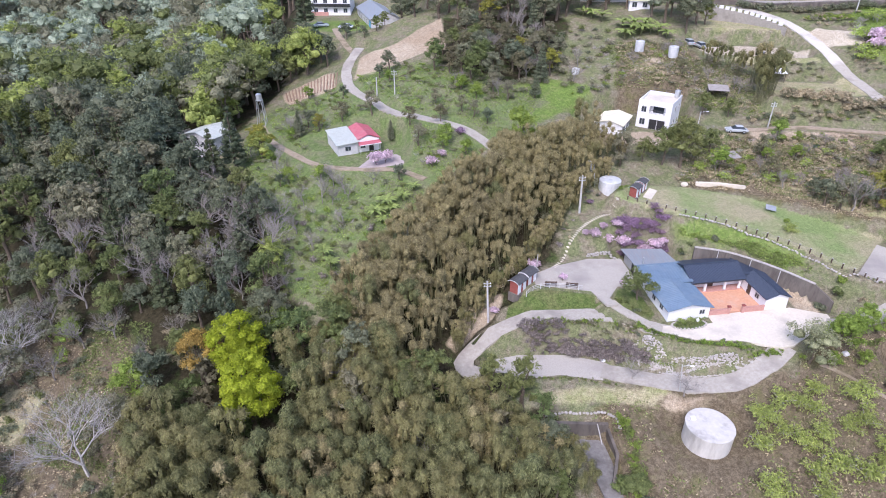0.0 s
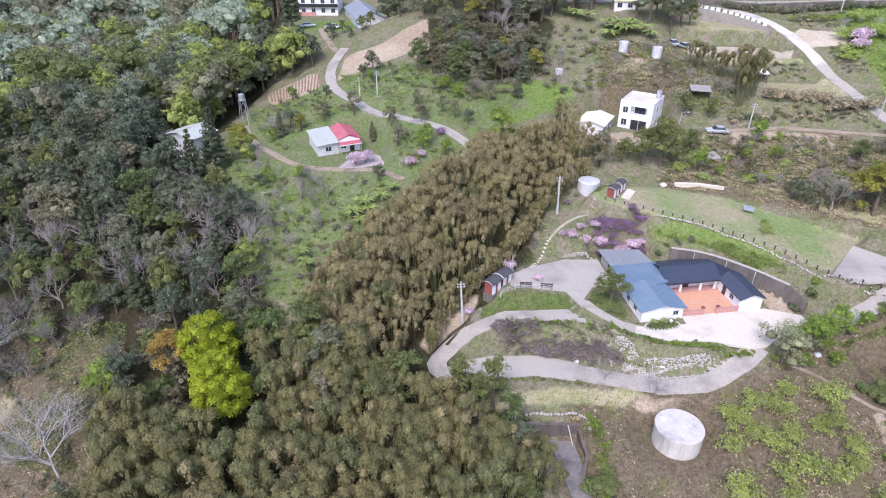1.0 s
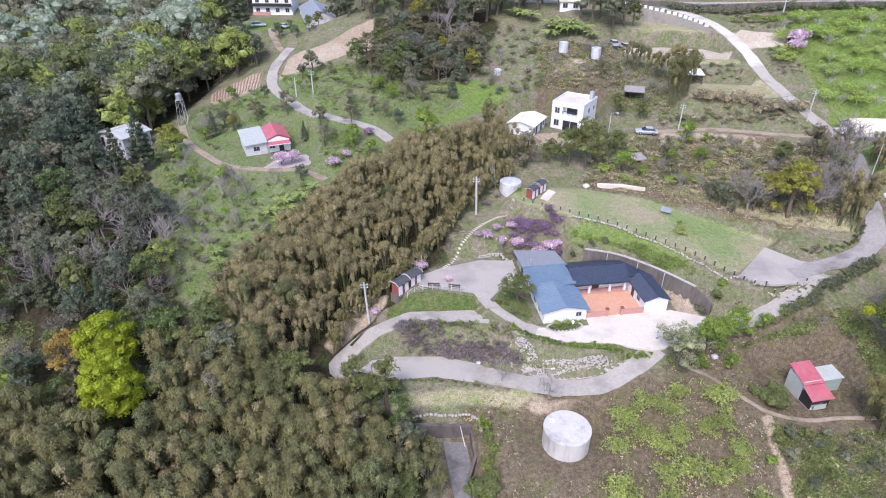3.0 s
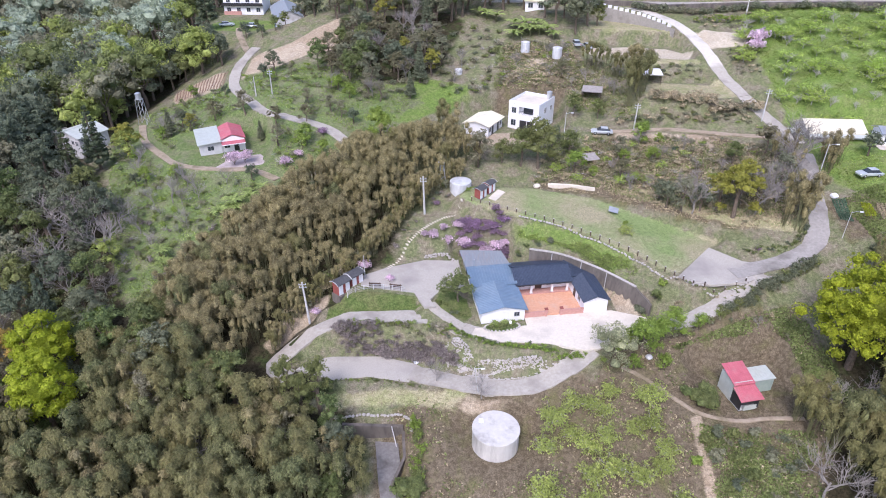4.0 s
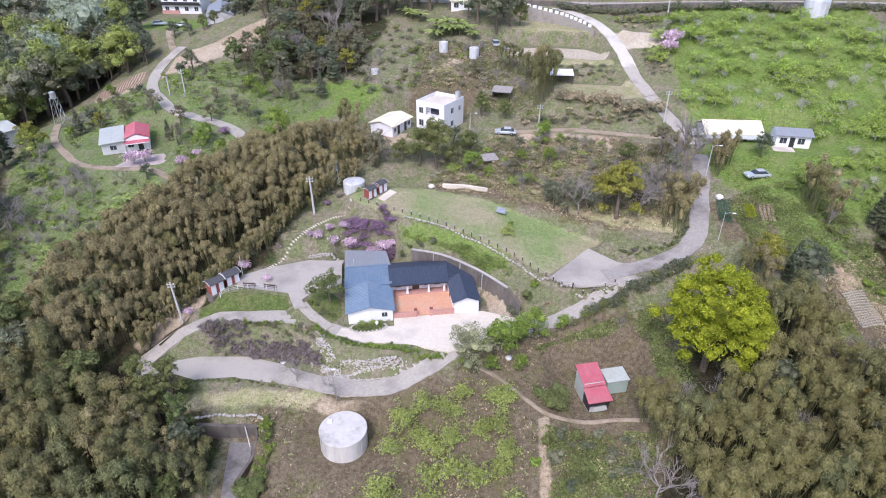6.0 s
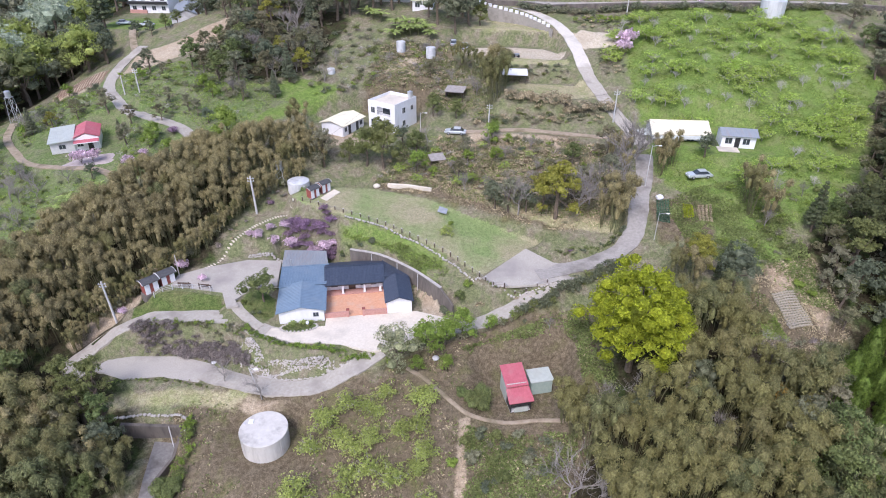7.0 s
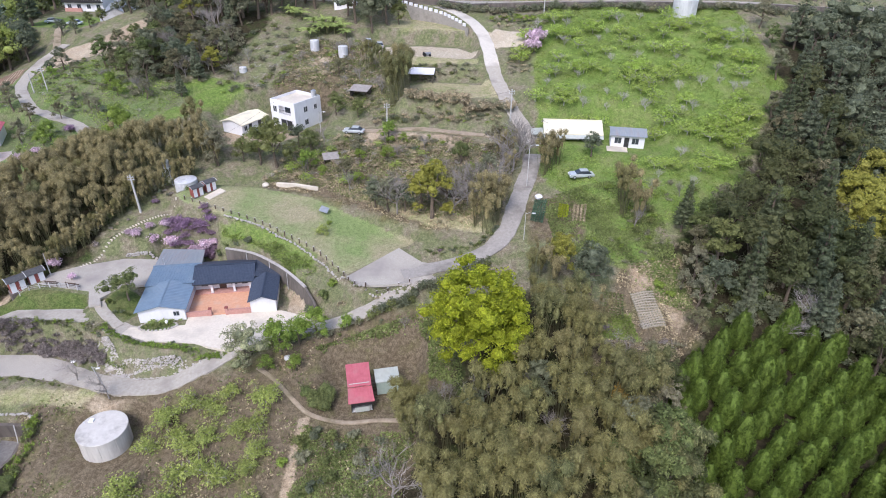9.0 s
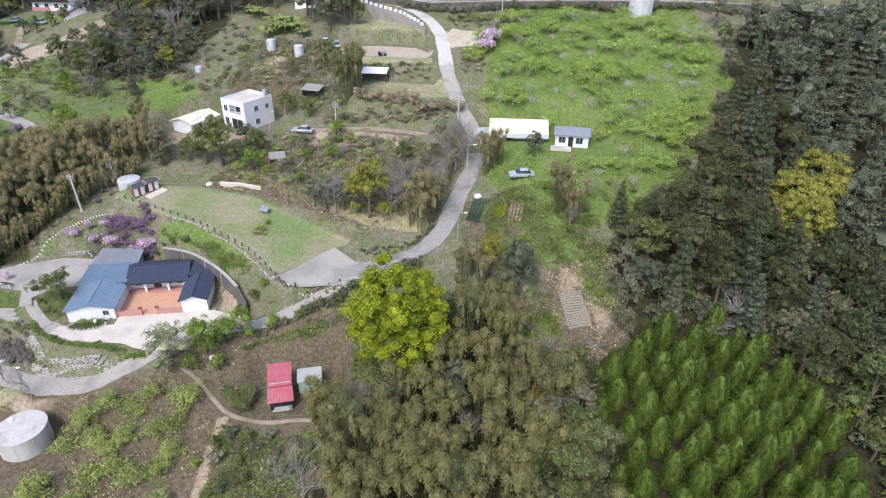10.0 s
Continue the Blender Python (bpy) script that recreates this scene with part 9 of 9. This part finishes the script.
def rubble():
    """Loose stones tipped down the bank, one object."""
    rng = np.random.default_rng(8)
    heap = Heap()
    v, f = ICO0
    for share, outline in ((2600, [(27.5, 73.4), (31.0, 73.0), (33.5, 70.6), (37.0, 69.6), (41.0, 69.5), (46.0, 69.6), (47.2, 69.0), (40.0, 68.0), (36.2, 67.9), (33.0, 68.8), (29.5, 71.0)]),):
        xs, ys = zip(*outline)
        x, y = rng.uniform(min(xs), max(xs), share * 3), rng.uniform(min(ys), max(ys), share * 3)
        keep = outside(x, y, outline) < 0
        x, y = x[keep][:share], y[keep][:share]
        z = ground_z(x, y)[0]
        for p in zip(x, y, z):
            s = rng.uniform(0.07, 0.24)
            heap.add(np.array(p) + v * s * rng.uniform(0.6, 1.15, (len(v), 1)) * np.array([1, 1, 0.7]), f)
    ob = part("rubble", heap.mesh("rubble"), M_STONE, None)
    tagged(ob, "loose grey rubble stones on the bank", "stones", kind="stuff")


rubble()


def vegetable_bed(x, y, w, d, turn, leafmat, label, rows, seed, ridge=None):
    """Rows of small plants on ridges that follow the slope."""
    rng = np.random.default_rng(seed)
    b = thing("vegetable_bed", label, "vegetable bed", pose(x, y, gz(x, y)), "vegetable beds")
    c, s, z0 = math.cos(math.radians(turn)), math.sin(math.radians(turn)), gz(x, y)

    def on_slope(u, v):
        px, py = u * c - v * s, u * s + v * c
        return np.array([px, py, gz(x + px, y + py) - z0])

    for r in range(rows):
        v = -d / 2 + (r + 0.5) * d / rows
        n = int(w / 0.42)
        line = [on_slope(-w / 2 + k * w / n, v) for k in range(n + 1)]
        part("ridge", tube(bmesh.new(), line, [0.2 if ridge else 0.17] * (n + 1), 6), ridge or M_TRACK, b)
        heap = Heap()
        for p in line:
            if ridge:
                puff(heap, rng, p + np.array([0, 0, 0.22]), (0.1, 0.1, 0.1), 8, 0.13, 0.7, 0.6, 0.7)
            else:
                puff(heap, rng, p + np.array([0, 0, 0.26]), (0.24, 0.24, 0.2), 14, 0.2, 0.7, 0.6, 0.7)
        tagged(part("foliage", heap.mesh("foliage"), leafmat, b), kind="stuff")


vegetable_bed(97.0, 94.8, 5.6, 2.2, 77, L_CABBAGE, "bed of dark blue-green cabbages beside the road", 5, 1)
vegetable_bed(103.6, 93.4, 3.6, 2.4, 77, L_DRY, "bed of bare earth ridges with straw", 4, 6)
vegetable_bed(101.1, 94.4, 3.2, 1.7, 77, L_LIME, "bed of bright lime green lettuces", 4, 2)
vegetable_bed(111.0, 74.8, 3.4, 5.8, 8, L_SAGE, "bed of straw-mulched rows of young plants", 15, 3, M_CREAMSOIL)
vegetable_bed(106.2, 75.4, 3.6, 3.0, 80, L_MID, "bed of mixed green vegetables", 5, 4)


def ploughed_plot():
    """Furrows of red-brown soil across the small plot, one object."""
    bm = bmesh.new()
    for k in range(17):
        u = k / 16
        a, b = np.array([-41.6 + 14.2 * u, 161.2 - 0.2 * u]), np.array([-39.2 + 12.4 * u, 153.4 - 0.4 * u])
        pts = [a + (b - a) * t for t in np.linspace(0, 1, 9)]
        tube(bm, [(x, y, gz(x, y) - 0.02) for x, y in pts], [0.2] * 9, 5)
    tagged(part("ploughed_soil", bm, M_PLOUGH, None), "freshly ploughed red-brown furrows beside the lane", "soil", kind="stuff")


ploughed_plot()


def flower_bed():
    """A rounded bed edged with stones before the gable of the blue-roofed wing."""
    rng = np.random.default_rng(31)
    cx, cy, z = 37.7, 75.3, 6.3
    bed = thing("flower_bed", "rounded planting bed edged with pale stones", "flower bed", pose(cx, cy, z, 0, 0, 8))
    ring = [(2.75 * math.cos(a), 1.05 * math.sin(a)) for a in np.linspace(0, 2 * math.pi, 28, endpoint=False)]
    part("soil", slab(ring, -0.3, 0.16), M_TURF, bed, "dark soil with low green growth")
    v, f = ICO0
    stone = None
    for x, y in ring:
        if stone is None:
            stone = fast_mesh("edging_stone", v * rng.uniform(0.8, 1.15, (12, 1)), f)
        ob = part("edging_stone", stone, M_STONE, bed)
        ob.matrix_basis = pose(x, y, 0.1, 0, 0, rng.uniform(0, 360)) @ Matrix.Diagonal((0.26, 0.2, 0.2, 1))
    heap = Heap()
    for k in range(34):
        a, r = rng.uniform(0, 6.3), math.sqrt(rng.random())
        puff(heap, rng, np.array([2.5 * r * math.cos(a), 0.85 * r * math.sin(a), 0.28]), (0.34, 0.34, rng.uniform(0.15, 0.4)), 20, 0.16, 0.6, 0.6, 0.6)
    tagged(part("foliage", heap.mesh("foliage"), L_MID, bed), kind="stuff")
    lamp = thing("stone_lantern", "small white stone lantern in the planting bed", "lantern", pose(39.0, 75.6, 6.4))
    part("shaft", tube(bmesh.new(), [(0, 0, 0), (0, 0, 0.45)], [0.12, 0.1], 8), M_WHITE, lamp)
    part("light_box", boxes((-0.16, 0.16, -0.16, 0.16, 0.45, 0.72), bevel=0.02), M_WHITE, lamp)
    part("cap", tube(bmesh.new(), [(0, 0, 0.72), (0, 0, 0.82), (0, 0, 0.98)], [0.27, 0.2, 0.03], 8), M_WHITE, lamp)


flower_bed()
